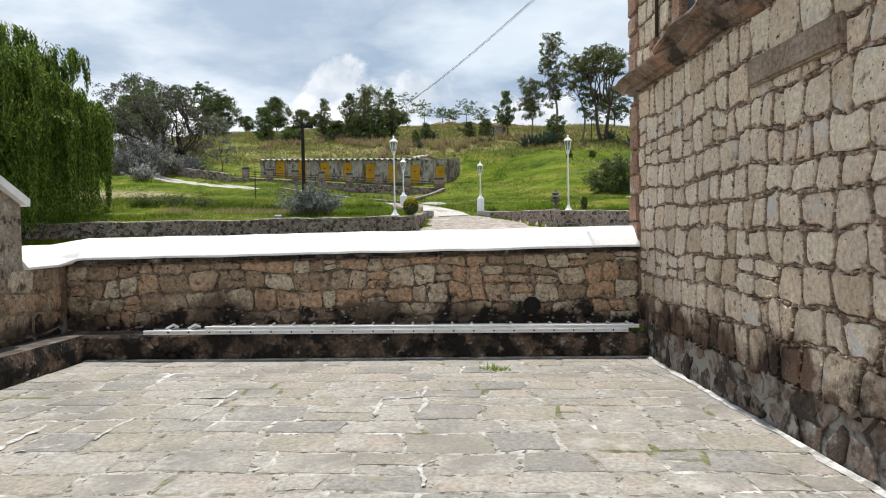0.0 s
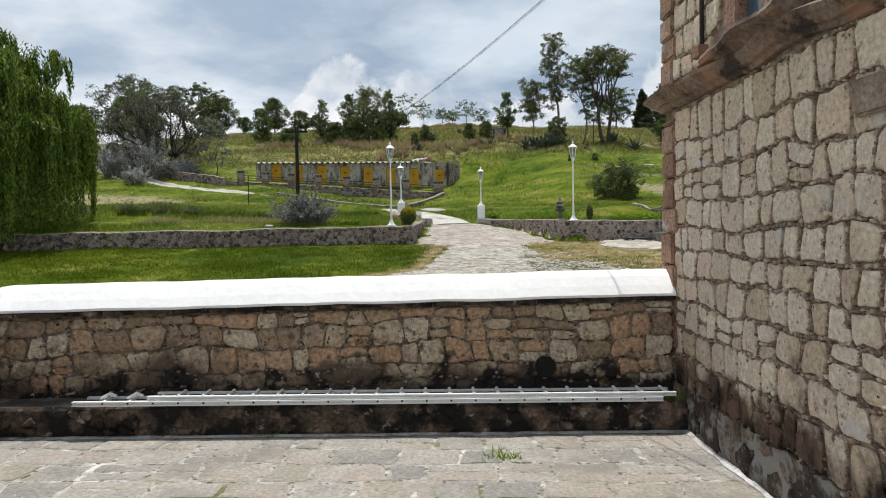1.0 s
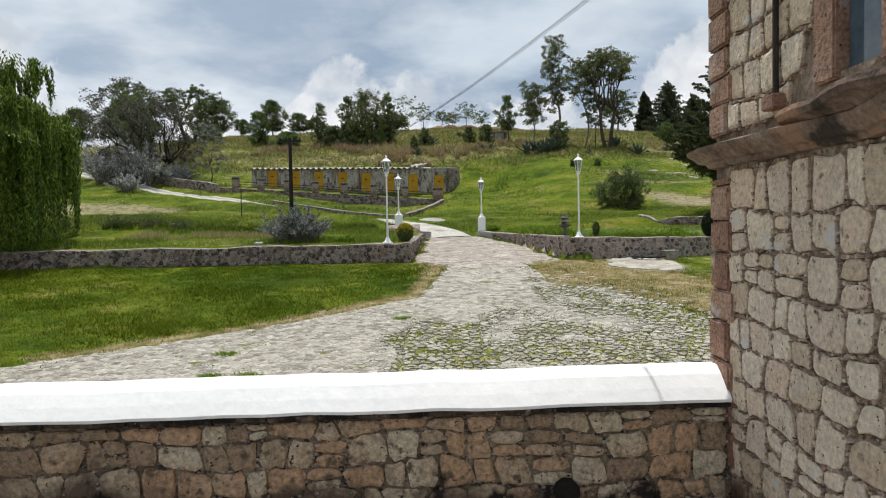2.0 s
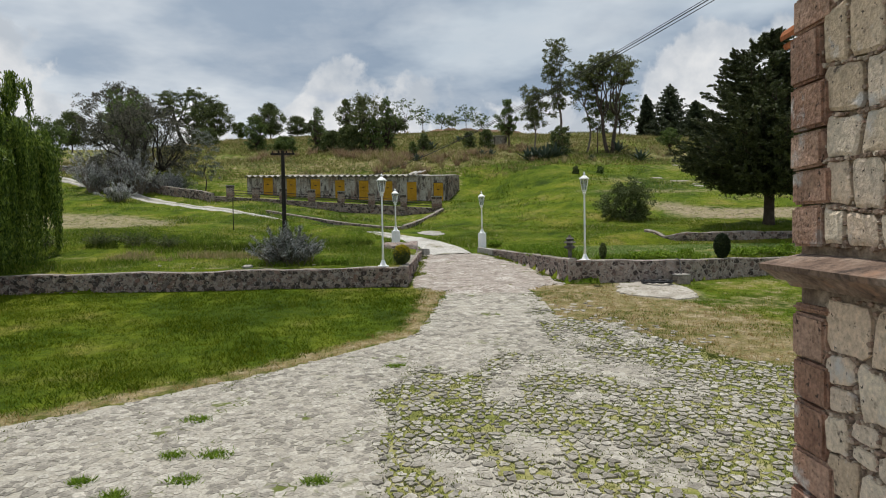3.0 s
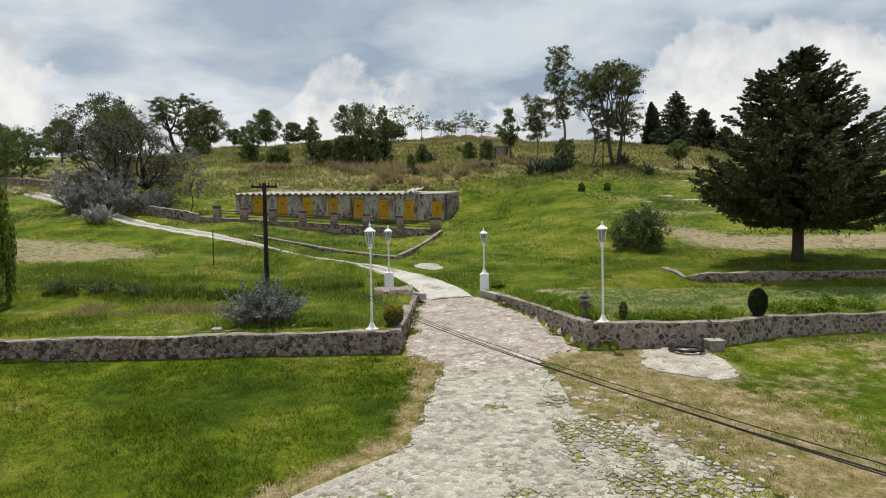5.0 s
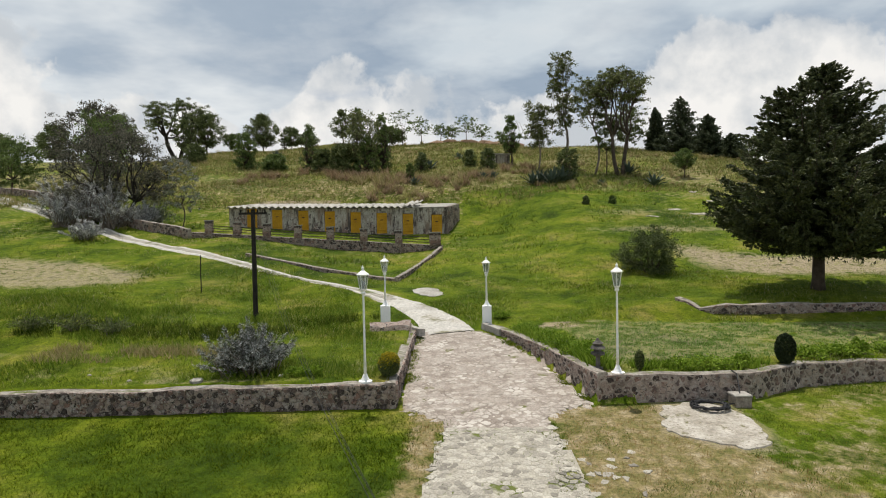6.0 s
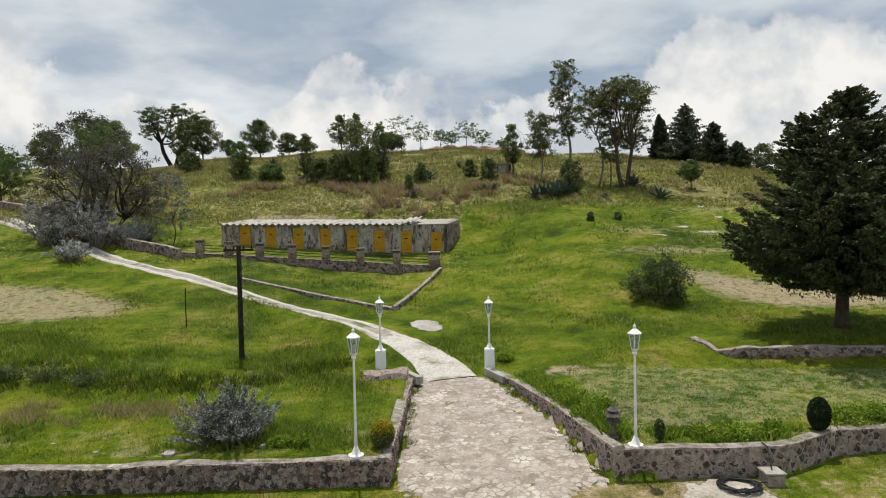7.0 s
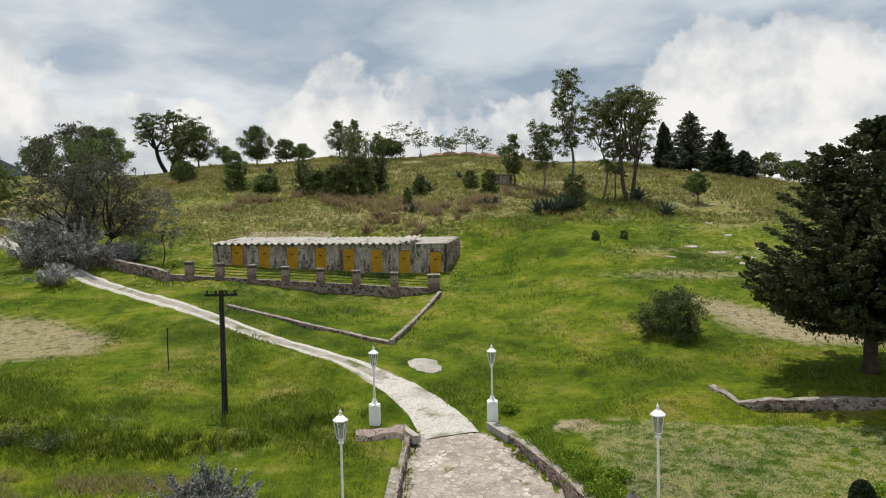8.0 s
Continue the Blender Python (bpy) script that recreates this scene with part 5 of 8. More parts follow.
street_lamp((-2.55, 33.55 + 0.45, 2.52), False, 4.3, "lamps along the road")
street_lamp((6.80, 34.15, 2.62), False, 4.12, "lamps along the road")
street_lamp((-2.68, 44.0, 3.18), True, 3.62, "lamps along the road")
street_lamp((2.72, 45.0, 2.95), True, 3.62, "lamps along the road")


def build_pole():
    pole = thing("utility_pole", (-9.8, 45.0, 3.35), "dark creosoted wooden utility pole with a crossarm", "utility pole")
    part("shaft", Soup().tube([(0, 0, -0.3), (0, 0, 3), (0, 0, 6.0)], [0.14, 0.125, 0.11], 10).mesh("shaft", MAT_POLE), None, pole)
    part("crossarm", box_bm(-0.75, 0.75, -0.09, 0.05, 5.72, 5.84, 0.01), MAT_POLE, pole)
    for x in (-0.65, -0.25, 0.25, 0.65):
        v, f = lathe(((0.03, 5.84), (0.05, 5.88), (0.035, 5.93), (0.05, 5.97), (0.02, 6.0)), 8)
        ins = part("insulator", mesh_from("insulator", v, f, MAT_DARK), None, pole)
        ins.location = (x, 0, 0)
    part("stay_wire", Soup().tube([(0.1, -0.1, -0.2), (0.14, -0.13, 2.5), (0.08, -0.1, 5.4)], [0.012, 0.012, 0.012], 5).mesh("stay_wire", MAT_CABLE), None, pole)


build_pole()


def cable(a, b, sag, r, name="overhead_cable"):
    a, b = Vector(a), Vector(b)
    pts = []
    for i in range(41):
        u = i / 40
        p = a.lerp(b, u)
        p.z -= 4 * sag * u * (1 - u)
        pts.append(p)
    tagged(new(name, Soup().tube(pts, [r] * 41, 6).mesh(name, MAT_CABLE)), "thin black overhead cable strung from the church to the pole", "cable", "overhead cables")


cable((2.85, 7.4, 5.94), (-9.8, 45.0, 9.1), 1.7, 0.0042)
cable((2.85, 7.4, 5.91), (-9.6, 45.0, 9.25), 1.70, 0.0032)
cable((2.85, 7.4, 5.955), (-9.7, 45.0, 9.18), 1.69, 0.0026)
tagged(new("marker_post", Soup().tube([(-15.0, 51.0, land(-15, 51) - 0.2), (-15.02, 51.0, land(-15, 51) + 1.1), (-15.0, 51.0, land(-15, 51) + 2.4)], [0.035] * 3, 6).mesh("marker_post", MAT_POLE)), "thin dark post standing in the meadow", "post")


# ---- track and slabs ----
def ribbon(name, mids, halves, zf, material, label, cat, side_noise=0.12, lift=0.02, cols=6):
    v, f = [], []
    pts = polyline_points(list(mids), 0.6)
    L = [0.0]
    for a, b in zip(mids, mids[1:]): L.append(L[-1] + math.hypot(b[0] - a[0], b[1] - a[1]))
    knots = list(zip(L, halves))
    u = 0.0
    for i, (x, y) in enumerate(pts):
        a, b = pts[max(0, i - 3)], pts[min(len(pts) - 1, i + 3)]
        d = math.hypot(b[0] - a[0], b[1] - a[1])
        nx, ny = (b[1] - a[1]) / d, -(b[0] - a[0]) / d
        if i: u += math.hypot(x - pts[i - 1][0], y - pts[i - 1][1])
        h = lerp_knots(u, knots)
        for k in range(cols + 1):
            s = -1 + 2 * k / cols
            w = h * s + (side_noise * noise.noise((u * 0.9, s * 3, 2)) if abs(s) > 0.9 else 0)
            px, py = x + nx * w, y + ny * w
            v.append((px, py, zf(px, py) + lift - (0.10 if abs(s) > 0.99 else 0)))
    n = cols + 1
    f = [(i * n + k, i * n + k + 1, (i + 1) * n + k + 1, (i + 1) * n + k) for i in range(len(pts) - 1) for k in range(cols)]
    return tagged(new(name, mesh_from(name, v, f, material, True)), label, cat, kind="structure")


def smooth_line(pts, times=2):
    pts = list(pts)
    for _ in range(times):
        out = [pts[0]]
        for a, b in zip(pts, pts[1:]):
            out += [tuple(p * 0.75 + q * 0.25 for p, q in zip(a, b)), tuple(p * 0.25 + q * 0.75 for p, q in zip(a, b))]
        pts = out + [pts[-1]]
    return pts


TRACK = smooth_line([(a[0], a[1], h) for a, h in zip(ROAD_MID, ROAD_HALF)])
MAT_TRACK = surface("pale_track", ((0.36, 0.34, 0.30), (0.50, 0.48, 0.44), (0.44, 0.41, 0.36)), 0.8, 7, 0.95, bump=0.7, bump_scale=8, extra=patches((0.20, 0.19, 0.12), 0.5, 0.56, 0.64, seed=4.0))
MAT_TRACK_BED = surface("track_bed", ((0.20, 0.185, 0.15), (0.30, 0.28, 0.24), (0.36, 0.335, 0.29)), 0.9, 8, 0.95, bump=0.7, bump_scale=8, extra=patches((0.10, 0.12, 0.035), 0.7, 0.56, 0.66, seed=4.0))
track = ribbon("track", [(p[0], p[1]) for p in TRACK], [p[2] for p in TRACK], land, MAT_TRACK_BED, "pale concrete track winding up the meadow", "track", 0.22, 0.05)


def offset_line(pts, d):
    out = []
    for i, (x, y) in enumerate(pts):
        a, b = pts[max(0, i - 1)], pts[min(len(pts) - 1, i + 1)]
        n = math.hypot(b[0] - a[0], b[1] - a[1])
        out.append((x + (b[1] - a[1]) / n * d, y - (b[0] - a[0]) / n * d))
    return out


mid_line = [(p[0], p[1]) for p in TRACK]
lower = [i for i, p in enumerate(mid_line) if p[1] < 50.5]
upper = [i for i, p in enumerate(mid_line) if p[1] > 49.3]
ribbon("track_apron", [mid_line[i] for i in lower], [TRACK[i][2] * 0.97 for i in lower], land, MAT_TRACK, "pale worn concrete apron at the foot of the track", "track", 0.15, 0.075)
for d in (-0.56, 0.56):
    ribbon("wheel_strip", offset_line([mid_line[i] for i in upper], d), [0.30] * len(upper), land, MAT_TRACK, "pale concrete wheel strip of the track", "track", 0.12, 0.075, 4)
def patch_slab(name, poly, zf, material, label, cat, lift=0.03):
    pts = smooth_line(poly + [poly[0]], 3)[:-1]
    pts = [(x + 0.28 * noise.noise((x * 1.6, y * 1.6, 5)) + 0.12 * noise.noise((x * 5, y * 5, 1)), y + 0.28 * noise.noise((x * 1.6, y * 1.6, 9)) + 0.1 * noise.noise((x * 5, y * 5, 3))) for x, y in pts]
    cx, cy = sum(p[0] for p in pts) / len(pts), sum(p[1] for p in pts) / len(pts)
    v, f, n = [], [], len(pts)
    for k, up in ((1.0, -0.08), (0.97, lift), (0.6, lift + 0.015), (0.25, lift + 0.02)):
        for x, y in pts:
            qx, qy = cx + (x - cx) * k, cy + (y - cy) * k
            v.append((qx, qy, zf(qx, qy) + up))
    for r in range(3):
        for i in range(n): f.append((r * n + i, r * n + (i + 1) % n, (r + 1) * n + (i + 1) % n, (r + 1) * n + i))
    f.append(tuple(3 * n + i for i in range(n)))
    tagged(new(name, mesh_from(name, v, f, material)), label, cat, kind="structure")


patch_slab("track_pad", [(-1.75, 53.8), (-1.1, 51.3), (0.6, 51.6), (0.1, 53.6), (-0.9, 54.3)], land, MAT_CONCRETE, "pale flat concrete pad beside the track", "concrete pad", 0.03)
for ox, oy, ow, oh in ((24.9, 77.6, 1.9, 0.55), (26.6, 75.4, 1.6, 0.7), (28.3, 73.6, 2.2, 0.6), (30.3, 81.6, 1.1, 0.4), (27.2, 71.2, 0.9, 0.4), (21.2, 73.4, 1.2, 0.3), (30.4, 86.4, 1.4, 0.4), (31.2, 76.4, 1.3, 0.6)):
    patch_slab("rock_outcrop", [(ox + ow * math.cos(k * 1.047) * (0.55 + 0.2 * math.sin(k * 2.1 + ox)), oy + oh * 0.8 * math.sin(k * 1.047)) for k in range(6)], land, MAT_SLAB, "pale flat rock showing through the grass on the slope", "rock outcrop", 0.04)
patch_slab("wall_slab", SLAB, land, MAT_SLAB, "pale rough concrete slab at the foot of the wall", "concrete slab", 0.04)


def build_road_bed():
    xs, ys = span(((-14, 11, 0.3),)), span(((9.8, 44.6, 0.3),))
    v, f, idx = [], [], {}
    for j, y in enumerate(ys):
        for i, x in enumerate(xs):
            idx[i, j] = len(v)
            e = edge_distance(x, y, COBBLES)
            v.append((x, y, land(x, y) + (0.03 if e > 0 else -0.03)))
    for j in range(len(ys) - 1):
        for i in range(len(xs) - 1):
            if edge_distance(xs[i] + 0.15, ys[j] + 0.15, COBBLES) > -0.3: f.append((idx[i, j], idx[i + 1, j], idx[i + 1, j + 1], idx[i, j + 1]))
    me = mesh_from("cobbled_road", v, f, [MAT_ROAD, MAT_MOSS, MAT_ROAD_WORN], True)
    for p in me.polygons:
        c = p.center
        if mossy(c.x, c.y) > 0.36: p.material_index = 1
        elif c.y > 31.5 + noise.noise((c.x, c.y, 0)): p.material_index = 2
    return tagged(new("cobbled_road", me), "pale cobbled road and forecourt with grass in the joints", "cobbled road", kind="structure")


def mossy(x, y):
    """How grassy the joints of the cobbles are."""
    wob = 0.7 * noise.noise((x * 0.3, y * 0.22, 31))
    side_in = min(1.0, max(0.0, (x + 1.3 + wob + 0.05 * (y - 14)) * 1.2))
    g = 0.41 * side_in - max(0, y - 20 + 2 * wob) * (0.09 if x < 3.4 else 0.02)
    return g + max(0, x - 5) * 0.05 + max(0, 14.5 - y) * 0.10 * side_in + 0.36 * noise.noise((x * 0.9, y * 0.6, 3)) + 0.20 * noise.noise((x * 0.3, y * 0.25, 13))


MAT_MOSS = surface("grassy_soil", ((0.14, 0.155, 0.035), (0.21, 0.22, 0.055), (0.28, 0.265, 0.095), (0.35, 0.315, 0.21)), 2.0, 12, 0.95, bump=0.8, bump_scale=14)
road = build_road_bed()


# ---- foliage ----
def leaf_mesh(name, centres, normals, size, material, rng, aspect=0.5, jitter=0.35):
    """One small folded-free blade for each centre; normals lean each blade."""
    n = len(centres)
    c = np.asarray(centres, dtype=np.float64)
    d = np.asarray(normals, dtype=np.float64) + rng.normal(0, jitter, (n, 3))
    d /= np.linalg.norm(d, axis=1, keepdims=True) + 1e-9
    r = rng.normal(0, 1, (n, 3))
    s = np.cross(d, r)
    s /= np.linalg.norm(s, axis=1, keepdims=True) + 1e-9
    L = size * rng.uniform(0.6, 1.3, (n, 1))
    w = L * aspect * 0.5
    v = np.empty((n, 4, 3))
    v[:, 0] = c - d * L * 0.5
    v[:, 1] = c + s * w
    v[:, 2] = c + d * L * 0.5
    v[:, 3] = c - s * w
    return mesh_from(name, v.reshape(-1, 3), np.arange(n * 4).reshape(-1, 4), material)


def clump_points(centres, radii, per, rng, shell=0.55, flat=0.75):
    """Points in the outer part of each clump, with outward ways."""
    out, nor = [], []
    for c, r in zip(centres, radii):
        k = max(8, int(per * r * r))
        d = rng.normal(0, 1, (k, 3))
        d /= np.linalg.norm(d, axis=1, keepdims=True)
        q = r * (shell + (1.15 - shell) * rng.random((k, 1)) ** 0.8)
        p = d * q * rng.uniform(0.7, 1.3, (1, 3))
        p[:, 2] *= flat
        # ragged outline: twigs of leaves stand out or fall back
        twig = np.array([noise.noise((a * 3.1 + c[0], b * 3.1 + c[1], e * 3.1 + c[2])) for a, b, e in d])
        p *= (1 + 0.42 * twig)[:, None]
        out.append(np.asarray(c) + p)
        nor.append(d)
    return np.concatenate(out), np.concatenate(nor)


def limb(a, b, r0, r1, rng, soup, bend=0.12, n=5, sides=6):
    a, b = Vector(a), Vector(b)
    ln = (b - a).length
    off = Vector(rng.normal(0, 1, 3)) * ln * bend
    pts = [a.lerp(b, i / n) + off * math.sin(math.pi * i / n) for i in range(n + 1)]
    soup.tube(pts, [r0 + (r1 - r0) * i / n for i in range(n + 1)], sides)


def broad_tree(name, x, y, h, w, label, leaf, bark=None, seed=1, trunk=0.3, clumps=16, leaf_size=0.3, density=26, crown=(0.35, 1.0), gaps=0.55, category="tree", group="", stems=1, size_clump=0.22, z=None, lean=0.0, flat=0.75, trunk_r=None):
    """A tree with tapered limbs that end in clumps of leaves."""
    rng = np.random.default_rng(seed)
    z0 = land(x, y) if z is None else z
    t = thing(name, (x, y, z0), label, category, group)
    wood = Soup()
    centres, radii = [], []
    clumps = int(clumps * 4.2)
    size_clump *= 0.50
    leaf_size *= 0.72
    wx, wy = rng.uniform(0.85, 1.15), rng.uniform(0.85, 1.15)
    for i in range(clumps):
        u = (i + 0.5) / clumps
        hh = crown[0] + (crown[1] - crown[0]) * u
        prof = math.sin(math.pi * min(1, max(0.03, (hh - crown[0] * 0.75) / (1.0 - crown[0] * 0.75)) ** 0.85))
        if crown[0] < 0.05: prof = math.sqrt(max(0.05, 1 - 0.9 * (hh * 1.02) ** 2))
        rad = w * 0.54 * max(0.25, prof) * math.sqrt(rng.uniform(0.10, 1.0)) * rng.uniform(0.8, 1.12)
        a = i * 2.4 + rng.uniform(-0.5, 0.5)
        r = w * size_clump * rng.uniform(0.65, 1.15)
        centres.append((rad * math.cos(a) * 0.9 * wx + lean * hh * h, rad * math.sin(a) * 0.9 * wy, min(h - r * 0.5, hh * h * rng.uniform(0.93, 1.06))))
        radii.append(r)
    tr = trunk_r or max(0.06, h * 0.022)
    for s in range(stems):
        a = 2 * math.pi * s / max(1, stems) + rng.uniform(-0.3, 0.3)
        bx, by = (0.12 * w * math.cos(a), 0.12 * w * math.sin(a)) if stems > 1 else (0, 0)
        fork = (bx * 1.6 + lean * trunk * h, by * 1.6, h * trunk)
        limb((bx * 0.4, by * 0.4, -0.25), fork, tr, tr * 0.7, rng, wood, 0.05, 5, 8)
        for c in centres[s::stems]:
            base = (fork[0] + (c[0] - fork[0]) * 0.05, fork[1] + (c[1] - fork[1]) * 0.05, min(fork[2] * rng.uniform(0.85, 1.15), c[2]))
            limb(base, c, tr * 0.32, tr * 0.06, rng, wood, 0.10, 4, 4)
    part("trunk", wood.mesh("trunk", bark or MAT_BARK, True), None, t)
    pts, nor = clump_points(centres, radii, density / (leaf_size ** 2) * 0.95, rng, gaps, flat)
    part("crown", leaf_mesh("crown", pts, nor + rng.normal(0, 0.8, nor.shape), leaf_size, leaf, rng, 0.62), None, t)
    return t


def conifer(name, x, y, h, w, label, leaf, seed=1, clear=0.2, whorls=16, sprays=9, per=70, size=0.3, droop=0.25, group="", power=0.9, aspect=0.42):
    """A conifer: tapering trunk, tiers of boughs, needles along the boughs."""
    rng = np.random.default_rng(seed)
    t = thing(name, (x, y, land(x, y)), label, "conifer", group)
    wood = Soup()
    wood.tube([(0, 0, -0.3), (0, 0, h * 0.4), (0, 0, h * 0.97)], [h * 0.032, h * 0.022, 0.03], 9)
    P, D = [], []
    for i in range(whorls):
        u = i / (whorls - 1)
        z = h * (clear + (0.975 - clear) * u ** 1.05)
        reach = w * 0.5 * (1 - u) ** power * rng.uniform(0.9, 1.05) + 0.15
        if u < 0.12: reach *= 0.86 + u
        n = max(4, int(sprays * (1 - 0.45 * u)))
        for k in range(n):
            a = 2 * math.pi * k / n + i * 1.1 + rng.uniform(-0.25, 0.25)
            r = reach * rng.uniform(0.58, 1.14)
            tip = np.array((r * math.cos(a), r * math.sin(a), z + r * (0.20 - droop * rng.uniform(0.4, 1.2))))
            root = np.array((0.0, 0.0, z))
            mid = (root + tip) / 2 + np.array((0, 0, -r * (0.06 if droop > 0.2 else 0.13)))
            wood.tube([root, mid, tip], [0.035 + 0.012 * r, 0.03, 0.008], 4)
            m = int(per * (0.14 + r / (w * 0.5)))
            q = 0.12 + 0.88 * rng.random((m, 1))
            line = root + (mid - root) * np.minimum(1, q * 2) + (tip - mid) * np.maximum(0, q * 2 - 1)
            fan = r * 0.24 * (1.12 - q) * (0.3 + q)
            side = np.array((-math.sin(a), math.cos(a), 0))
            off = rng.uniform(-1, 1, (m, 1))
            pts = line + side * off * fan + np.array((0, 0, 1)) * rng.normal(0, 0.06 + 0.022 * r, (m, 1))
            P.append(pts)
            D.append(np.array((math.cos(a), math.sin(a), -0.15)) + side * off * 0.9 + np.array((0, 0, 0.1)))
    part("trunk", wood.mesh("trunk", MAT_BARK, True), None, t)
    part("crown", leaf_mesh("crown", np.concatenate(P), np.concatenate(D), size, leaf, rng, aspect, 0.35), None, t)
    return t


def willow(x, y, h, w, seed=2):
    """A weeping willow: limbs end in mounds, and from each mound curtains of twigs hang in bunches."""
    rng = np.random.default_rng(seed)
    t = thing("willow_tree", (x, y, land(x, y)), "large weeping willow with long hanging bright green branches", "tree")
    wood = Soup()
    limb((0, 0, -0.3), (0.2, 0, 3.2), 0.55, 0.42, rng, wood, 0.03, 5, 10)
    P, D = [], []
    n = 27
    for i in range(n):
        a, u = i * 2.39996, math.sqrt((i + 0.5) / n)
        r = w * 0.46 * u * rng.uniform(0.88, 1.06)
        z = h * (0.97 - 0.40 * u ** 2.0 + rng.uniform(-0.17, 0.10) * u)
        hx, hy = r * math.cos(a), r * math.sin(a)
        limb((0.2, 0, 3.0), (hx * 0.9, hy * 0.9, z - 0.5), 0.15, 0.03, rng, wood, 0.12, 6, 5)
        big = rng.uniform(1.05, 1.75)
        # crown of the mound
        m = 330
        d = rng.normal(0, 1, (m, 3)); d /= np.linalg.norm(d, axis=1, keepdims=True)
        d[:, 2] = np.abs(d[:, 2]) - 0.15
        P.append(np.array((hx, hy, z - 0.75 * big)) + d * rng.uniform(0.6, 1.0, (m, 1)) * np.array((big, big, 0.8 * big)))
        D.append(d * np.array((1, 1, 0.2)) + np.array((0, 0, -0.7)))
        # tresses of hanging twigs with gaps between
        for b in range(11):
            ba = b * 2 * math.pi / 11 + rng.uniform(-0.25, 0.25)
            rr = big * rng.uniform(0.55, 1.12)
            long = rng.uniform(1.2, 3.0) + 3.4 * max(0.0, u - 0.5) * rng.uniform(0.4, 1.7)
            out = rng.uniform(0.05, 0.40)
            for _ in range(11):
                dx, dy = rng.normal(0, 0.11, 2)
                sx, sy = hx + rr * math.cos(ba) + dx, hy + rr * math.sin(ba) + dy
                top = z - 0.75 * big + 0.62 * big * math.sqrt(max(0.0, 1 - (rr / (1.15 * big)) ** 2)) + rng.uniform(-0.25, 0.1)
                ln = min(long * rng.uniform(0.55, 1.1), max(0.6, top - rng.uniform(0.2, 1.5) + (1.1 if sy < -1.6 else 0.0)))
                k = max(6, int(ln * 19))
                v = (np.arange(k) + rng.random(k)) / k
                bow = out * (1 - np.exp(-3 * v))
                thin = 1 - 0.5 * v
                P.append(np.stack((sx - dx * (1 - thin) + bow * math.cos(ba) + rng.normal(0, 0.035, k), sy - dy * (1 - thin) + bow * math.sin(ba) + rng.normal(0, 0.035, k), top - ln * v), 1))
                D.append(np.tile(np.array((0.0, 0.0, -1.0)), (k, 1)) + rng.normal(0, 0.28, (k, 3)))
    for i in range(560):
        a, r = i * 2.39996, w * 0.43 * math.sqrt((i + 0.5) / 560)
        top = h * (0.76 - 0.30 * (r / (w * 0.5)) ** 2) * rng.uniform(0.7, 1.05)
        ln = top - rng.uniform(0.1, 1.2) + (0.9 if r * math.sin(a) < -1.6 else 0.0)
        k = int(ln * 16)
        v = (np.arange(k) + rng.random(k)) / k
        P.append(np.stack((r * math.cos(a) + rng.normal(0, 0.10, k), r * math.sin(a) + rng.normal(0, 0.10, k), top - ln * v), 1))
        D.append(np.tile(np.array((0.0, 0.0, -1.0)), (k, 1)) + rng.normal(0, 0.35, (k, 3)))
    part("trunk", wood.mesh("trunk", MAT_BARK, True), None, t)
    part("crown", leaf_mesh("crown", np.concatenate(P), np.concatenate(D), 0.22, LEAF_WILLOW, rng, 0.30, 0.2), None, t)


willow(-24.3, 34.7, 11.4, 11.6)


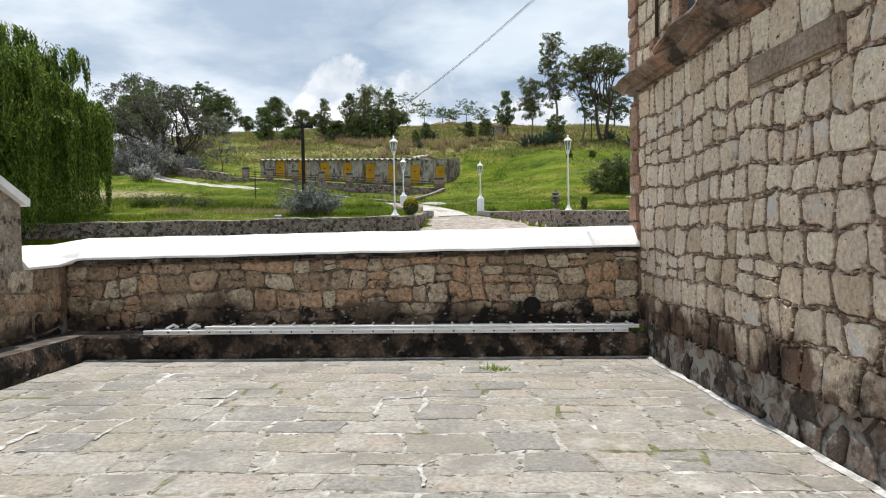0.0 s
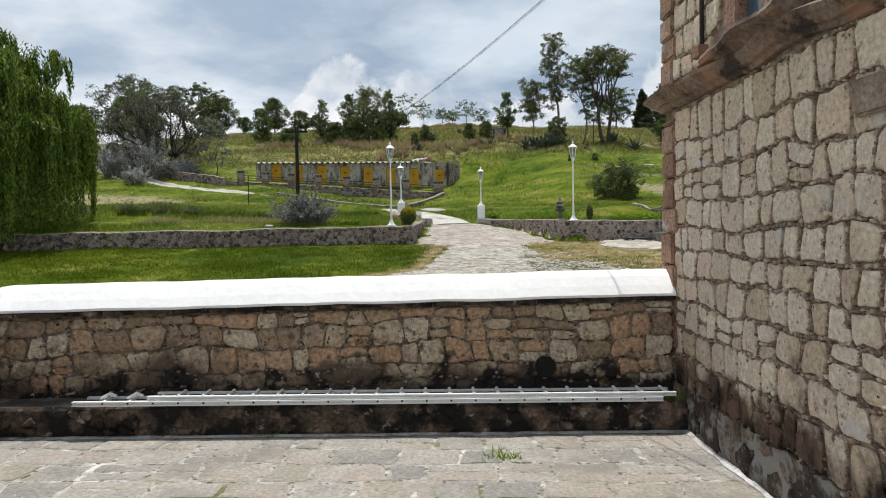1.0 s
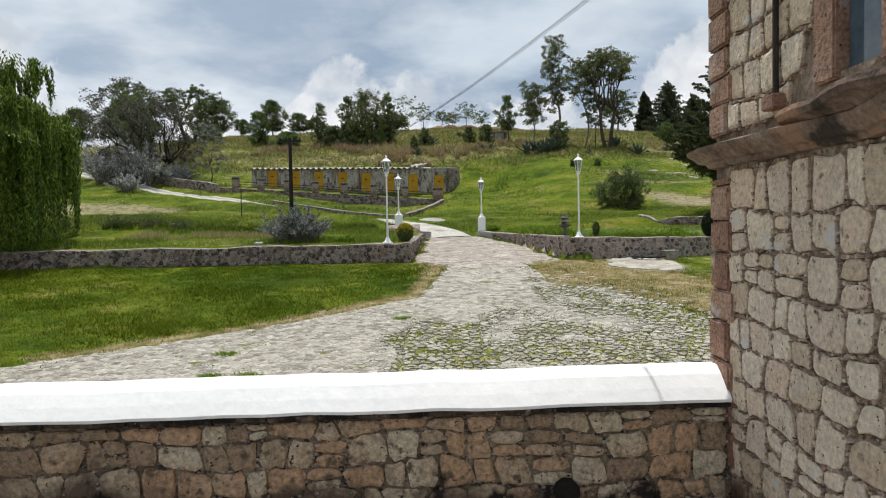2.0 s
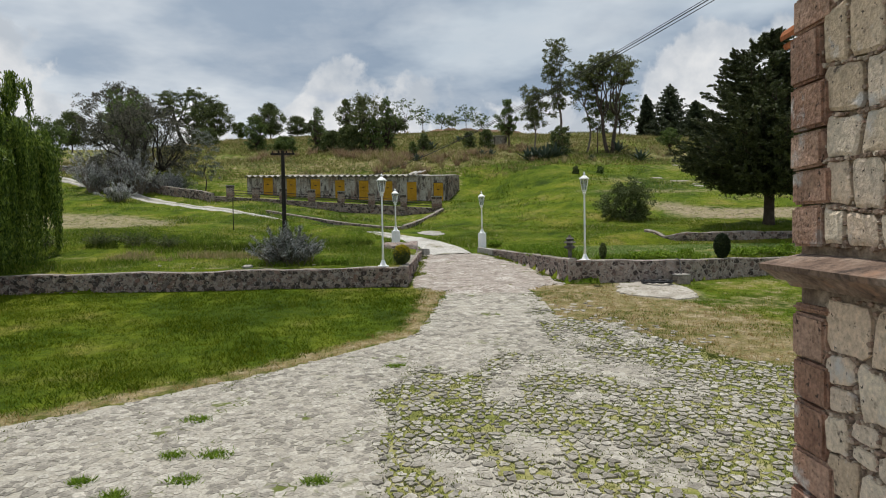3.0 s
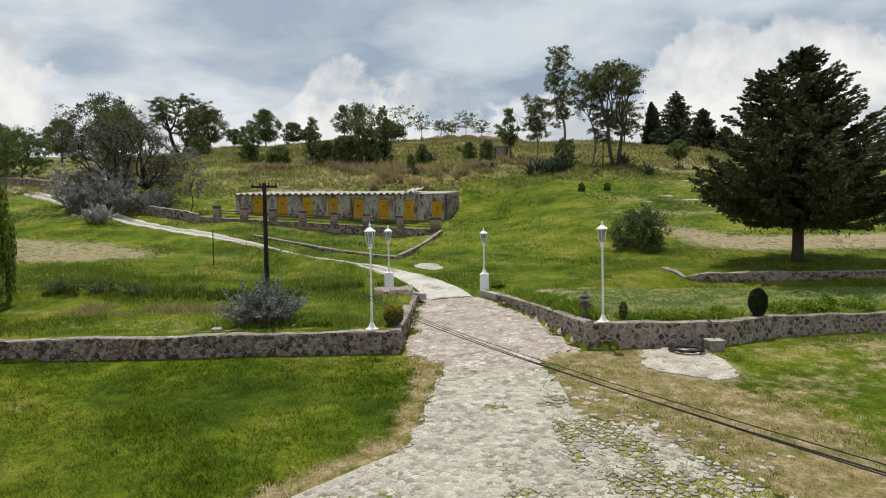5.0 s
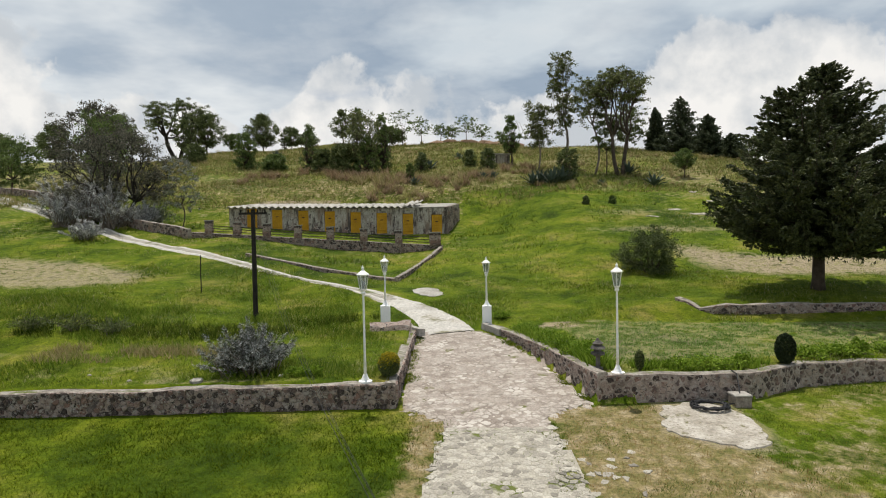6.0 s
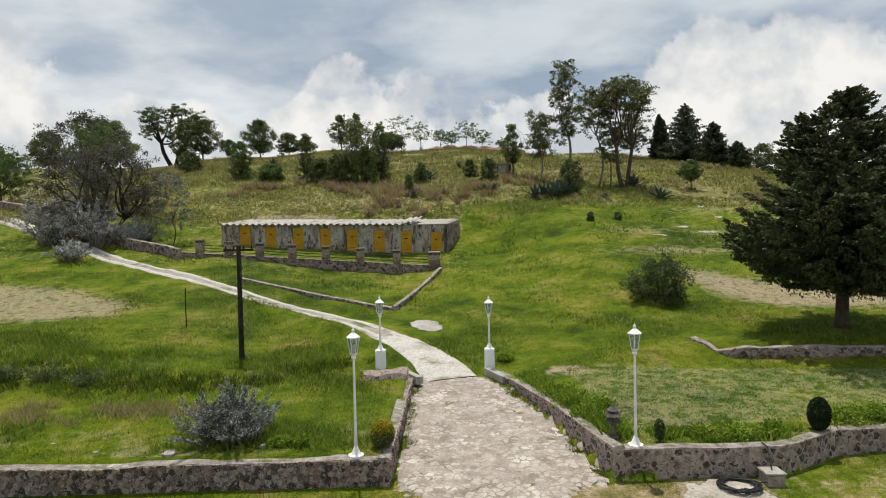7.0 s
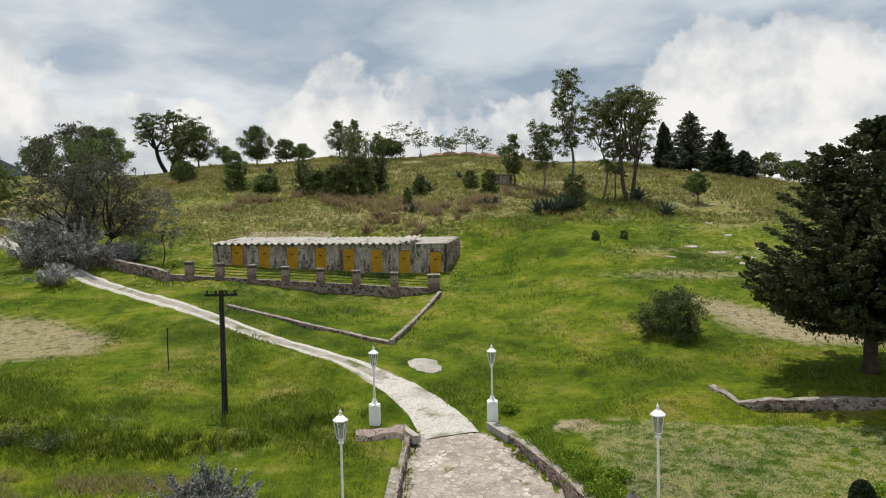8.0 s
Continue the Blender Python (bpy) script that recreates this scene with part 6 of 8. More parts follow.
def cedar(x, y, h, seed):
    """A broad dark conifer: two leaders, layered boughs with upturned tips, each bough carrying flat sprays."""
    rng = np.random.default_rng(seed)
    t = thing("cedar_tree", (x, y, land(x, y)), "large dark dense conifer with a double leader on bare earth", "conifer")
    wood = Soup()
    wood.tube([(0, 0, -0.3), (0.03, 0, 0.6), (0.08, 0, h * 0.25), (0.1, 0, h * 0.5)], [0.46, 0.34, 0.29, 0.24], 10)
    lead = (((0.1, 0.0, 0.48), (0.25, 0.1, 0.72), (0.45, 0.1, 1.0)), ((0.1, 0.0, 0.48), (-0.7, -0.1, 0.66), (-1.35, -0.1, 0.90)))
    for l in lead: wood.tube([(q[0], q[1], q[2] * h) for q in l], [0.22, 0.13, 0.02], 7)
    reach = ((0.23, 4.6), (0.28, 5.7), (0.34, 6.2), (0.44, 5.9), (0.56, 4.7), (0.70, 3.4), (0.82, 2.2), (0.91, 1.35), (1.0, 0.25))
    P, D = [], []
    n = 250
    for i in range(n):
        u = 0.235 + 0.76 * ((i + rng.random()) / n) ** 1.10
        a = i * 2.39996 + rng.uniform(-0.4, 0.4)
        far = lerp_knots(u, reach) * rng.uniform(0.66, 1.06)
        if rng.random() < 0.12 and u > 0.3: far *= 1.15
        ox = oy = 0.0
        if u > 0.5:
            l = lead[0] if math.cos(a) > -0.1 + 0.3 * rng.normal() else lead[1]
            k = min(1.0, (u - 0.48) / (l[2][2] - 0.48))
            if k >= 1.0 and l is lead[1]: l, k = lead[0], (u - 0.48) / 0.52
            ox, oy = l[0][0] + (l[2][0] - l[0][0]) * k, l[2][1] * k
            far *= 0.92
        c, sn = math.cos(a), math.sin(a)
        # boughs longer in front, shorter behind: shaped so the cast shadow falls forward
        far *= 1.0 + abs(sn) ** 1.5 * (0.42 if sn < 0 else -0.45 * max(0.0, 1.0 - u))
        sag = -0.05 * max(0.0, 1 - u / 0.35) + 0.08 * u
        z0 = u * h - 0.10 * far
        def along(q):
            """Height and reach on the bough: out and slightly down, the tip turning up."""
            return np.array((ox + c * far * q, oy + sn * far * q, z0 + far * (sag * q * 0.9 - 0.10 * math.sin(math.pi * q) + 0.20 * q ** 3)))
        wood.tube([along(0), along(0.35), along(0.7), along(1.0)], [0.03 + 0.012 * far, 0.03 + 0.006 * far, 0.03, 0.01], 4)
        side = np.array((-sn, c, 0.0))
        m = max(5, int(far * 4.0))
        for j in range(m):
            q = 0.16 + 0.84 * (j + rng.random()) / m
            base = along(min(1.0, q))
            w = (1 - q) * 0.34 * far + 0.22
            lat = rng.uniform(-1, 1)
            way = np.array((c, sn, 0.0)) * (0.55 + 0.5 * q) + side * lat * 1.0 + np.array((0, 0, rng.uniform(-0.22, 0.26) + 0.22 * q))
            way /= np.linalg.norm(way)
            ln = rng.uniform(0.45, 0.95) * (0.55 + w * 0.5)
            centre = base + side * lat * w * 0.75 + way * ln * 0.2
            k = int(40 + 52 * ln)
            s_ = rng.uniform(-0.5, 0.55, (k, 1))
            fan = (0.5 - np.abs(s_)) * 0.55 + 0.06
            cross = np.cross(way, (0, 0, 1.0)); cross /= np.linalg.norm(cross) + 1e-9
            off = rng.uniform(-1, 1, (k, 1))
            P.append(centre + way * s_ * ln * 1.25 + cross * off * fan * ln + np.array((0, 0, 1.0)) * (rng.normal(0, 0.05, (k, 1)) - 0.10 * off ** 2 * ln))
            D.append(np.tile(way, (k, 1)) + cross * off * 0.7 + rng.normal(0, 0.25, (k, 3)))
        if u < 0.40:
            # short hanging twigs under the lower boughs keep the inside dark
            k = int(14 * far)
            q = rng.uniform(0.15, 1.0, k)
            P.append(np.array([along(v) for v in q]) + side * rng.normal(0, 0.30, (k, 1)) - np.array((0, 0, 1.0)) * rng.uniform(0.05, 0.55, (k, 1)))
            D.append(np.tile((0.0, 0.0, -1.0), (k, 1)) + rng.normal(0, 0.4, (k, 3)))
    part("trunk", wood.mesh("trunk", MAT_BARK, True), None, t)
    part("crown", leaf_mesh("crown", np.concatenate(P), np.concatenate(D), 0.21, LEAF_FIR, rng, 0.38, 0.25), None, t)


cedar(22.5, 48.1, 13.1, 5)


def shrub(name, x, y, h, w, label, leaf, seed, group="", size=0.12, stems=24, per=60, z=None, aspect=0.3, category="shrub", woody=True, plume=False):
    """Many stems from one root, feathered with narrow leaves."""
    rng = np.random.default_rng(seed)
    t = thing(name, (x, y, land(x, y) if z is None else z), label, category, group)
    wood, P, D = Soup(), [], []
    for i in range(stems):
        a, lean = i * 2.4 + rng.uniform(-0.3, 0.3), math.sqrt((i + 0.5) / stems)
        tip = np.array((w * 0.5 * lean * math.cos(a), w * 0.5 * lean * math.sin(a), h * (1.0 - 0.55 * lean ** 2) * rng.uniform(0.8, 1.08))) * (rng.uniform(0.62, 1.06) if plume else rng.uniform(0.55, 1.12))
        root = np.array((rng.normal(0, 0.10 * w), rng.normal(0, 0.10 * w), 0.0)) if plume else np.zeros(3)
        tip = tip + root
        mid = root + (tip - root) * np.array((0.45, 0.45, 0.6))
        wood.tube([(root[0] + 0.03 * tip[0], root[1] + 0.03 * tip[1], -0.15), mid, tip], [0.03 * h / 2, 0.018 * h / 2, 0.006], 4)
        u = rng.random((per, 1)) ** (0.42 if plume else 0.7)
        line = mid * np.minimum(1, u * 2) + (tip - mid) * np.maximum(0, u * 2 - 1)
        P.append(line + rng.normal(0, (0.014 if plume else 0.055) * w, (per, 3)))
        D.append(np.tile(tip / np.linalg.norm(tip), (per, 1)) + rng.normal(0, 1.1 if plume else 0.55, (per, 3)))
    part("branchwork", wood.mesh("branchwork", MAT_BARK_PALE if woody else MAT_BARK), None, t)
    part("foliage", leaf_mesh("foliage", np.concatenate(P), np.concatenate(D), size, leaf, rng, aspect, 0.2), None, t)
    return t


def egg_bush(name, x, y, h, w, label, leaf, seed, z, n=7000, size=0.07, tip_leaf=None):
    rng = np.random.default_rng(seed)
    t = thing(name, (x, y, z), label, "shrub")
    part("stem", Soup().tube([(0, 0, -0.1), (0, 0, h * 0.5)], [0.05, 0.03], 6).mesh("stem", MAT_BARK), None, t)
    d = rng.normal(0, 1, (n, 3)); d /= np.linalg.norm(d, axis=1, keepdims=True)
    p = d * rng.uniform(0.82, 1.03, (n, 1)) * np.array((w / 2, w / 2, h * 0.46)) + np.array((0, 0, h * 0.54))
    part("foliage", leaf_mesh("foliage", p, d, size, leaf, rng, 0.6, 0.6), None, t)
    if tip_leaf:
        k = d[:, 2] + rng.normal(0, 0.25, n) > 0.25
        part("golden_tips", leaf_mesh("golden_tips", p[k] * np.array((1.06, 1.06, 1.04)), d[k], size, tip_leaf, rng, 0.6, 0.6), None, t, "golden yellow leaf tips")


def agave(x, y, r, seed, group="agaves on the hillside"):
    rng = random.Random(seed)
    t = thing("agave", (x, y, land(x, y)), "dark grey-green spiky agave rosette on dry grass", "agave", group)
    for i in range(16):
        a, el = i * 2.4, 0.35 + 1.0 * (i / 16)
        ln = r * rng.uniform(0.8, 1.1)
        c, s = math.cos(a), math.sin(a)
        v = []
        for u, w, th in ((0, 0.10, 0.05), (0.4, 0.12, 0.05), (0.75, 0.07, 0.03), (1.0, 0.01, 0.01)):
            d, z = ln * u * math.cos(el), ln * u * math.sin(el) - 0.1 * u * u * r
            for k, dz in ((-1, 0.03 * r), (0, -th), (1, 0.03 * r)): v.append((c * d - s * k * w * r, s * d + c * k * w * r, z + dz))
        f = [(j * 3 + k, j * 3 + k + 1, j * 3 + k + 4, j * 3 + k + 3) for j in range(3) for k in range(2)]
        f += [(j * 3, j * 3 + 3, j * 3 + 5, j * 3 + 2) for j in range(3)]
        part("blade", mesh_from("blade", v, f, LEAF_AGAVE), None, t)


def open_tree(name, x, y, h, w, label, leaf, bark, seed, fork=0.45, tips=30, limbs=6, pad=0.9, per=70, leaf_size=0.34, crown=(0.5, 1.0), shape="dome", stems=1, lean=0.0, flat=0.55, trunk_r=None, category="tree", group="", droop=0.2):
    """A tree whose limbs divide towards loose pads of leaves, with sky between them."""
    rng = np.random.default_rng(seed)
    t = thing(name, (x, y, land(x, y)), label, category, group)
    wood = Soup()
    ends = []
    for i in range(tips):
        u = (i + 0.5) / tips
        if shape == "dome": r = math.sqrt(max(0.02, 1 - ((u - 0.3) / 0.72) ** 2)) if u > 0.3 else 0.72 + 0.9 * u
        elif shape == "column": r = 0.45 + 0.55 * math.sin(math.pi * min(1, u * 0.9 + 0.05)) + 0.35 * noise.noise((u * 5, seed, 0))
        else: r = math.sqrt(max(0.05, 1 - (2 * u - 0.9) ** 2 / 1.25))
        r *= w * 0.5 * math.sqrt(rng.uniform(0.25, 1.0))
        a = i * 2.4 + rng.uniform(-0.5, 0.5)
        z = h * (crown[0] + (crown[1] - crown[0]) * u) - pad * 0.3
        z += 0.08 * h * noise.noise((math.cos(a) * 1.3, math.sin(a) * 1.3, seed)) * (1 - u)
        ends.append(np.array((r * math.cos(a) + lean * z, r * math.sin(a), z)))
    tr = trunk_r or max(0.05, h * 0.02)
    forks = []
    for s in range(stems):
        a = 2 * math.pi * s / stems + rng.uniform(-0.4, 0.4)
        o = (0.10 * w if stems > 1 else 0.02 * w)
        top = np.array((o * 1.5 * math.cos(a) + lean * fork * h, o * 1.5 * math.sin(a), fork * h * rng.uniform(0.85, 1.15)))
        limb((o * 0.35 * math.cos(a), o * 0.35 * math.sin(a), -0.25), top, tr, tr * 0.72, rng, wood, 0.06, 6, 8)
        forks.append(top)
    groups = {}
    for i, e in enumerate(ends):
        s = min(range(stems), key=lambda k: math.hypot(e[0] - forks[k][0], e[1] - forks[k][1]) + rng.uniform(0, 0.15 * w))
        k = (s, int((math.atan2(e[1] - forks[s][1], e[0] - forks[s][0]) + math.pi) / (2 * math.pi) * limbs), int(e[2] > h * (crown[0] + crown[1]) * 0.52))
        groups.setdefault(k, []).append(e)
    P, D = [], []
    for (s, _, _), es in groups.items():
        m = sum(es) / len(es)
        joint = forks[s] + (m - forks[s]) * 0.62
        joint[2] = max(forks[s][2] + 0.03 * h, joint[2])
        limb(forks[s] - np.array((0, 0, 0.02 * h)), joint, tr * 0.5, tr * 0.24, rng, wood, 0.10, 5, 6)
        for e in es:
            limb(joint, e, tr * 0.22, tr * 0.06, rng, wood, 0.14, 4, 4)
            for _ in range(7):
                c = e + rng.normal(0, pad * 0.62, 3) * np.array((1, 1, 0.55))
                rr = pad * rng.uniform(0.25, 0.55)
                n = int(per * rng.uniform(0.5, 1.1) / 3)
                d = rng.normal(0, 1, (n, 3))
                P.append(c + d * rr * 0.5 * np.array((1, 1, flat)))
                D.append(d + rng.normal(0, 0.5, (n, 3)) + np.array((0, 0, -droop)))
                limb(joint + (e - joint) * 0.7, c, tr * 0.08, tr * 0.03, rng, wood, 0.1, 2, 3)
    part("trunk", wood.mesh("trunk", bark or MAT_BARK, True), None, t)
    part("crown", leaf_mesh("crown", np.concatenate(P), np.concatenate(D), leaf_size * 0.78, leaf, rng, 0.5), None, t)
    return t


RIDGE = "trees along the ridge"
SLOPE_G = "trees and bushes on the slope"
# eucalyptus group on the slope
open_tree("eucalyptus_tree", 18.7, 106.5, 17.4, 4.0, "tall slender eucalyptus with a narrow airy crown", LEAF_EUC, MAT_BARK_PALE, 11, 0.40, 40, 3, 0.85, 130, 0.34, (0.36, 1.0), "column", group=SLOPE_G, flat=0.9, trunk_r=0.22)
open_tree("eucalyptus_tree", 15.0, 106.3, 10.0, 3.0, "slender young eucalyptus with a narrow crown", LEAF_EUC, MAT_BARK_PALE, 12, 0.4, 26, 3, 0.9, 190, 0.30, (0.40, 1.0), "column", group=SLOPE_G, flat=0.8, trunk_r=0.14)
open_tree("eucalyptus_tree", 22.3, 101.5, 13.4, 4.8, "leaning eucalyptus with a spreading crown", LEAF_EUC, MAT_BARK_PALE, 13, 0.48, 32, 4, 0.9, 115, 0.34, (0.62, 1.0), "dome", group=SLOPE_G, lean=-0.05, trunk_r=0.16)
open_tree("eucalyptus_tree", 25.2, 98.8, 14.5, 7.4, "stout multi-stemmed eucalyptus with an umbrella crown", LEAF_EUC, MAT_BARK, 14, 0.44, 50, 4, 1.0, 125, 0.34, (0.72, 1.0), "dome", 2, group=SLOPE_G, trunk_r=0.30)
open_tree("eucalyptus_tree", 23.6, 100.2, 8.0, 3.6, "dark lower crown of a young eucalyptus", LEAF_OAK, MAT_BARK, 15, 0.4, 14, 3, 0.8, 130, 0.34, (0.45, 1.0), "round", group=SLOPE_G, trunk_r=0.10)
broad_tree("tree", 11.6, 112.3, 7.8, 4.2, "small bushy green tree on the slope", LEAF_GREEN, None, 16, 0.25, 13, 0.38, 26, (0.25, 1.0), 0.35, group=SLOPE_G)
broad_tree("tree", 33.3, 96.7, 3.9, 3.4, "small round bright green tree on the slope", LEAF_GREEN, None, 17, 0.3, 12, 0.26, 30, (0.40, 1.0), 0.45, group=SLOPE_G)
open_tree("bush", 15.2, 56.2, 2.9, 3.6, "tall dark green multi-stemmed bush in the meadow", LEAF_OAK, MAT_BARK, 18, fork=0.10, tips=34, pad=0.66, per=330, leaf_size=0.16, crown=(0.12, 1.0), shape="round", stems=4, category="shrub", flat=0.8)
# dark conifers at the end of the ridge
for i, (x, y, h, w, s) in enumerate(((45.4, 130, 11.2, 10.8, 31), (41.3, 132, 8.8, 4.2, 36), (48.4, 125, 7.8, 7.6, 32), (42.6, 134, 8.0, 3.6, 33), (51.2, 122, 4.6, 5.6, 35))):
    conifer("conifer", x, y, h, w, "dark green conifer on the skyline", LEAF_CONIFER, s, 0.10, 26, 12, 150, 0.36, 0.22, RIDGE, power=0.62)
open_tree("tree", 36.2, 133, 8.6, 7.0, "dark spreading tree on the skyline", LEAF_OAK, MAT_BARK, 34, 0.3, 36, 5, 1.0, 120, 0.42, (0.30, 1.0), "dome", group=RIDGE)
for x, y, h, w, s in ((57, 125, 4.6, 5.5, 41), (63, 128, 3.8, 6.5, 42), (72, 132, 3.0, 7, 43)):
    broad_tree("tree", x, y, h, w, "round green tree on the skyline", LEAF_OAK, None, s, 0.2, 10, 0.45, 26, (0.2, 1.0), 0.4, group=RIDGE)
# ridge trees to the left
open_tree("oak_tree", -63.0, 164, 14.2, 17.0, "large dark spreading tree on the ridge", LEAF_OAK, MAT_BARK_DARK, 51, 0.34, 46, 6, 1.35, 190, 0.46, (0.50, 0.96), "dome", 2, flat=0.45, group=RIDGE, trunk_r=0.5)
for x, y, h, w, s, leaf in ((-55.5, 163, 9.5, 9.0, 52, LEAF_OAK), (-58.6, 158, 9.0, 6.6, 53, LEAF_OAK), (-42.5, 164, 9.3, 9.8, 54, LEAF_OAK), (-36, 166, 5.5, 6.5, 55, LEAF_OAK), (-32, 166, 4.0, 5.5, 56, LEAF_OAK), (-23.5, 166, 8.4, 6.2, 57, LEAF_OAK), (-19.0, 160, 9.4, 5.0, 58, LEAF_GREEN), (-12, 166, 4.5, 9.0, 59, LEAF_OAK), (-51, 168, 4.5, 5.0, 60, LEAF_GREEN), (-84, 150, 9, 10, 61, LEAF_OAK), (-78, 158, 12, 9, 62, LEAF_GREEN), (-92, 140, 8, 12, 63, LEAF_OAK), (-70, 150, 11, 10, 64, LEAF_GREEN)):
    broad_tree("tree", x, y, h, w, "rounded dark green tree on the ridge", leaf, None, s, 0.22, 15, 0.42, 19, (0.22, 1.0), 0.30, group=RIDGE)
conifer("conifer", -37.5, 165, 5.2, 2.2, "small thin conifer on the ridge", LEAF_CONIFER, 65, 0.1, 8, 6, 40, 0.4, 0.2, RIDGE)
for x, y, h, w, s in ((-8.5, 158, 8.6, 6.0, 71), (-4.5, 166, 6.5, 4.6, 72), (0.5, 168, 4.6, 3.4, 73), (3.0, 168, 4.0, 3.0, 74), (6.5, 166, 6.6, 5.0, 75), (10.5, 167, 4.6, 4.4, 76), (15.5, 166, 2.6, 2.6, 77)):
    open_tree("tree", x, y, h, w, "small sparse tree on the ridge", LEAF_GREEN, None, s, 0.35, 16, 4, 0.8, 44, 0.40, (0.42, 1.0), "round", group=RIDGE, trunk_r=0.10)
# bushes in the middle of the slope
for x, y, h, w, s, leaf in ((-14.5, 108, 4.4, 5.6, 81, LEAF_OAK), (-10.5, 106, 5.6, 3.8, 82, LEAF_GREEN), (-18.0, 110, 3.4, 4.6, 83, LEAF_OAK), (-20.5, 112, 7.4, 3.2, 84, LEAF_GREEN), (-9.0, 112, 9.0, 4.0, 85, LEAF_GREEN), (-32.5, 118, 6.0, 4.6, 86, LEAF_GREEN), (-27, 116, 2.6, 5.0, 87, LEAF_GREEN), (-45, 128, 3.6, 5.0, 88, LEAF_OAK), (5.0, 112, 2.6, 2.6, 89, LEAF_OAK), (7.5, 107, 3.2, 3.0, 90, LEAF_OAK), (-2.5, 108, 3.0, 2.6, 91, LEAF_OAK), (-4.0, 100, 2.4, 1.6, 92, LEAF_GREEN), (17.0, 94.5, 4.5, 3.4, 93, LEAF_OAK), (19.0, 80, 0.8, 1.0, 94, LEAF_GREEN), (16.0, 79.5, 0.9, 0.8, 95, LEAF_OAK)):
    broad_tree("bush", x, y, h, w, "dense dark green bush on the dry slope", leaf, None, s, 0.10, 17, 0.34, 26, (0.02, 1.0), 0.4, "shrub", SLOPE_G)
open_tree("tree", -11.4, 107.2, 9.4, 5.4, "tall airy green tree with drooping twigs on the slope", LEAF_EUC, MAT_BARK, 96, 0.30, 44, 5, 0.9, 90, 0.32, (0.22, 1.0), "round", 2, flat=1.0, group=SLOPE_G, trunk_r=0.16, droop=0.7)
# trees on the left by the track
open_tree("gnarled_tree", -34.4, 79.6, 9.9, 12.2, "gnarled grey-brown tree with leaning dark trunks", LEAF_RED, MAT_BARK_DARK, 101, 0.24, 66, 6, 1.2, 150, 0.27, (0.26, 1.0), "dome", 3, lean=-0.06, flat=0.8, group=SLOPE_G, trunk_r=0.26, droop=0.8)
open_tree("tree", -47, 98, 11.8, 10.5, "grey-brown tree behind the track", LEAF_RED, MAT_BARK, 102, 0.25, 54, 6, 1.1, 110, 0.36, (0.28, 1.0), "round", flat=0.75, group=SLOPE_G)
open_tree("tree", -42.5, 92, 10.8, 5.0, "upright olive green tree behind the track", LEAF_GREEN, MAT_BARK, 106, 0.25, 30, 5, 0.9, 110, 0.34, (0.28, 1.0), "column", flat=0.9, group=SLOPE_G)
open_tree("tree", -62, 103, 7.5, 9, "loose bright green tree beyond the track", LEAF_GREEN, MAT_BARK, 103, 0.2, 44, 6, 1.1, 130, 0.36, (0.16, 1.0), "round", flat=0.8, group=SLOPE_G)
broad_tree("tree", -74, 114, 8, 10, "dense green tree beyond the track", LEAF_GREEN, None, 104, 0.2, 18, 0.45, 20, (0.2, 1.0), 0.4, group=SLOPE_G)
open_tree("tree", -27.6, 78.9, 7.6, 3.6, "slim sparse grey-green tree behind the stone wall", LEAF_GREYGREEN, MAT_BARK, 105, 0.3, 26, 4, 0.55, 70, 0.24, (0.28, 1.0), "round", group=SLOPE_G, trunk_r=0.07)
for x, y, h, w, s in ((-36.5, 78.0, 5.8, 6.4, 111), (-33.6, 75.9, 4.6, 6.2, 112), (-41.0, 80.5, 4.8, 6.6, 113), (-38.6, 76.2, 3.4, 5.6, 117), (-31, 77.5, 2.8, 3.6, 114), (-33.2, 70.2, 2.1, 3.4, 115)):
    shrub("silver_shrub", x, y, h, w, "pale silvery leafless-looking shrub by the track", LEAF_SILVER, s, SLOPE_G, 0.46, 56, 60, aspect=0.14, plume=True)
shrub("grey_bush", -30.5, 79.5, 2.6, 4.4, "low grey-green bush behind the wall", LEAF_GREYGREEN, 116, SLOPE_G, 0.25, 26, 60)
shrub("silver_shrub", -7.2, 35.6, 2.05, 3.5, "silvery blue-grey shrub behind the stone wall", LEAF_BLUEGREY, 120, "", 0.14, 190, 130, z=2.45, aspect=0.18, plume=True)
for x, y, h, w, s in ((-17.5, 41.3, 0.9, 2.6, 121), (-15.5, 40.9, 0.8, 2.0, 122), (-19.5, 41.2, 0.9, 2.2, 123), (-22.5, 41.0, 0.8, 2.4, 124)):
    shrub("low_scrub", x, y, h, w, "low tangled dark scrub in the meadow", LEAF_OAK, s, "low scrub in the meadow", 0.14, 24, 45)
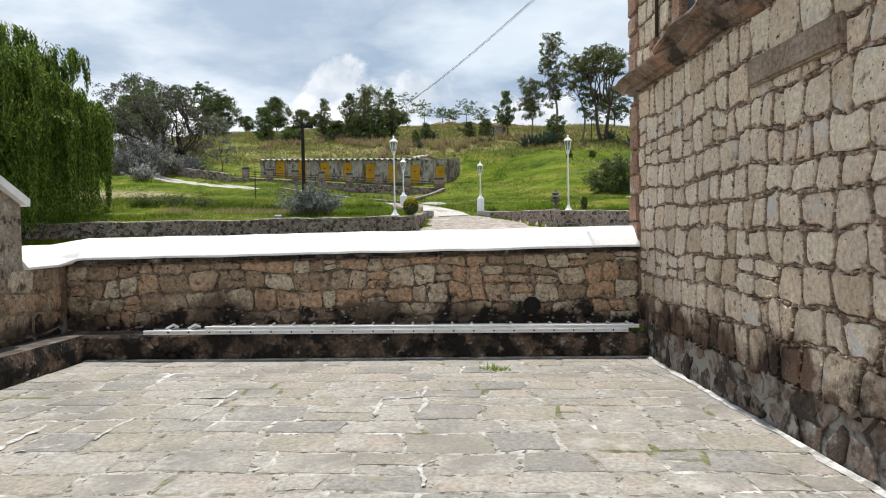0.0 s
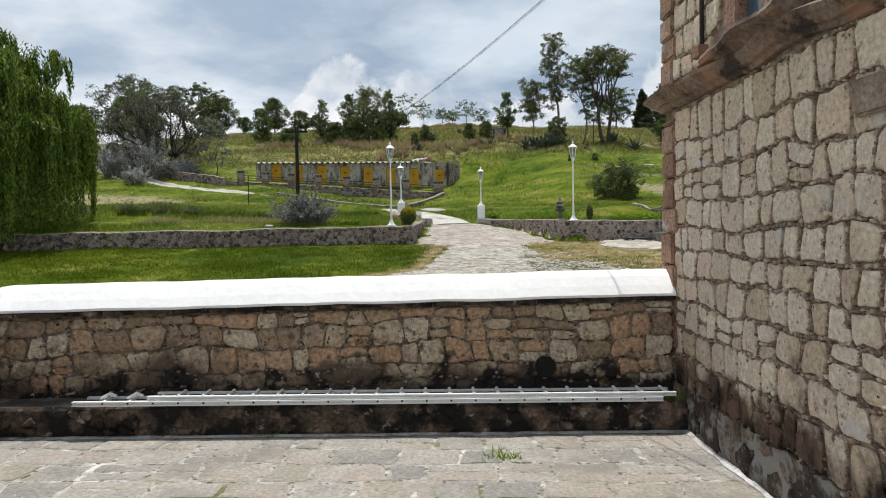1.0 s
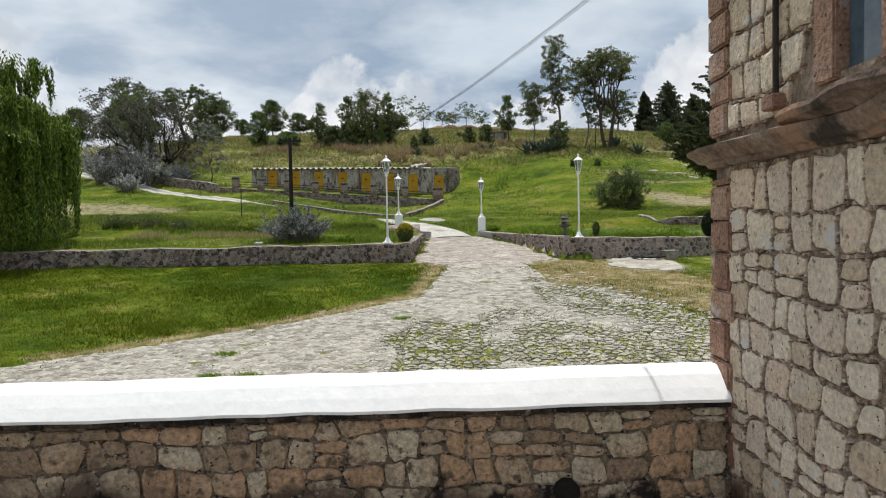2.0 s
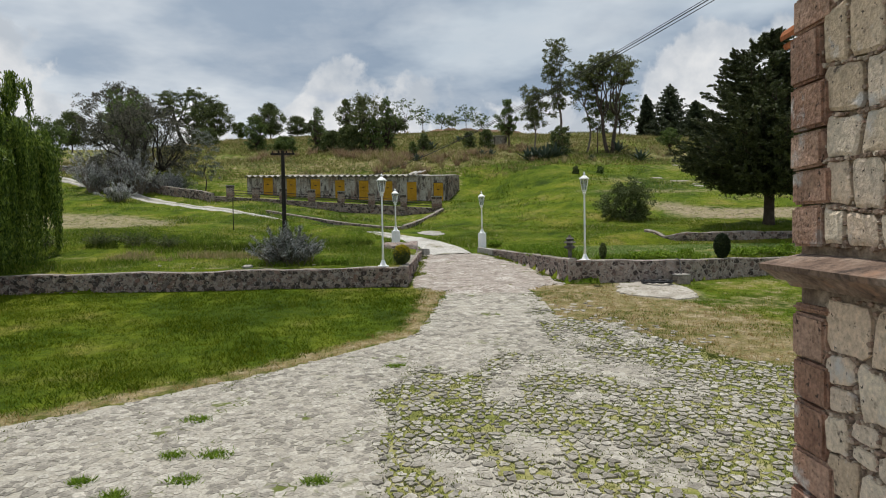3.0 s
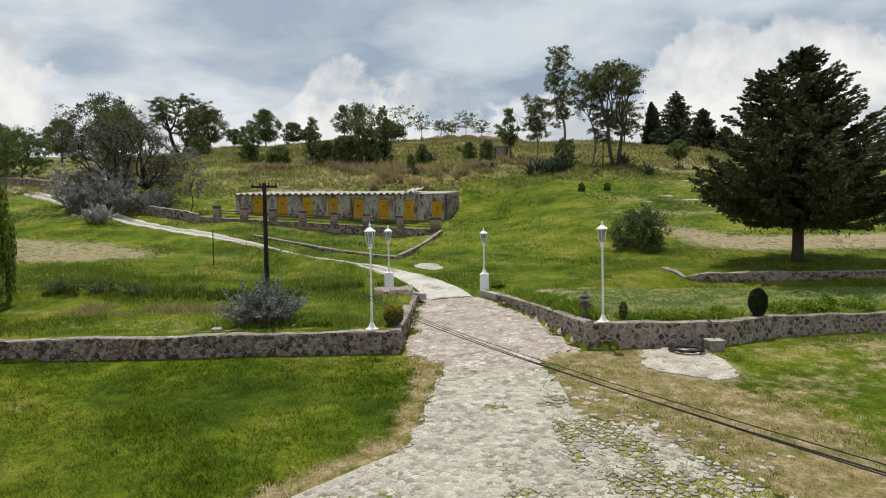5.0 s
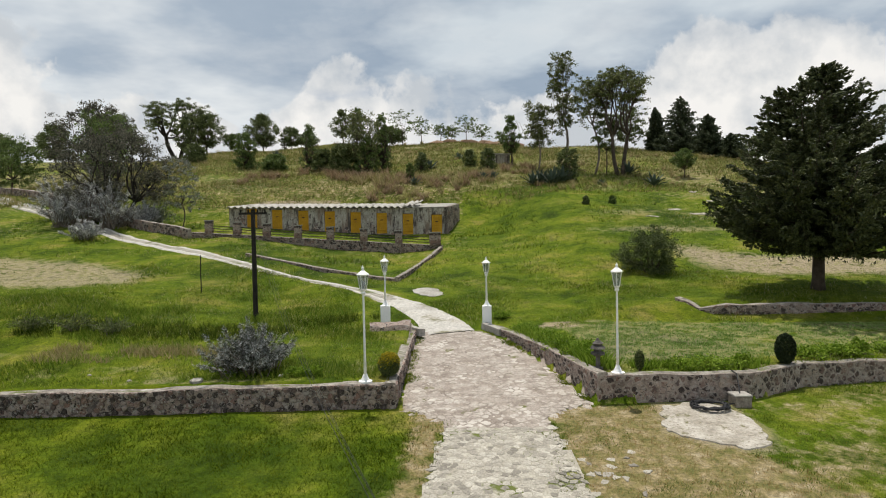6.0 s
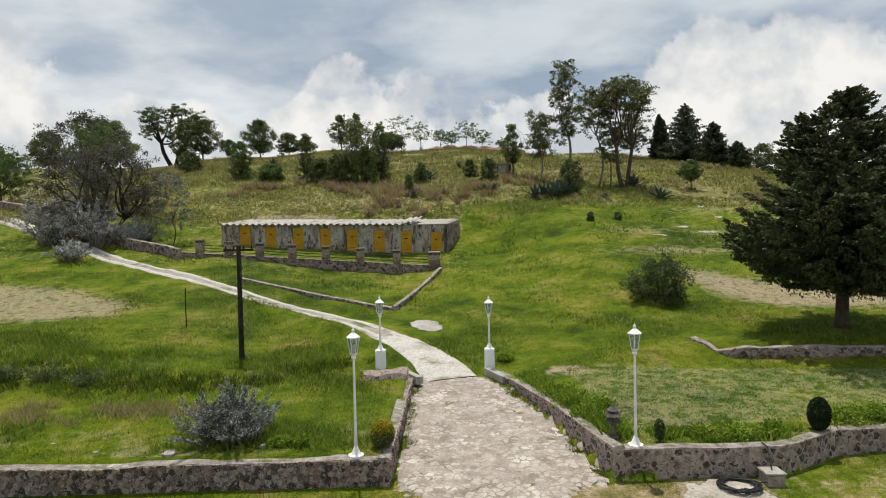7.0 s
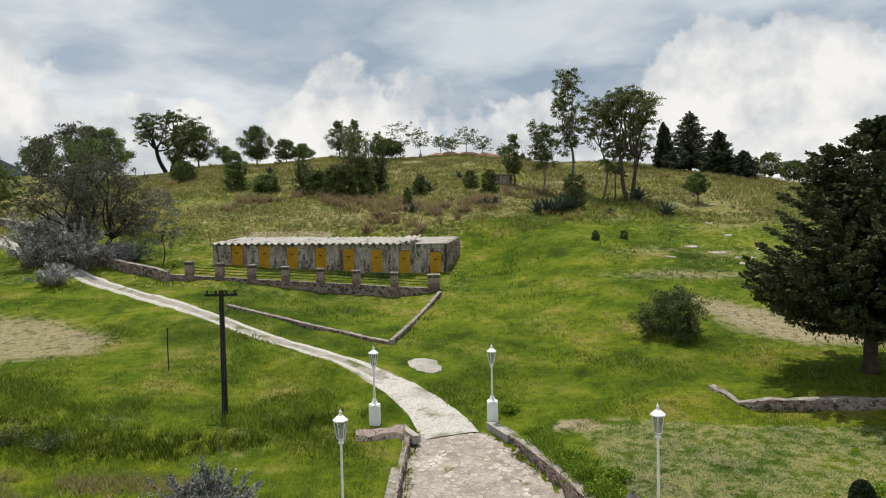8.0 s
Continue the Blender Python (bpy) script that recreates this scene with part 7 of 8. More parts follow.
# garden beside the road
egg_bush("clipped_bush", 13.75, 35.5, 1.28, 0.74, "clipped dark green egg-shaped bush behind the wall", leaf_material("boxwood_leaf", ((0.012, 0.022, 0.01), (0.025, 0.04, 0.016), (0.04, 0.06, 0.02)), through_light=0.1), 131, 2.45)
egg_bush("golden_bush", -1.72, 34.6, 0.95, 0.80, "small round golden-tipped bush at the wall corner", LEAF_OAK, 132, 2.5, 3600, 0.08, LEAF_GOLD)
egg_bush("dark_sapling", 7.72, 34.5, 0.8, 0.34, "small dark upright shrub beside the lamp post", LEAF_OAK, 133, 2.6, 1400, 0.07)
for i, (x, y, h, w) in enumerate(((6.0, 37.2, 1.0, 1.3), (5.6, 38.6, 1.0, 1.5), (5.3, 40.2, 0.9, 1.5), (6.5, 36.2, 0.8, 1.0), (6.6, 38.5, 0.7, 1.2), (4.5, 43.4, 0.6, 1.0), (9.6, 35.0, 0.6, 1.3), (10.6, 35.0, 0.65, 1.4), (11.7, 35.2, 0.6, 1.0), (12.0, 35.3, 1.1, 0.6), (15.2, 36.6, 0.55, 1.5), (17.0, 36.8, 0.6, 1.6), (19.0, 37.0, 0.55, 1.6), (17.6, 36.9, 1.2, 0.6), (16.1, 36.8, 0.6, 1.4), (-4.6, 34.9, 0.7, 0.5), (-5.3, 35.0, 0.5, 0.8), (3.6, 46.2, 0.7, 0.9))):
    shrub("weed_clump", x, y, h * 0.5, w * 1.3, "leafy green weeds behind the low wall", LEAF_WEED, 140 + i, "weeds behind the wall", 0.13, 40, 44, z=land(x, y), aspect=0.5, category="weeds")


def stone_lantern():
    t = thing("stone_lantern", (6.25, 34.9, 2.62), "small grey stone pagoda lantern behind the wall", "stone lantern")
    for nm, prof, n in (("foot", ((0.20, -0.1), (0.20, 0.06), (0.12, 0.10)), 12), ("stem", ((0.09, 0.08), (0.085, 0.45), (0.11, 0.5)), 10), ("basin", ((0.12, 0.5), (0.27, 0.58), (0.27, 0.64), (0.14, 0.68)), 14), ("lantern_body", ((0.14, 0.66), (0.15, 0.82)), 8), ("lower_roof", ((0.30, 0.80), (0.25, 0.88), (0.12, 0.92)), 8), ("upper_roof", ((0.11, 0.90), (0.22, 0.99), (0.08, 1.10), (0.03, 1.2)), 8)):
        v, f = lathe(prof, n)
        part(nm, mesh_from(nm, v, f, MAT_LANTERN), None, t)


stone_lantern()
for i in range(9):
    agave(*((12.2, 92.8), (13.4, 93.2), (15.0, 93.0), (16.2, 93.5), (27.2, 90.8), (26.4, 98.9), (-1.5, 111.5), (-3.0, 111), (14.4, 92.0))[i], (2.0, 2.2, 2.4, 2.4, 2.0, 2.3, 2.0, 1.8, 2.1)[i], 200 + i)
for i in range(6): agave(*((-3.2, 95.5), (7.6, 99.0), (6.2, 98.6), (20.6, 91.0), (-33, 140), (3.5, 121))[i], (1.3, 1.2, 1.3, 1.0, 2.0, 1.4)[i], 220 + i)


def blades(name, spots, height, width, per, material, label, cat, seed, spread=0.12, bend=(0.2, 1.1)):
    """Grass: bent blades of three corners at each spot (x, y, z, scale)."""
    rng = np.random.default_rng(seed)
    s = np.repeat(np.asarray(spots), per, axis=0)
    n = len(s)
    a = rng.uniform(0, 2 * math.pi, n)
    base = s[:, :3].copy()
    base[:, 0] += rng.normal(0, 1, n) * spread * s[:, 3]
    base[:, 1] += rng.normal(0, 1, n) * spread * s[:, 3]
    h = height * s[:, 3] * rng.uniform(0.5, 1.25, n)
    lean = h * rng.uniform(*bend, n)
    w = width * s[:, 3] * rng.uniform(0.7, 1.3, n)
    b = rng.uniform(0, 2 * math.pi, n)
    v = np.empty((n, 3, 3))
    v[:, 0] = base + np.stack((np.cos(a) * w, np.sin(a) * w, -0.04 + 0 * w), 1)
    v[:, 1] = base - np.stack((np.cos(a) * w, np.sin(a) * w, 0.04 + 0 * w), 1)
    v[:, 2] = base + np.stack((np.cos(b) * lean, np.sin(b) * lean, h), 1)
    tagged(new(name, mesh_from(name, v.reshape(-1, 3), np.arange(n * 3).reshape(-1, 3), material)), label, cat, kind="stuff")


def scatter(n, x0, x1, y0, y1, ok, seed, scale=(0.7, 1.2)):
    rng = random.Random(seed)
    out = []
    for _ in range(n):
        x, y = rng.uniform(x0, x1), rng.uniform(y0, y1)
        k = ok(x, y)
        if k: out.append((x, y, land(x, y), rng.uniform(*scale) * (k if isinstance(k, float) else 1.0)))
    return out


off_road = lambda x, y: not inside(x, y, COBBLES)
lawn = scatter(16000, -24, 0.5, 14, 33.5, lambda x, y: off_road(x, y) and edge_distance(x, y, DRY) < 0.1 and 0.75 + 0.5 * noise.noise((x * 0.3, y * 0.3, 4)), 301)
blades("lawn_grass", lawn, 0.12, 0.015, 12, GRASS_YARD, "lush green uncut lawn grass", "grass", 1, 0.17, (0.5, 1.7))
lawn_r = scatter(6000, 8, 34, 14, 36.6, lambda x, y: off_road(x, y) and y < step_y(x) - 0.3 and edge_distance(x, y, DRY_RIGHT) < 0.1 and edge_distance(x, y, SLAB) < 0 and 0.5, 302)
blades("lawn_grass", lawn_r, 0.14, 0.022, 9, leaf_material("short_lawn_blade", ((0.095, 0.14, 0.008), (0.16, 0.205, 0.016), (0.29, 0.275, 0.06)), through_light=0.45, patch=0.35, gloss=0.06), "short bright green lawn grass", "grass", 2, 0.18)
dry = scatter(7000, -12, 12, 14, 33.6, lambda x, y: off_road(x, y) and max(edge_distance(x, y, DRY), edge_distance(x, y, DRY_RIGHT)) > -0.15 and edge_distance(x, y, SLAB) < 0 and 0.6, 303)
blades("mixed_grass", scatter(6500, 2.6, 12.5, 11, 33.6, lambda x, y: y < step_y(x) - 0.3 and edge_distance(x, y, SLAB) < 0 and (edge_distance(x, y, DRY_RIGHT) > -0.3 or x > 3.4 + 0.05 * (y - 12)) and noise.noise((x * 0.5, y * 0.5, 2)) > -0.12 - 0.03 * (22 - y) and 0.6, 309), 0.14, 0.016, 7, GRASS_LAWN, "green grass among the dry grass", "grass", 9, 0.14)
blades("dry_grass", dry, 0.17, 0.014, 7, GRASS_DRY, "dry straw-coloured grass along the cobbles", "dry grass", 3, 0.12)
def meadow_ok(x, y):
    if -1.9 < x < 6.4 and y < 45.2: return False
    if road_distance(x, y) < 1.25: return False
    if edge_distance(x, y, CROP) > -0.1: return False
    for p in (DIRT_LEFT, DIRT_RIGHT):
        e = edge_distance(x, y, p)
        if e > -1.2 and noise.noise((x * 1.3, y * 1.3, 22)) * 1.6 < e + 0.1: return 0.45 if noise.noise((x * 2.1, y * 2.1, 23)) > 0.1 else False
    if -24 < x < 3 and 78 < y < 86: return False
    return 0.6 + 0.7 * max(-0.6, noise.noise((x * 0.2, y * 0.2, 8)))
blades("meadow_grass", scatter(19000, -34, 32, 34.3, 60, meadow_ok, 304), 0.20, 0.020, 7, GRASS_LAWN, "green meadow grass and herbs", "grass", 4, 0.26, (0.4, 1.5))
blades("meadow_herbs", scatter(26000, -30, 24, 34.3, 52, meadow_ok, 321, (0.5, 1.2)), 0.12, 0.022, 8, GRASS_HERB, "short lush herbs and clover in the meadow", "herbs", 21, 0.22, (0.8, 2.2))
blades("meadow_grass", scatter(9000, -45, 45, 60, 92, meadow_ok, 305), 0.32, 0.035, 5, GRASS_LAWN, "green grass on the slope", "grass", 5, 0.4)
blades("rough_herbs", scatter(9000, -32, 1, 34.5, 50, lambda x, y: meadow_ok(x, y) and noise.noise((x * 0.22, y * 0.30, 12)) > 0.08 and 0.85, 310), 0.30, 0.024, 9, leaf_material("herb_leaf", ((0.065, 0.120, 0.012), (0.135, 0.215, 0.020), (0.24, 0.28, 0.05)), patch=0.4, gloss=0.08), "rough dark green herbs in the meadow", "herbs", 10, 0.22)
blades("meadow_straw", scatter(9000, -32, 30, 34.5, 74, meadow_ok, 323, (0.5, 1.3)), 0.26, 0.016, 4, leaf_material("straw_stalk", ((0.26, 0.27, 0.10), (0.40, 0.38, 0.19), (0.50, 0.46, 0.27)), through_light=0.4, gloss=0.06), "pale seeding stalks among the meadow grass", "grass", 23, 0.22, (0.3, 1.2))
blades("crop", scatter(13000, 6.3, 45, 35, 45, lambda x, y: edge_distance(x, y, CROP) > 0.15 and noise.noise((x * 0.5, y * 1.1, 6)) > -0.35 and 1.0, 306), 0.07, 0.035, 5, leaf_material("crop_leaf", ((0.145, 0.245, 0.055), (0.235, 0.355, 0.092), (0.330, 0.425, 0.155)), gloss=0.08), "young green crop rows on pale soil", "crop", 6, 0.10)
blades("weed_bed", scatter(1500, 3.6, 7.2, 35.0, 42.5, lambda x, y: 0.62 < (x - (5.95 - (y - 33.72) * 0.28)) < 1.5 + 0.8 * noise.noise((x * 0.7, y * 0.7, 3)) and 1.0, 311), 0.42, 0.05, 10, LEAF_WEED, "lush bright green weeds along the road wall", "weeds", 11, 0.14, (0.3, 0.9))
blades("weed_bed", scatter(420, 7.6, 13.0, 34.6, 35.6, lambda x, y: noise.noise((x * 0.9, y, 3)) > -0.1 and 0.7, 312), 0.38, 0.045, 9, LEAF_WEED, "green weeds along the garden wall", "weeds", 12, 0.12, (0.3, 0.9))
def ditch_ok(x, y):
    """The shallow ditch across the meadow, where the grass stands longer."""
    mid = 41.7 + 0.62 * max(0.0, x + 9.0)
    return abs(y - mid) < 1.1 + 1.3 * noise.noise((x * 0.3, y * 0.5, 70)) and noise.noise((x * 0.7, y * 0.9, 71)) > -0.15 and meadow_ok(x, y) and 0.7
blades("ditch_grass", scatter(2600, -20, -3, 39.5, 47.5, ditch_ok, 324, (0.6, 1.4)), 0.42, 0.022, 12, leaf_material("ditch_blade", ((0.028, 0.052, 0.006), (0.060, 0.098, 0.010), (0.13, 0.155, 0.025)), through_light=0.25, patch=0.5, gloss=0.06), "long dark green grass in the meadow ditch", "grass", 24, 0.16, (0.2, 0.9))
blades("red_herbs", scatter(380, -17, -7.5, 37.0, 38.9, lambda x, y: noise.noise((x * 0.4, y * 0.9, 8)) > -0.05 and 1.0, 313), 0.34, 0.022, 9, GRASS_TUSSOCK, "reddish-brown dry herbs in the meadow", "herbs", 13, 0.2)
blades("edge_weeds", scatter(11000, -1.4, 6.0, 33.9, 44.4, lambda x, y: min(abs(x - road_wall_left(y) - 0.22), abs(road_wall_right(y) - 0.22 - x)) < 0.10 + 0.55 * max(0.0, noise.noise((x * 0.8, y * 0.8, 60))) and road_wall_left(y) < x - 0.05 and x + 0.05 < road_wall_right(y) and noise.noise((x * 0.5, y * 0.55, 61)) > -0.05 and 0.9, 319), 0.13, 0.026, 6, GRASS_LAWN, "green and straw weeds along the foot of the road walls", "weeds", 19, 0.06, (0.5, 1.6))
blades("edge_weeds", scatter(5000, -2.0, 6.5, 26, 44, lambda x, y: edge_distance(x, y, COBBLES) > 0.1 and noise.noise((x * 0.9, y * 0.5, 62)) > 0.30 and 0.7, 320), 0.05, 0.02, 5, GRASS_DRY, "short dry weeds in the road", "weeds", 20, 0.08, (0.6, 2.0))
for sx, sy, sw in ((-8.9, 34.35, 0.24), (-11.6, 34.7, 0.09), (-5.9, 35.0, 0.12), (4.1, 42.6, 0.15), (-13.5, 35.4, 0.08), (-8.8, 36.3, 0.08)):
    v, f = lathe(((sw, -0.1), (sw * 1.05, sw * 0.35), (sw * 0.6, sw * 0.6), (sw * 0.1, sw * 0.65)), 7)
    srng = random.Random(int(sx * 10))
    st = tagged(new("field_stone", mesh_from("field_stone", [(a * srng.uniform(0.8, 1.3), b * srng.uniform(0.6, 1.1), c * srng.uniform(0.8, 1.1)) for a, b, c in v], f, MAT_CONCRETE)), "pale loose stone lying in the grass", "stone", "loose stones in the meadow")
    st.location = (sx, sy, land(sx, sy))


def tussock_ok(x, y):
    if -24 < x < 4 and y < 88: return False
    bank = math.exp(-((x + 8) / 17) ** 2 - ((y - 97) / 9) ** 2)
    if noise.noise((x * 0.08, y * 0.08, 6)) + 0.75 * bank + 0.004 * (y - 120) < 0.12: return False
    return 0.50 + 0.35 * bank + 0.3 * noise.noise((x * 0.3, y * 0.3, 2))
blades("tussock_grass", scatter(2700, -60, 60, 86, 168, tussock_ok, 307, (0.5, 1.9)), 0.80, 0.045, 60, GRASS_TUSSOCK, "straw-coloured dry tussocks on the hillside", "tussock grass", 7, 0.13, (0.3, 1.1))
blades("tussock_grass", scatter(520, -36, 16, 87, 112, lambda x, y: tussock_ok(x, y) and noise.noise((x * 0.2, y * 0.3, 50)) > -0.1 and 0.9, 317, (0.6, 1.9)), 0.72, 0.05, 60, GRASS_RUSSET, "russet tussocks on the bank above the stables", "tussock grass", 17, 0.15, (0.3, 1.1))
blades("slope_grass", scatter(21000, -60, 60, 86, 165, lambda x, y: not (-24 < x < 4 and y < 88) and noise.noise((x * 0.1, y * 0.1, 40)) > -0.45 and 1.0, 318, (0.6, 1.5)), 0.36, 0.045, 8, GRASS_SLOPE, "olive green grass on the upper slope", "grass", 18, 0.5, (0.4, 1.4))
joints = scatter(64000, -10, 11, 10, 33, lambda x, y: inside(x, y, COBBLES) and mossy(x, y) > random.Random(int(x * 977 + y * 13)).uniform(0.15, 0.75) and 1.0, 308)
joints = [(x, y, z + 0.03, k) for x, y, z, k in joints]
blades("joint_grass", joints, 0.040, 0.020, 9, leaf_material("joint_blade", ((0.090, 0.118, 0.024), (0.138, 0.172, 0.038), (0.23, 0.235, 0.085)), through_light=0.5, gloss=0.06), "short grass growing between cobbles", "grass", 8, 0.06, (0.6, 2.2))


# ---- ladder and small things on the terrace ----
def ladder(z_bottom):
    t = thing("extension_ladder", (0, 0, 0), "long aluminium extension ladder lying on the bench", "ladder")
    yl = lambda x: bench_y(x) - 0.015
    zb = lambda x: floor_z(x, 8.8) + 0.36
    for sec, (xa, xb, dz, dy) in enumerate(((-4.12, 2.58, 0.0, 0.0), (-3.30, 2.74, 0.056, 0.05))):
        name = ("lower_section", "upper_section")[sec]
        for k, y in enumerate((0.0, 0.29 - dy * 0.8)):
            s = Soup()
            w, h = 0.026, (0.052, 0.046)[sec] * (1.0 if k == 0 else 0.5)
            pts = []
            for x in (xa, xb):
                y0, z0 = yl(x) + y + dy * 0.5, zb(x) + dz + 0.003
                pts.append([(x, y0, z0), (x, y0 + w, z0), (x, y0 + w, z0 + h), (x, y0, z0 + h)])
            v = pts[0] + pts[1]
            s.add(v, [(0, 1, 2, 3), (7, 6, 5, 4), (0, 4, 5, 1), (1, 5, 6, 2), (2, 6, 7, 3), (3, 7, 4, 0)])
            flanges = []
            for zo in (0.0, h - 0.010):
                fl = []
                for x in (xa, xb):
                    y0, z0 = yl(x) + y + dy * 0.5, zb(x) + dz + 0.003 + zo
                    a, b = (y0 - 0.022, y0 + 0.002) if k == 0 else (y0 + w - 0.002, y0 + w + 0.022)
                    fl += [(x, a, z0), (x, b, z0), (x, b, z0 + 0.010), (x, a, z0 + 0.010)]
                flanges.append(fl)
            rail = part("rail", s.mesh("rail", MAT_ALU), None, t)
            for fl in flanges:
                fo = new("flange", mesh_from("flange", fl, [(0, 1, 2, 3), (7, 6, 5, 4), (0, 4, 5, 1), (1, 5, 6, 2), (2, 6, 7, 3), (3, 7, 4, 0)], MAT_ALU))
                fo.parent = rail
            if k == 0 and sec == 0:
                for i in range(int((xb - xa) / 0.280)):
                    x = xa + 0.33 + i * 0.280
                    if x > xb - 0.1: break
                    # solid black disc painted for the shade in the hollow rung end
                    hole = new("rung_end", Soup().tube([(x, yl(x) + dy * 0.5 - 0.004, zb(x) + dz + 0.029), (x, yl(x) + dy * 0.5 + 0.006, zb(x) + dz + 0.029)], [0.012, 0.012], 8).mesh("rung_end", MAT_DARK))
                    hole.parent = rail
        for i in range(40):
            x = xa + 0.33 + i * 0.280
            if x > xb - 0.1: break
            part("rung", Soup().tube([(x, yl(x) + 0.02, zb(x) + dz + 0.04), (x, yl(x) + 0.275, zb(x) + dz + 0.045)], [0.021, 0.021], 6).mesh("rung", MAT_ALU), None, t)
    for x in (-3.55, -3.85):
        part("rung_lock", Soup().tube([(x, yl(x) + 0.08, zb(x) + 0.07), (x + 0.1, yl(x) + 0.10, zb(x) + 0.12), (x + 0.16, yl(x) + 0.12, zb(x) + 0.08)], [0.02, 0.022, 0.02], 6).mesh("rung_lock", MAT_ALU), None, t, "metal rung lock")


ladder(0.25)


def hose_coil():
    x, y = 9.75, 33.05
    z = land(x, y) + 0.10
    pts = []
    rng = random.Random(3)
    for i in range(260):
        a = i * 0.19
        r = 0.58 + 0.10 * math.sin(i * 0.9) + rng.uniform(-0.02, 0.02)
        pts.append((x + r * math.cos(a), y + r * 0.9 * math.sin(a), z + 0.07 * (i / 260) + 0.02 * math.sin(i * 1.7)))
    tail = [(10.35, 33.1, z + 0.05), (10.7, 33.2, z + 0.02), (11.0, 33.45, z + 0.3), (11.05, 33.8, z + 0.95), (11.0, 34.1, z + 1.0)]
    tagged(new("hose_coil", Soup().tube(pts + tail, [0.025] * (len(pts) + len(tail)), 6).mesh("hose_coil", MAT_RUBBER, True)), "black hose coiled on the pale slab by the wall", "hose")


hose_coil()
vb = thing("valve_box", (11.0, 33.45, 1.5), "small pale concrete valve box against the stone wall", "valve box")
part("box_body", box_bm(-0.30, 0.30, -0.30, 0.3, -0.1, 0.40, 0.03), MAT_RUBBLE_MORTAR, vb)
part("box_lid", box_bm(-0.33, 0.33, -0.33, 0.33, 0.40, 0.46, 0.02), MAT_CONCRETE, vb, "flat pale lid")
# solid black plug: the shade inside the drain hole is put into its colour
drain = tagged(new("drain_hole", Soup().tube([(1.27, parapet_y(1.27) - 0.07, 0.60), (1.27, parapet_y(1.27) + 0.05, 0.60)], [0.13, 0.12], 9).mesh("drain_hole", MAT_DARK)), "round black plug painted as the dark inside a drain hole in the parapet wall", "drain hole", kind="structure")
blk = tagged(new("kerb_block", mesh_from("kerb_block", *prism(((-0.42, -0.4), (0.42, -0.4), (0.40, 0.46), (0.10, 0.66), (-0.24, 0.50), (-0.36, 0.20)), -1.15, 0.9, lambda x: 0.14 * math.sin(x * 2.3), 6), MAT_RUBBLE)), "rough reddish stone kerb block beside the lamp", "stone block")
for q in blk.data.vertices: q.co += Vector((0.10, 0.08, 0.12)) * noise.noise((q.co.x * 2.1, q.co.y * 3, q.co.z * 3))
blk.matrix_world = pose(-2.2, 42.6, 2.80, 0, 0, 6)
kb = tagged(new("kerb_stone", mesh_from("kerb_stone", *prism(((-0.2, -0.2), (0.2, -0.2), (0.16, 0.16), (-0.18, 0.14)), -0.85, 0.85, lambda x: 0, 3), MAT_CONCRETE)), "pale concrete kerb stone at the end of the road wall", "kerb stone")
kb.matrix_world = pose(-1.15, 43.6, 2.88, 0, 0, 118)
kb2 = tagged(new("kerb_stone", kb.data), "pale concrete kerb stone at the end of the road wall", "kerb stone")
kb2.matrix_world = pose(2.95, 43.9, 2.82, 0, 4, -62)
mt_v, mt_f = [], []
for i in range(41):
    u = i / 40
    top = 175 * math.exp(-((u - 0.45) / 0.22) ** 2) + 60 + 14 * noise.noise((u * 9, 2, 0))
    mt_v += [(-1900 + 1500 * u, 1500, -30), (-1900 + 1500 * u, 1560, top), (-1900 + 1500 * u, 1700, -30)]
for i in range(40):
    mt_f += [(i * 3, i * 3 + 3, i * 3 + 4, i * 3 + 1), (i * 3 + 1, i * 3 + 4, i * 3 + 5, i * 3 + 2)]
# the blue haze of distance is put into the mountain's own colour
tagged(new("backdrop_mountain", mesh_from("backdrop_mountain", mt_v, mt_f, surface("forest_with_painted_haze", ((0.10, 0.14, 0.20), (0.13, 0.17, 0.23)), 0.01, 0.05, 1.0, bump=0))), "distant hazy blue mountain", "mountain", kind="structure")
wellhead = thing("water_tank", (9.8, 114.6, land(9.8, 114.6)), "small flat grey concrete tank on the slope", "water tank")
part("tank_body", box_bm(-1.7, 1.7, -1.2, 1.2, -0.5, 1.3, 0.05), MAT_SHED, wellhead)
part("tank_lid", box_bm(-1.9, 1.9, -1.4, 1.4, 1.3, 1.5, 0.04), MAT_CONCRETE, wellhead)
rng_rock = random.Random(12)
for i in range(14):
    x, y = rng_rock.uniform(-4, 18), rng_rock.uniform(160, 168)
    rk = Soup()
    v, f = lathe(((1.2, -0.4), (1.3, 0.3), (0.9, 0.7), (0.3, 0.85)), 8)
    v = [(a * rng_rock.uniform(0.8, 1.3) * 1.4, b * rng_rock.uniform(0.8, 1.2), c * rng_rock.uniform(0.7, 1.1)) for a, b, c in v]
    rk.add(v, f)
    ob = tagged(new("rock", rk.mesh("rock", surface("ochre_rock", ((0.20, 0.115, 0.07), (0.33, 0.22, 0.15)), 0.6, 5, 0.95, bump=0.8, bump_scale=4) if i == 0 else ROCK)), "brown earthy rock on the ridge", "rock", "rocks on the ridge")
    if i == 0: ROCK = ob.data.materials[0]
    ob.location = (x, y, land(x, y))
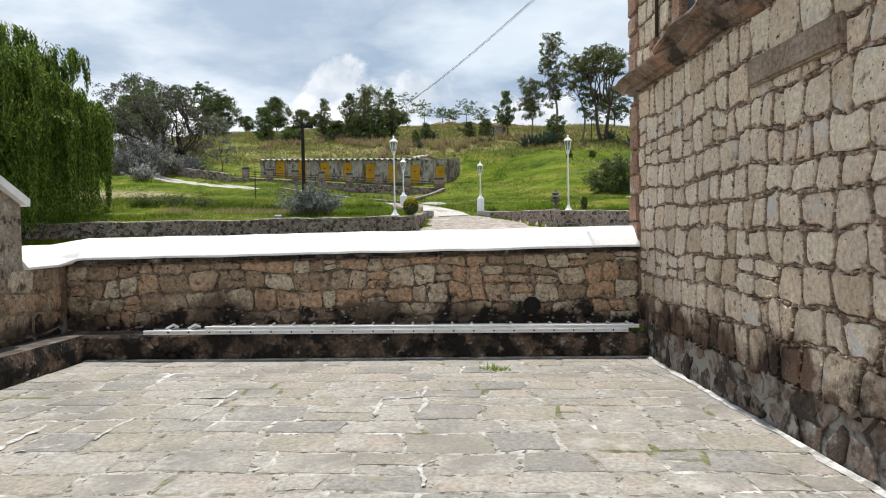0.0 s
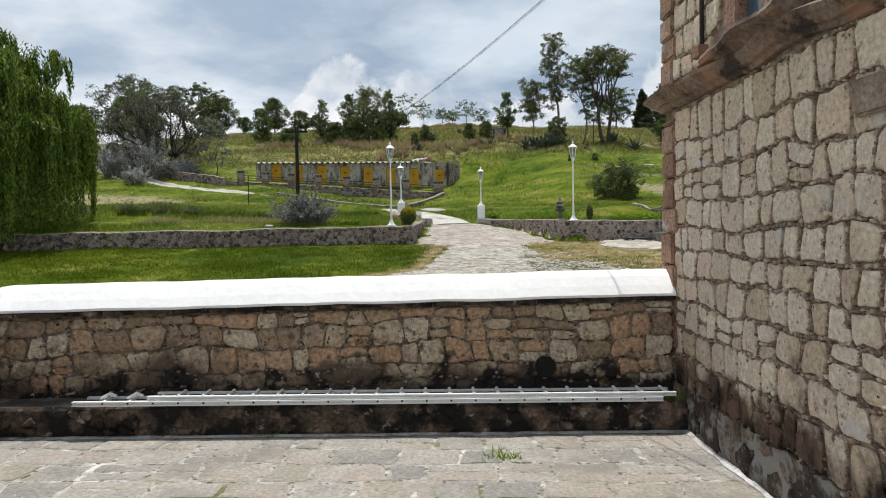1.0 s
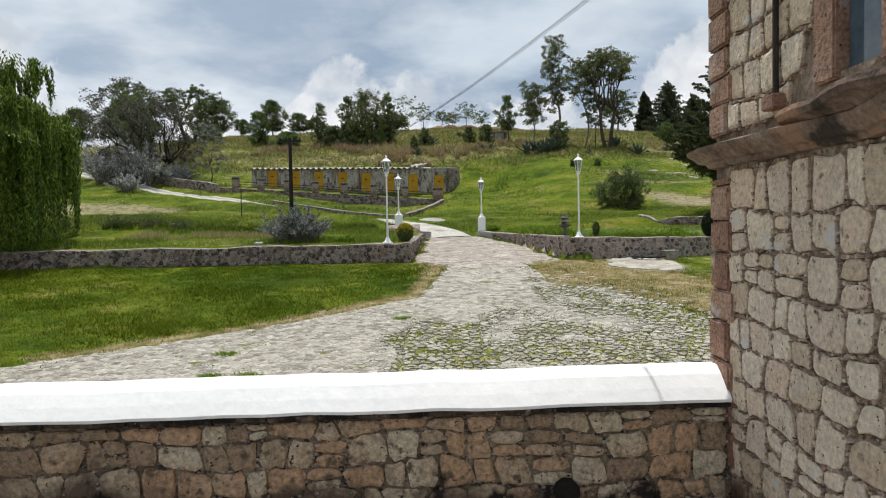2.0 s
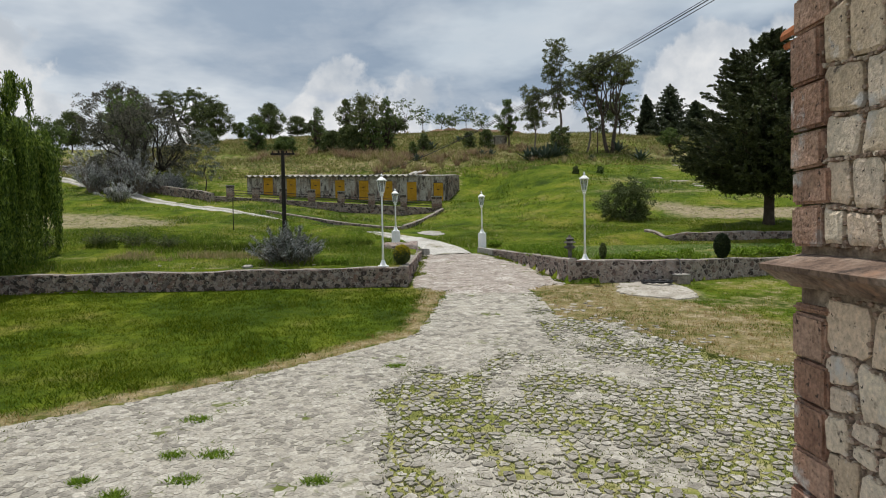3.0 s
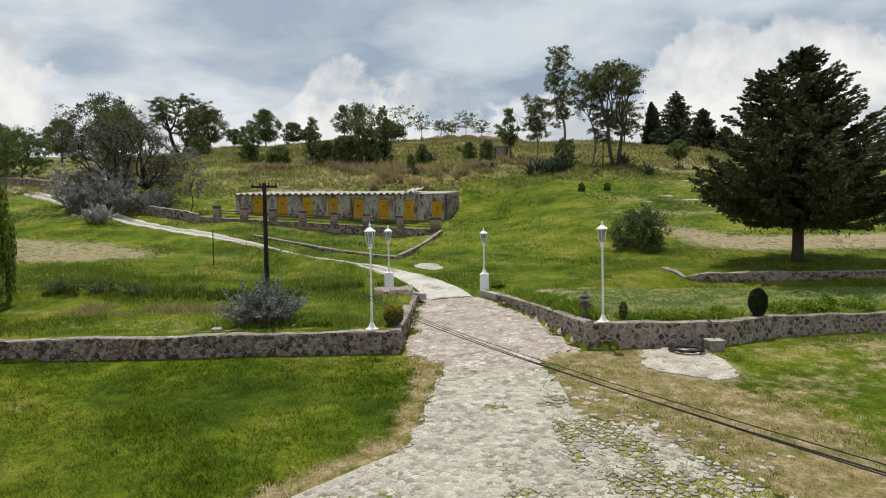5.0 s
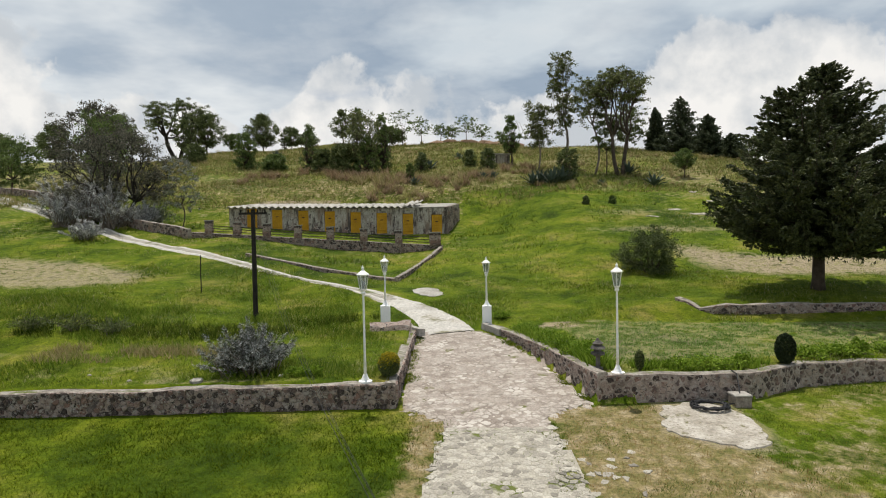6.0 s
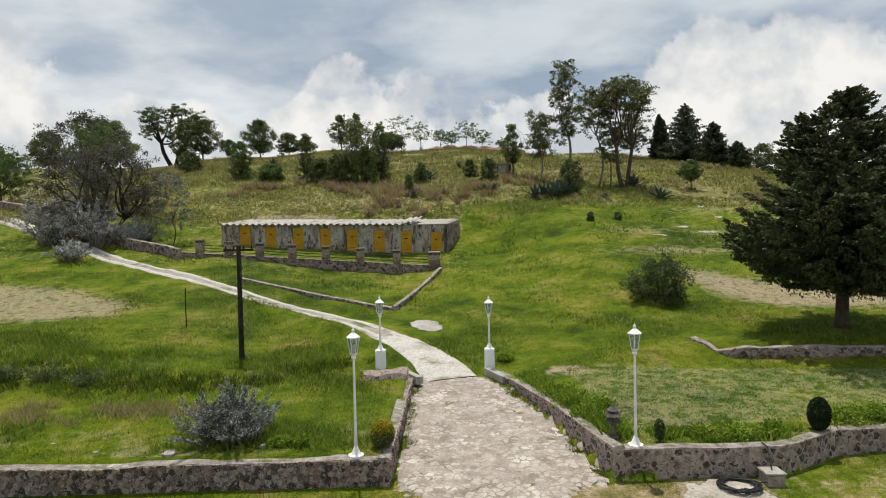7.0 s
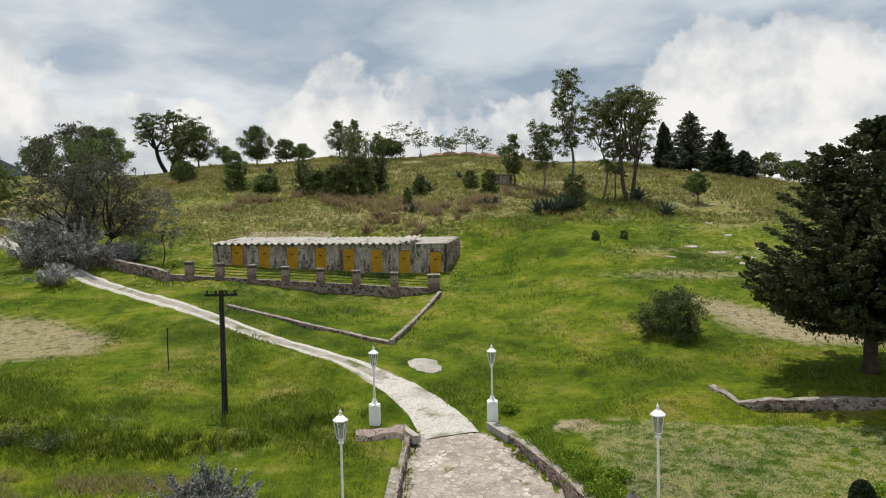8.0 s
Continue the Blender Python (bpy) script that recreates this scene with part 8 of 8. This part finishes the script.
for i, (x, y, r) in enumerate(((0.63, 8.0, 0.16), (-1.9, 8.78, 0.09), (2.70, 9.0, 0.12))):
    zz = floor_z(x, y) if y < 8.9 else floor_z(x, 8.8) + 0.36
    sp = [(x + r * math.cos(a * 2.4) * math.sqrt(a / 14), y + 0.5 * r * math.sin(a * 2.4) * math.sqrt(a / 14), zz, 1.0) for a in range(14)]
    blades("weed_tuft", sp, 0.07, 0.014, 5, LEAF_WEED, "small green weed tuft in a paving joint", "weed", 400 + i, 0.03, (0.8, 2.4))
for i, (x, y, r) in enumerate(((-4.7, 16.1, 0.18), (-3.95, 16.1, 0.28), (-4.1, 15.1, 0.22), (-5.8, 15.1, 0.15), (-4.95, 17.9, 0.25), (-1.1, 21.6, 0.2), (-1.9, 15.0, 0.18), (-5.0, 14.6, 0.16))):
    sp = [(x + r * math.cos(a * 2.4) * math.sqrt(a / 40), y + 0.6 * r * math.sin(a * 2.4) * math.sqrt(a / 40), land(x, y) + 0.04, 1.0) for a in range(40)]
    blades("weed_tuft", sp, 0.06, 0.02, 6, LEAF_WEED, "green weed patch growing through the cobbles", "weed", 420 + i, 0.06, (0.8, 2.4))


def mortar_smear(pts, width, seed):
    """A thin uneven smear of white mortar along a joint of the paving."""
    srng = random.Random(seed)
    line = [(x + 0.012 * noise.noise((x * 14, y * 14, seed)), y + 0.012 * noise.noise((x * 14, y * 14, seed + 3))) for x, y in polyline_points(list(pts), 0.03)]
    v, f = [], []
    for i, (x, y) in enumerate(line):
        a, b = line[max(0, i - 1)], line[min(len(line) - 1, i + 1)]
        d = math.hypot(b[0] - a[0], b[1] - a[1]) + 1e-9
        nx, ny = (b[1] - a[1]) / d, -(b[0] - a[0]) / d
        end = min(1.0, 0.25 + min(i, len(line) - 1 - i) * 0.25)
        l, r = (width * end * max(0.12, 0.45 + 1.3 * noise.noise((x * 8, y * 8, seed + k))) + srng.uniform(0, 0.010) for k in (0, 5))
        for w, up in ((-l, 0.0045), (0, 0.012), (r, 0.0045)): v.append((x + nx * w, y + ny * w, floor_z(x, y) + up))
    for i in range(len(line) - 1):
        for k in range(2): f.append((i * 3 + k, i * 3 + k + 1, i * 3 + k + 4, i * 3 + k + 3))
    ob = new("mortar_smear", mesh_from("mortar_smear", v, f, MAT_SMEAR))
    ob.parent = terrace


MAT_SMEAR = surface("white_mortar", ((0.34, 0.325, 0.30), (0.48, 0.47, 0.445), (0.60, 0.59, 0.57)), 9.0, 20, 0.95, bump=0.4)
for i, (w, pts) in enumerate(((0.030, ((-0.67, 5.9), (-0.66, 6.53), (-0.25, 6.63), (-0.21, 7.1))), (0.028, ((-0.28, 6.0), (-0.16, 6.5), (0.06, 6.42))), (0.028, ((-2.71, 6.57), (-2.3, 6.6), (-2.3, 6.9))), (0.026, ((-2.33, 5.7), (-2.29, 6.1), (-2.3, 6.55))), (0.024, ((-2.92, 5.2), (-2.94, 5.5), (-2.9, 5.85))), (0.032, ((-3.54, 4.9), (-3.58, 5.25), (-3.57, 5.6))), (0.020, ((-3.4, 4.88), (-3.1, 5.08))), (0.034, ((-1.4, 4.5), (-1.29, 4.6), (-1.33, 4.9))), (0.024, ((-0.16, 4.2), (-0.2, 4.6), (-0.1, 4.7))))):
    mortar_smear(pts, w, 70 + i)
# white cement fillets where the terrace floor meets bench and church
fv, ff = [], []
for i in range(81):
    y = -4 + (bench_y(2.8) + 4) * i / 80
    w = 0.03 + 0.06 * noise.noise((y * 3.3, 4, 0)) + 0.04 * noise.noise((y * 11, 7, 0))
    fv += [(CH_X - 0.005, y, floor_z(CH_X, y) + 0.02 + 0.02 * noise.noise((y * 6, 2, 0))), (CH_X - 0.025, y, floor_z(CH_X, y) + 0.012), (CH_X - 0.035 - max(-0.01, w), y, floor_z(CH_X, y) + 0.006)]
ff = [(i * 3 + k, (i + 1) * 3 + k, (i + 1) * 3 + k + 1, i * 3 + k + 1) for i in range(80) for k in range(2)]
MAT_FILLET = surface("cement_fillet", ((0.38, 0.37, 0.35), (0.53, 0.52, 0.50), (0.66, 0.65, 0.63)), 5.0, 14, 0.95, bump=0.6, extra=patches((0.28, 0.265, 0.24), 4.0, 0.52, 0.60, seed=61.0))
tagged(new("trim_church", mesh_from("trim_church", fv, ff, MAT_FILLET)), "whitish cement fillet along the foot of the church wall", "trim", kind="structure")
fv, ff = [], []
for i in range(33):
    x = -4.93 + 7.8 * i / 32
    w = 0.012 + 0.02 * noise.noise((x * 2.1, 9, 0))
    fv += [(x, bench_y(x) - 0.0, floor_z(x, 8.8) + 0.02), (x, bench_y(x) - 0.03, floor_z(x, 8.8) + 0.012), (x, bench_y(x) - 0.05 - w, floor_z(x, 8.8) + 0.006)]
ff = [(i * 3 + k, i * 3 + k + 1, (i + 1) * 3 + k + 1, (i + 1) * 3 + k) for i in range(32) for k in range(2)]
tagged(new("trim_bench", mesh_from("trim_bench", fv, ff, MAT_FILLET)), "whitish cement fillet along the foot of the bench", "trim", kind="structure")


# ---- pieces: paving slabs, wall blocks, cobbles ----
prng = random.Random(21)
pavers = coursed(-4.95, 2.86, -3.0, 8.9, prng, (0.30, 0.52), (0.30, 0.75), 0.03, 0.05)
pavers.sort(key=lambda p: -p[0][1])
lay(pavers, terrace, "paving_slab", lambda u, v, o: (u, v, floor_z(u, v) + o - 0.018), prng, MAT_PAVER, MAT_PAVER, 0.022, (0.0135, 0.022), 0.03, 0.045, 0.0, 300, cut=0.07, vary=0.5)
wrng = random.Random(22)
par = coursed(-5.35, 2.84, 0.19, 1.36, wrng, (0.17, 0.29), (0.18, 0.44), 0.03, 0.04, 0.04, 0.12)
u = -5.3
while u < 2.8:
    w = wrng.uniform(0.25, 0.6)
    b = min(2.86, u + w - 0.012)
    o, h = wrng.uniform(0.03, 0.06), wrng.uniform(0.035, 0.055)
    zt = parapet_top(u) - 0.035
    me = box_bm(u, b, parapet_y(u) - o, parapet_y(u) + 0.1, zt - h, zt, 0.008)
    part("slate", me, MAT_BENCH, parapet, "thin dark flat stone under the coping")
    u += w
lay(par, parapet, "stone", lambda u, v, o: (u, parapet_y(u) + 0.03 - o, v + 0.010 * (u - 2.8)), wrng, MAT_PARAPET, MAT_PARAPET, 0.013, (0.018, 0.05), 0.03, 0.10, 0.006, 300, cut=0.24, keep=lambda u, v: math.hypot(u - 1.27, v - 0.60) > 0.17)
sw = coursed(-4.0, 8.8, 0.22, 1.3, wrng, (0.2, 0.32), (0.25, 0.5), 0.03, 0.03)
lay([p for p in sw if p[0][0] > 4], side_wall, "stone", lambda u, v, o: (-5.38 + o, u, v), wrng, MAT_PARAPET, MAT_PARAPET, 0.014, (0.03, 0.06), 0.03, 0.03, 0.0, 120)
brng = random.Random(24)
lay(rubble(-5.2, 2.86, 0.02, 0.33, 0.11, brng, 1.6), bench, "stone", lambda u, v, o: (u, bench_y(u) + 0.012 - o, floor_z(u, 8.8) + v), brng, MAT_BENCH, MAT_BENCH, 0.015, (0.01, 0.06), 0.02, 0.12, 0.0, 140)
grng = random.Random(23)
low = coursed(-4.0, CH_END - 0.36, 0.36, 3.62, grng, (0.26, 0.40), (0.17, 0.46), 0.02, 0.04, 0.06, 0.26)
low.sort(key=lambda p: -p[0][0])
lay(low, church, "tuff_block", lambda u, v, o: (CH_X + 0.03 - o, u, v), grng, MAT_CHURCH, MAT_CHURCH_FAR, 0.016, (0.026, 0.040), 0.012, 0.08, 0.0, 300, rest_name="blockwork", cut=0.2, vary=0.9)
foot = [p for p in rubble(-4.0, CH_END - 0.36, -0.14, 0.42, 0.27, grng, 1.1)]
foot.sort(key=lambda p: -p[0][0])
lay(foot, church, "foot_stone", lambda u, v, o: (CH_X + 0.03 - o, u, v), grng, MAT_FOOT, MAT_FOOT, 0.020, (0.006, 0.026), 0.02, 0.24, 0.0, 150, rest_name="footing_stones", cut=0.2, vary=1.2)
part("long_block", box_bm(CH_X - 0.055, CH_X + 0.05, 4.5, 5.86, 2.96, 3.21, 0.02), surface("brown_block", ((0.20, 0.145, 0.105), (0.29, 0.215, 0.16), (0.36, 0.285, 0.22)), 2.5, 22, 0.95, bump=0.9, fine_amount=0.5), church, "long brown block in the wall")
upp = [p for p in coursed(3.0, CH_END - 0.36, 3.98, 8.6, grng, (0.25, 0.40), (0.22, 0.46), 0.03, 0.03) if not (6.85 < p[0][0] < 7.86 and p[0][1] < 5.8) and not (6.6 < p[0][0] < 7.2 and p[0][1] < 5.8)]
lay(upp, church, "tuff_block", lambda u, v, o: (CH_X + 0.03 - o, u, v), grng, MAT_CHURCH, MAT_CHURCH_FAR, 0.020, (0.025, 0.055), 0.028, 0.05, 0.0, 120, rest_name="blockwork", cut=0.16)
z = -0.3
k = 0
while z < 8.6:
    h = grng.uniform(0.24, 0.40)
    if 3.3 < z < 3.56: z, h = z, 3.56 - z
    if z < 3.56 < z + h: h = 3.56 - z
    if 3.55 < z < 3.97: z = 3.97
    w = (0.42 if k % 2 else 0.35) + grng.uniform(-0.01, 0.06)
    me = box_bm(CH_X - 0.018 - grng.uniform(0, 0.03), CH_X + 0.34 if k % 2 == 0 else CH_X + 0.22, CH_END - w, CH_END + grng.uniform(-0.01, 0.02), z + 0.008, z + h - 0.008, 0.02)
    qb = part("corner_block", me, MAT_QUOIN, church, "reddish dressed corner block")
    for q in qb.data.vertices: q.co += Vector((0.016, 0.022, 0.014)) * noise.noise((q.co.x * 6 + k, q.co.y * 6, q.co.z * 6))
    z += max(h, 0.05)
    k += 1
cr = random.Random(25)
cob = [p for p in rubble(-14, -0.8, 10, 27, 0.155, cr, 1.25) + rubble(-0.8, 11.0, 10, 27, 0.18, cr, 1.2) + rubble(-2, 7, 27, 31.5, 0.22, cr, 1.2) + rubble(-2, 7, 31.5, 44.4, 0.27, cr, 1.35)]
def cob_ok(x, y):
    e = edge_distance(x, y, COBBLES)
    if e < 0.02:
        return x > 4 and y < 30 and e > -2.5 and cr.random() < 0.22 + 0.13 * e + 0.3 * noise.noise((x * 0.6, y * 0.6, 1))
    if x > 3.0 and y < 27: return cr.random() < 0.92 - 0.06 * max(0, x - 5)
    return cr.random() < 0.90
cob = [p for p in cob if cob_ok(*p[0])]
cob.sort(key=lambda p: math.hypot(p[0][0] - 0.5, p[0][1] - 16))
near_place = lambda u, v, o: (u, v, land(u, v) + (0.03 if edge_distance(u, v, COBBLES) > 0 else 0.0) + o)
gate = [p for p in cob if p[0][1] > 31.5]
cob = [p for p in cob if p[0][1] <= 31.5]
lay(gate, road, "cobble", near_place, cr, MAT_COBBLE, MAT_COBBLE_WORN, 0.016, (-0.006, 0.012), 0.04, 0.24, 0.006, 0, rest_name="worn_cobblestones", cut=0.2, vary=1.3)
lay([p for p in cob if mossy(*p[0]) <= 0.3], road, "cobble", near_place, cr, MAT_COBBLE, MAT_COBBLE_FAR, 0.010, (0.002, 0.016), 0.045, 0.26, 0.014, 150, rest_name="cobblestones", cut=0.2, vary=0.8)
lay([p for p in cob if mossy(*p[0]) > 0.3], road, "cobble", near_place, cr, MAT_COBBLE, MAT_COBBLE_FAR, 0.028, (0.018, 0.052), 0.042, 0.24, 0.014, 150, rest_name="cobblestones", cut=0.2, vary=0.9)
# small chinking stones pressed into the joints of the church wall and the parapet
def chinks(polys, owner, place, rng, material, per=5):
    s = Soup()
    for poly in polys:
        for _ in range(per):
            a = rng.randrange(len(poly))
            p, q, t = poly[a], poly[(a + 1) % len(poly)], rng.random()
            u, v = p[0] + (q[0] - p[0]) * t, p[1] + (q[1] - p[1]) * t
            r = rng.uniform(0.008, 0.026)
            pts = []
            for k in range(5):
                w = k * 1.257 + rng.uniform(-0.4, 0.4)
                pts.append((u + 1.5 * r * math.cos(w), v + r * math.sin(w)))
            o = rng.uniform(0.012, 0.045)
            vv = [place(x, y, -0.01) for x, y in pts] + [place(u + (x - u) * 0.7, v + (y - v) * 0.7, o) for x, y in pts]
            s.add(vv, [(k, (k + 1) % 5, 5 + (k + 1) % 5, 5 + k) for k in range(5)] + [(5, 6, 7, 8, 9)])
    ob = new("chinking", s.mesh("chinking", material))
    ob.parent = owner
    tagged(ob, kind="stuff")


chinks(low + upp, church, lambda u, v, o: (CH_X + 0.03 - o, u, v), grng, surface("chinking_stone", ((0.24, 0.175, 0.13), (0.42, 0.33, 0.25), (0.58, 0.49, 0.39), (0.34, 0.235, 0.175)), 3.0, 24, 0.95, bump=0.8, per="island", spread=0.8, extra=chain(damp, soot)), 22)
chinks(par, parapet, lambda u, v, o: (u, parapet_y(u) + 0.03 - o, v + 0.010 * (u - 2.8)), wrng, MAT_RUBBLE_FAR, 5)
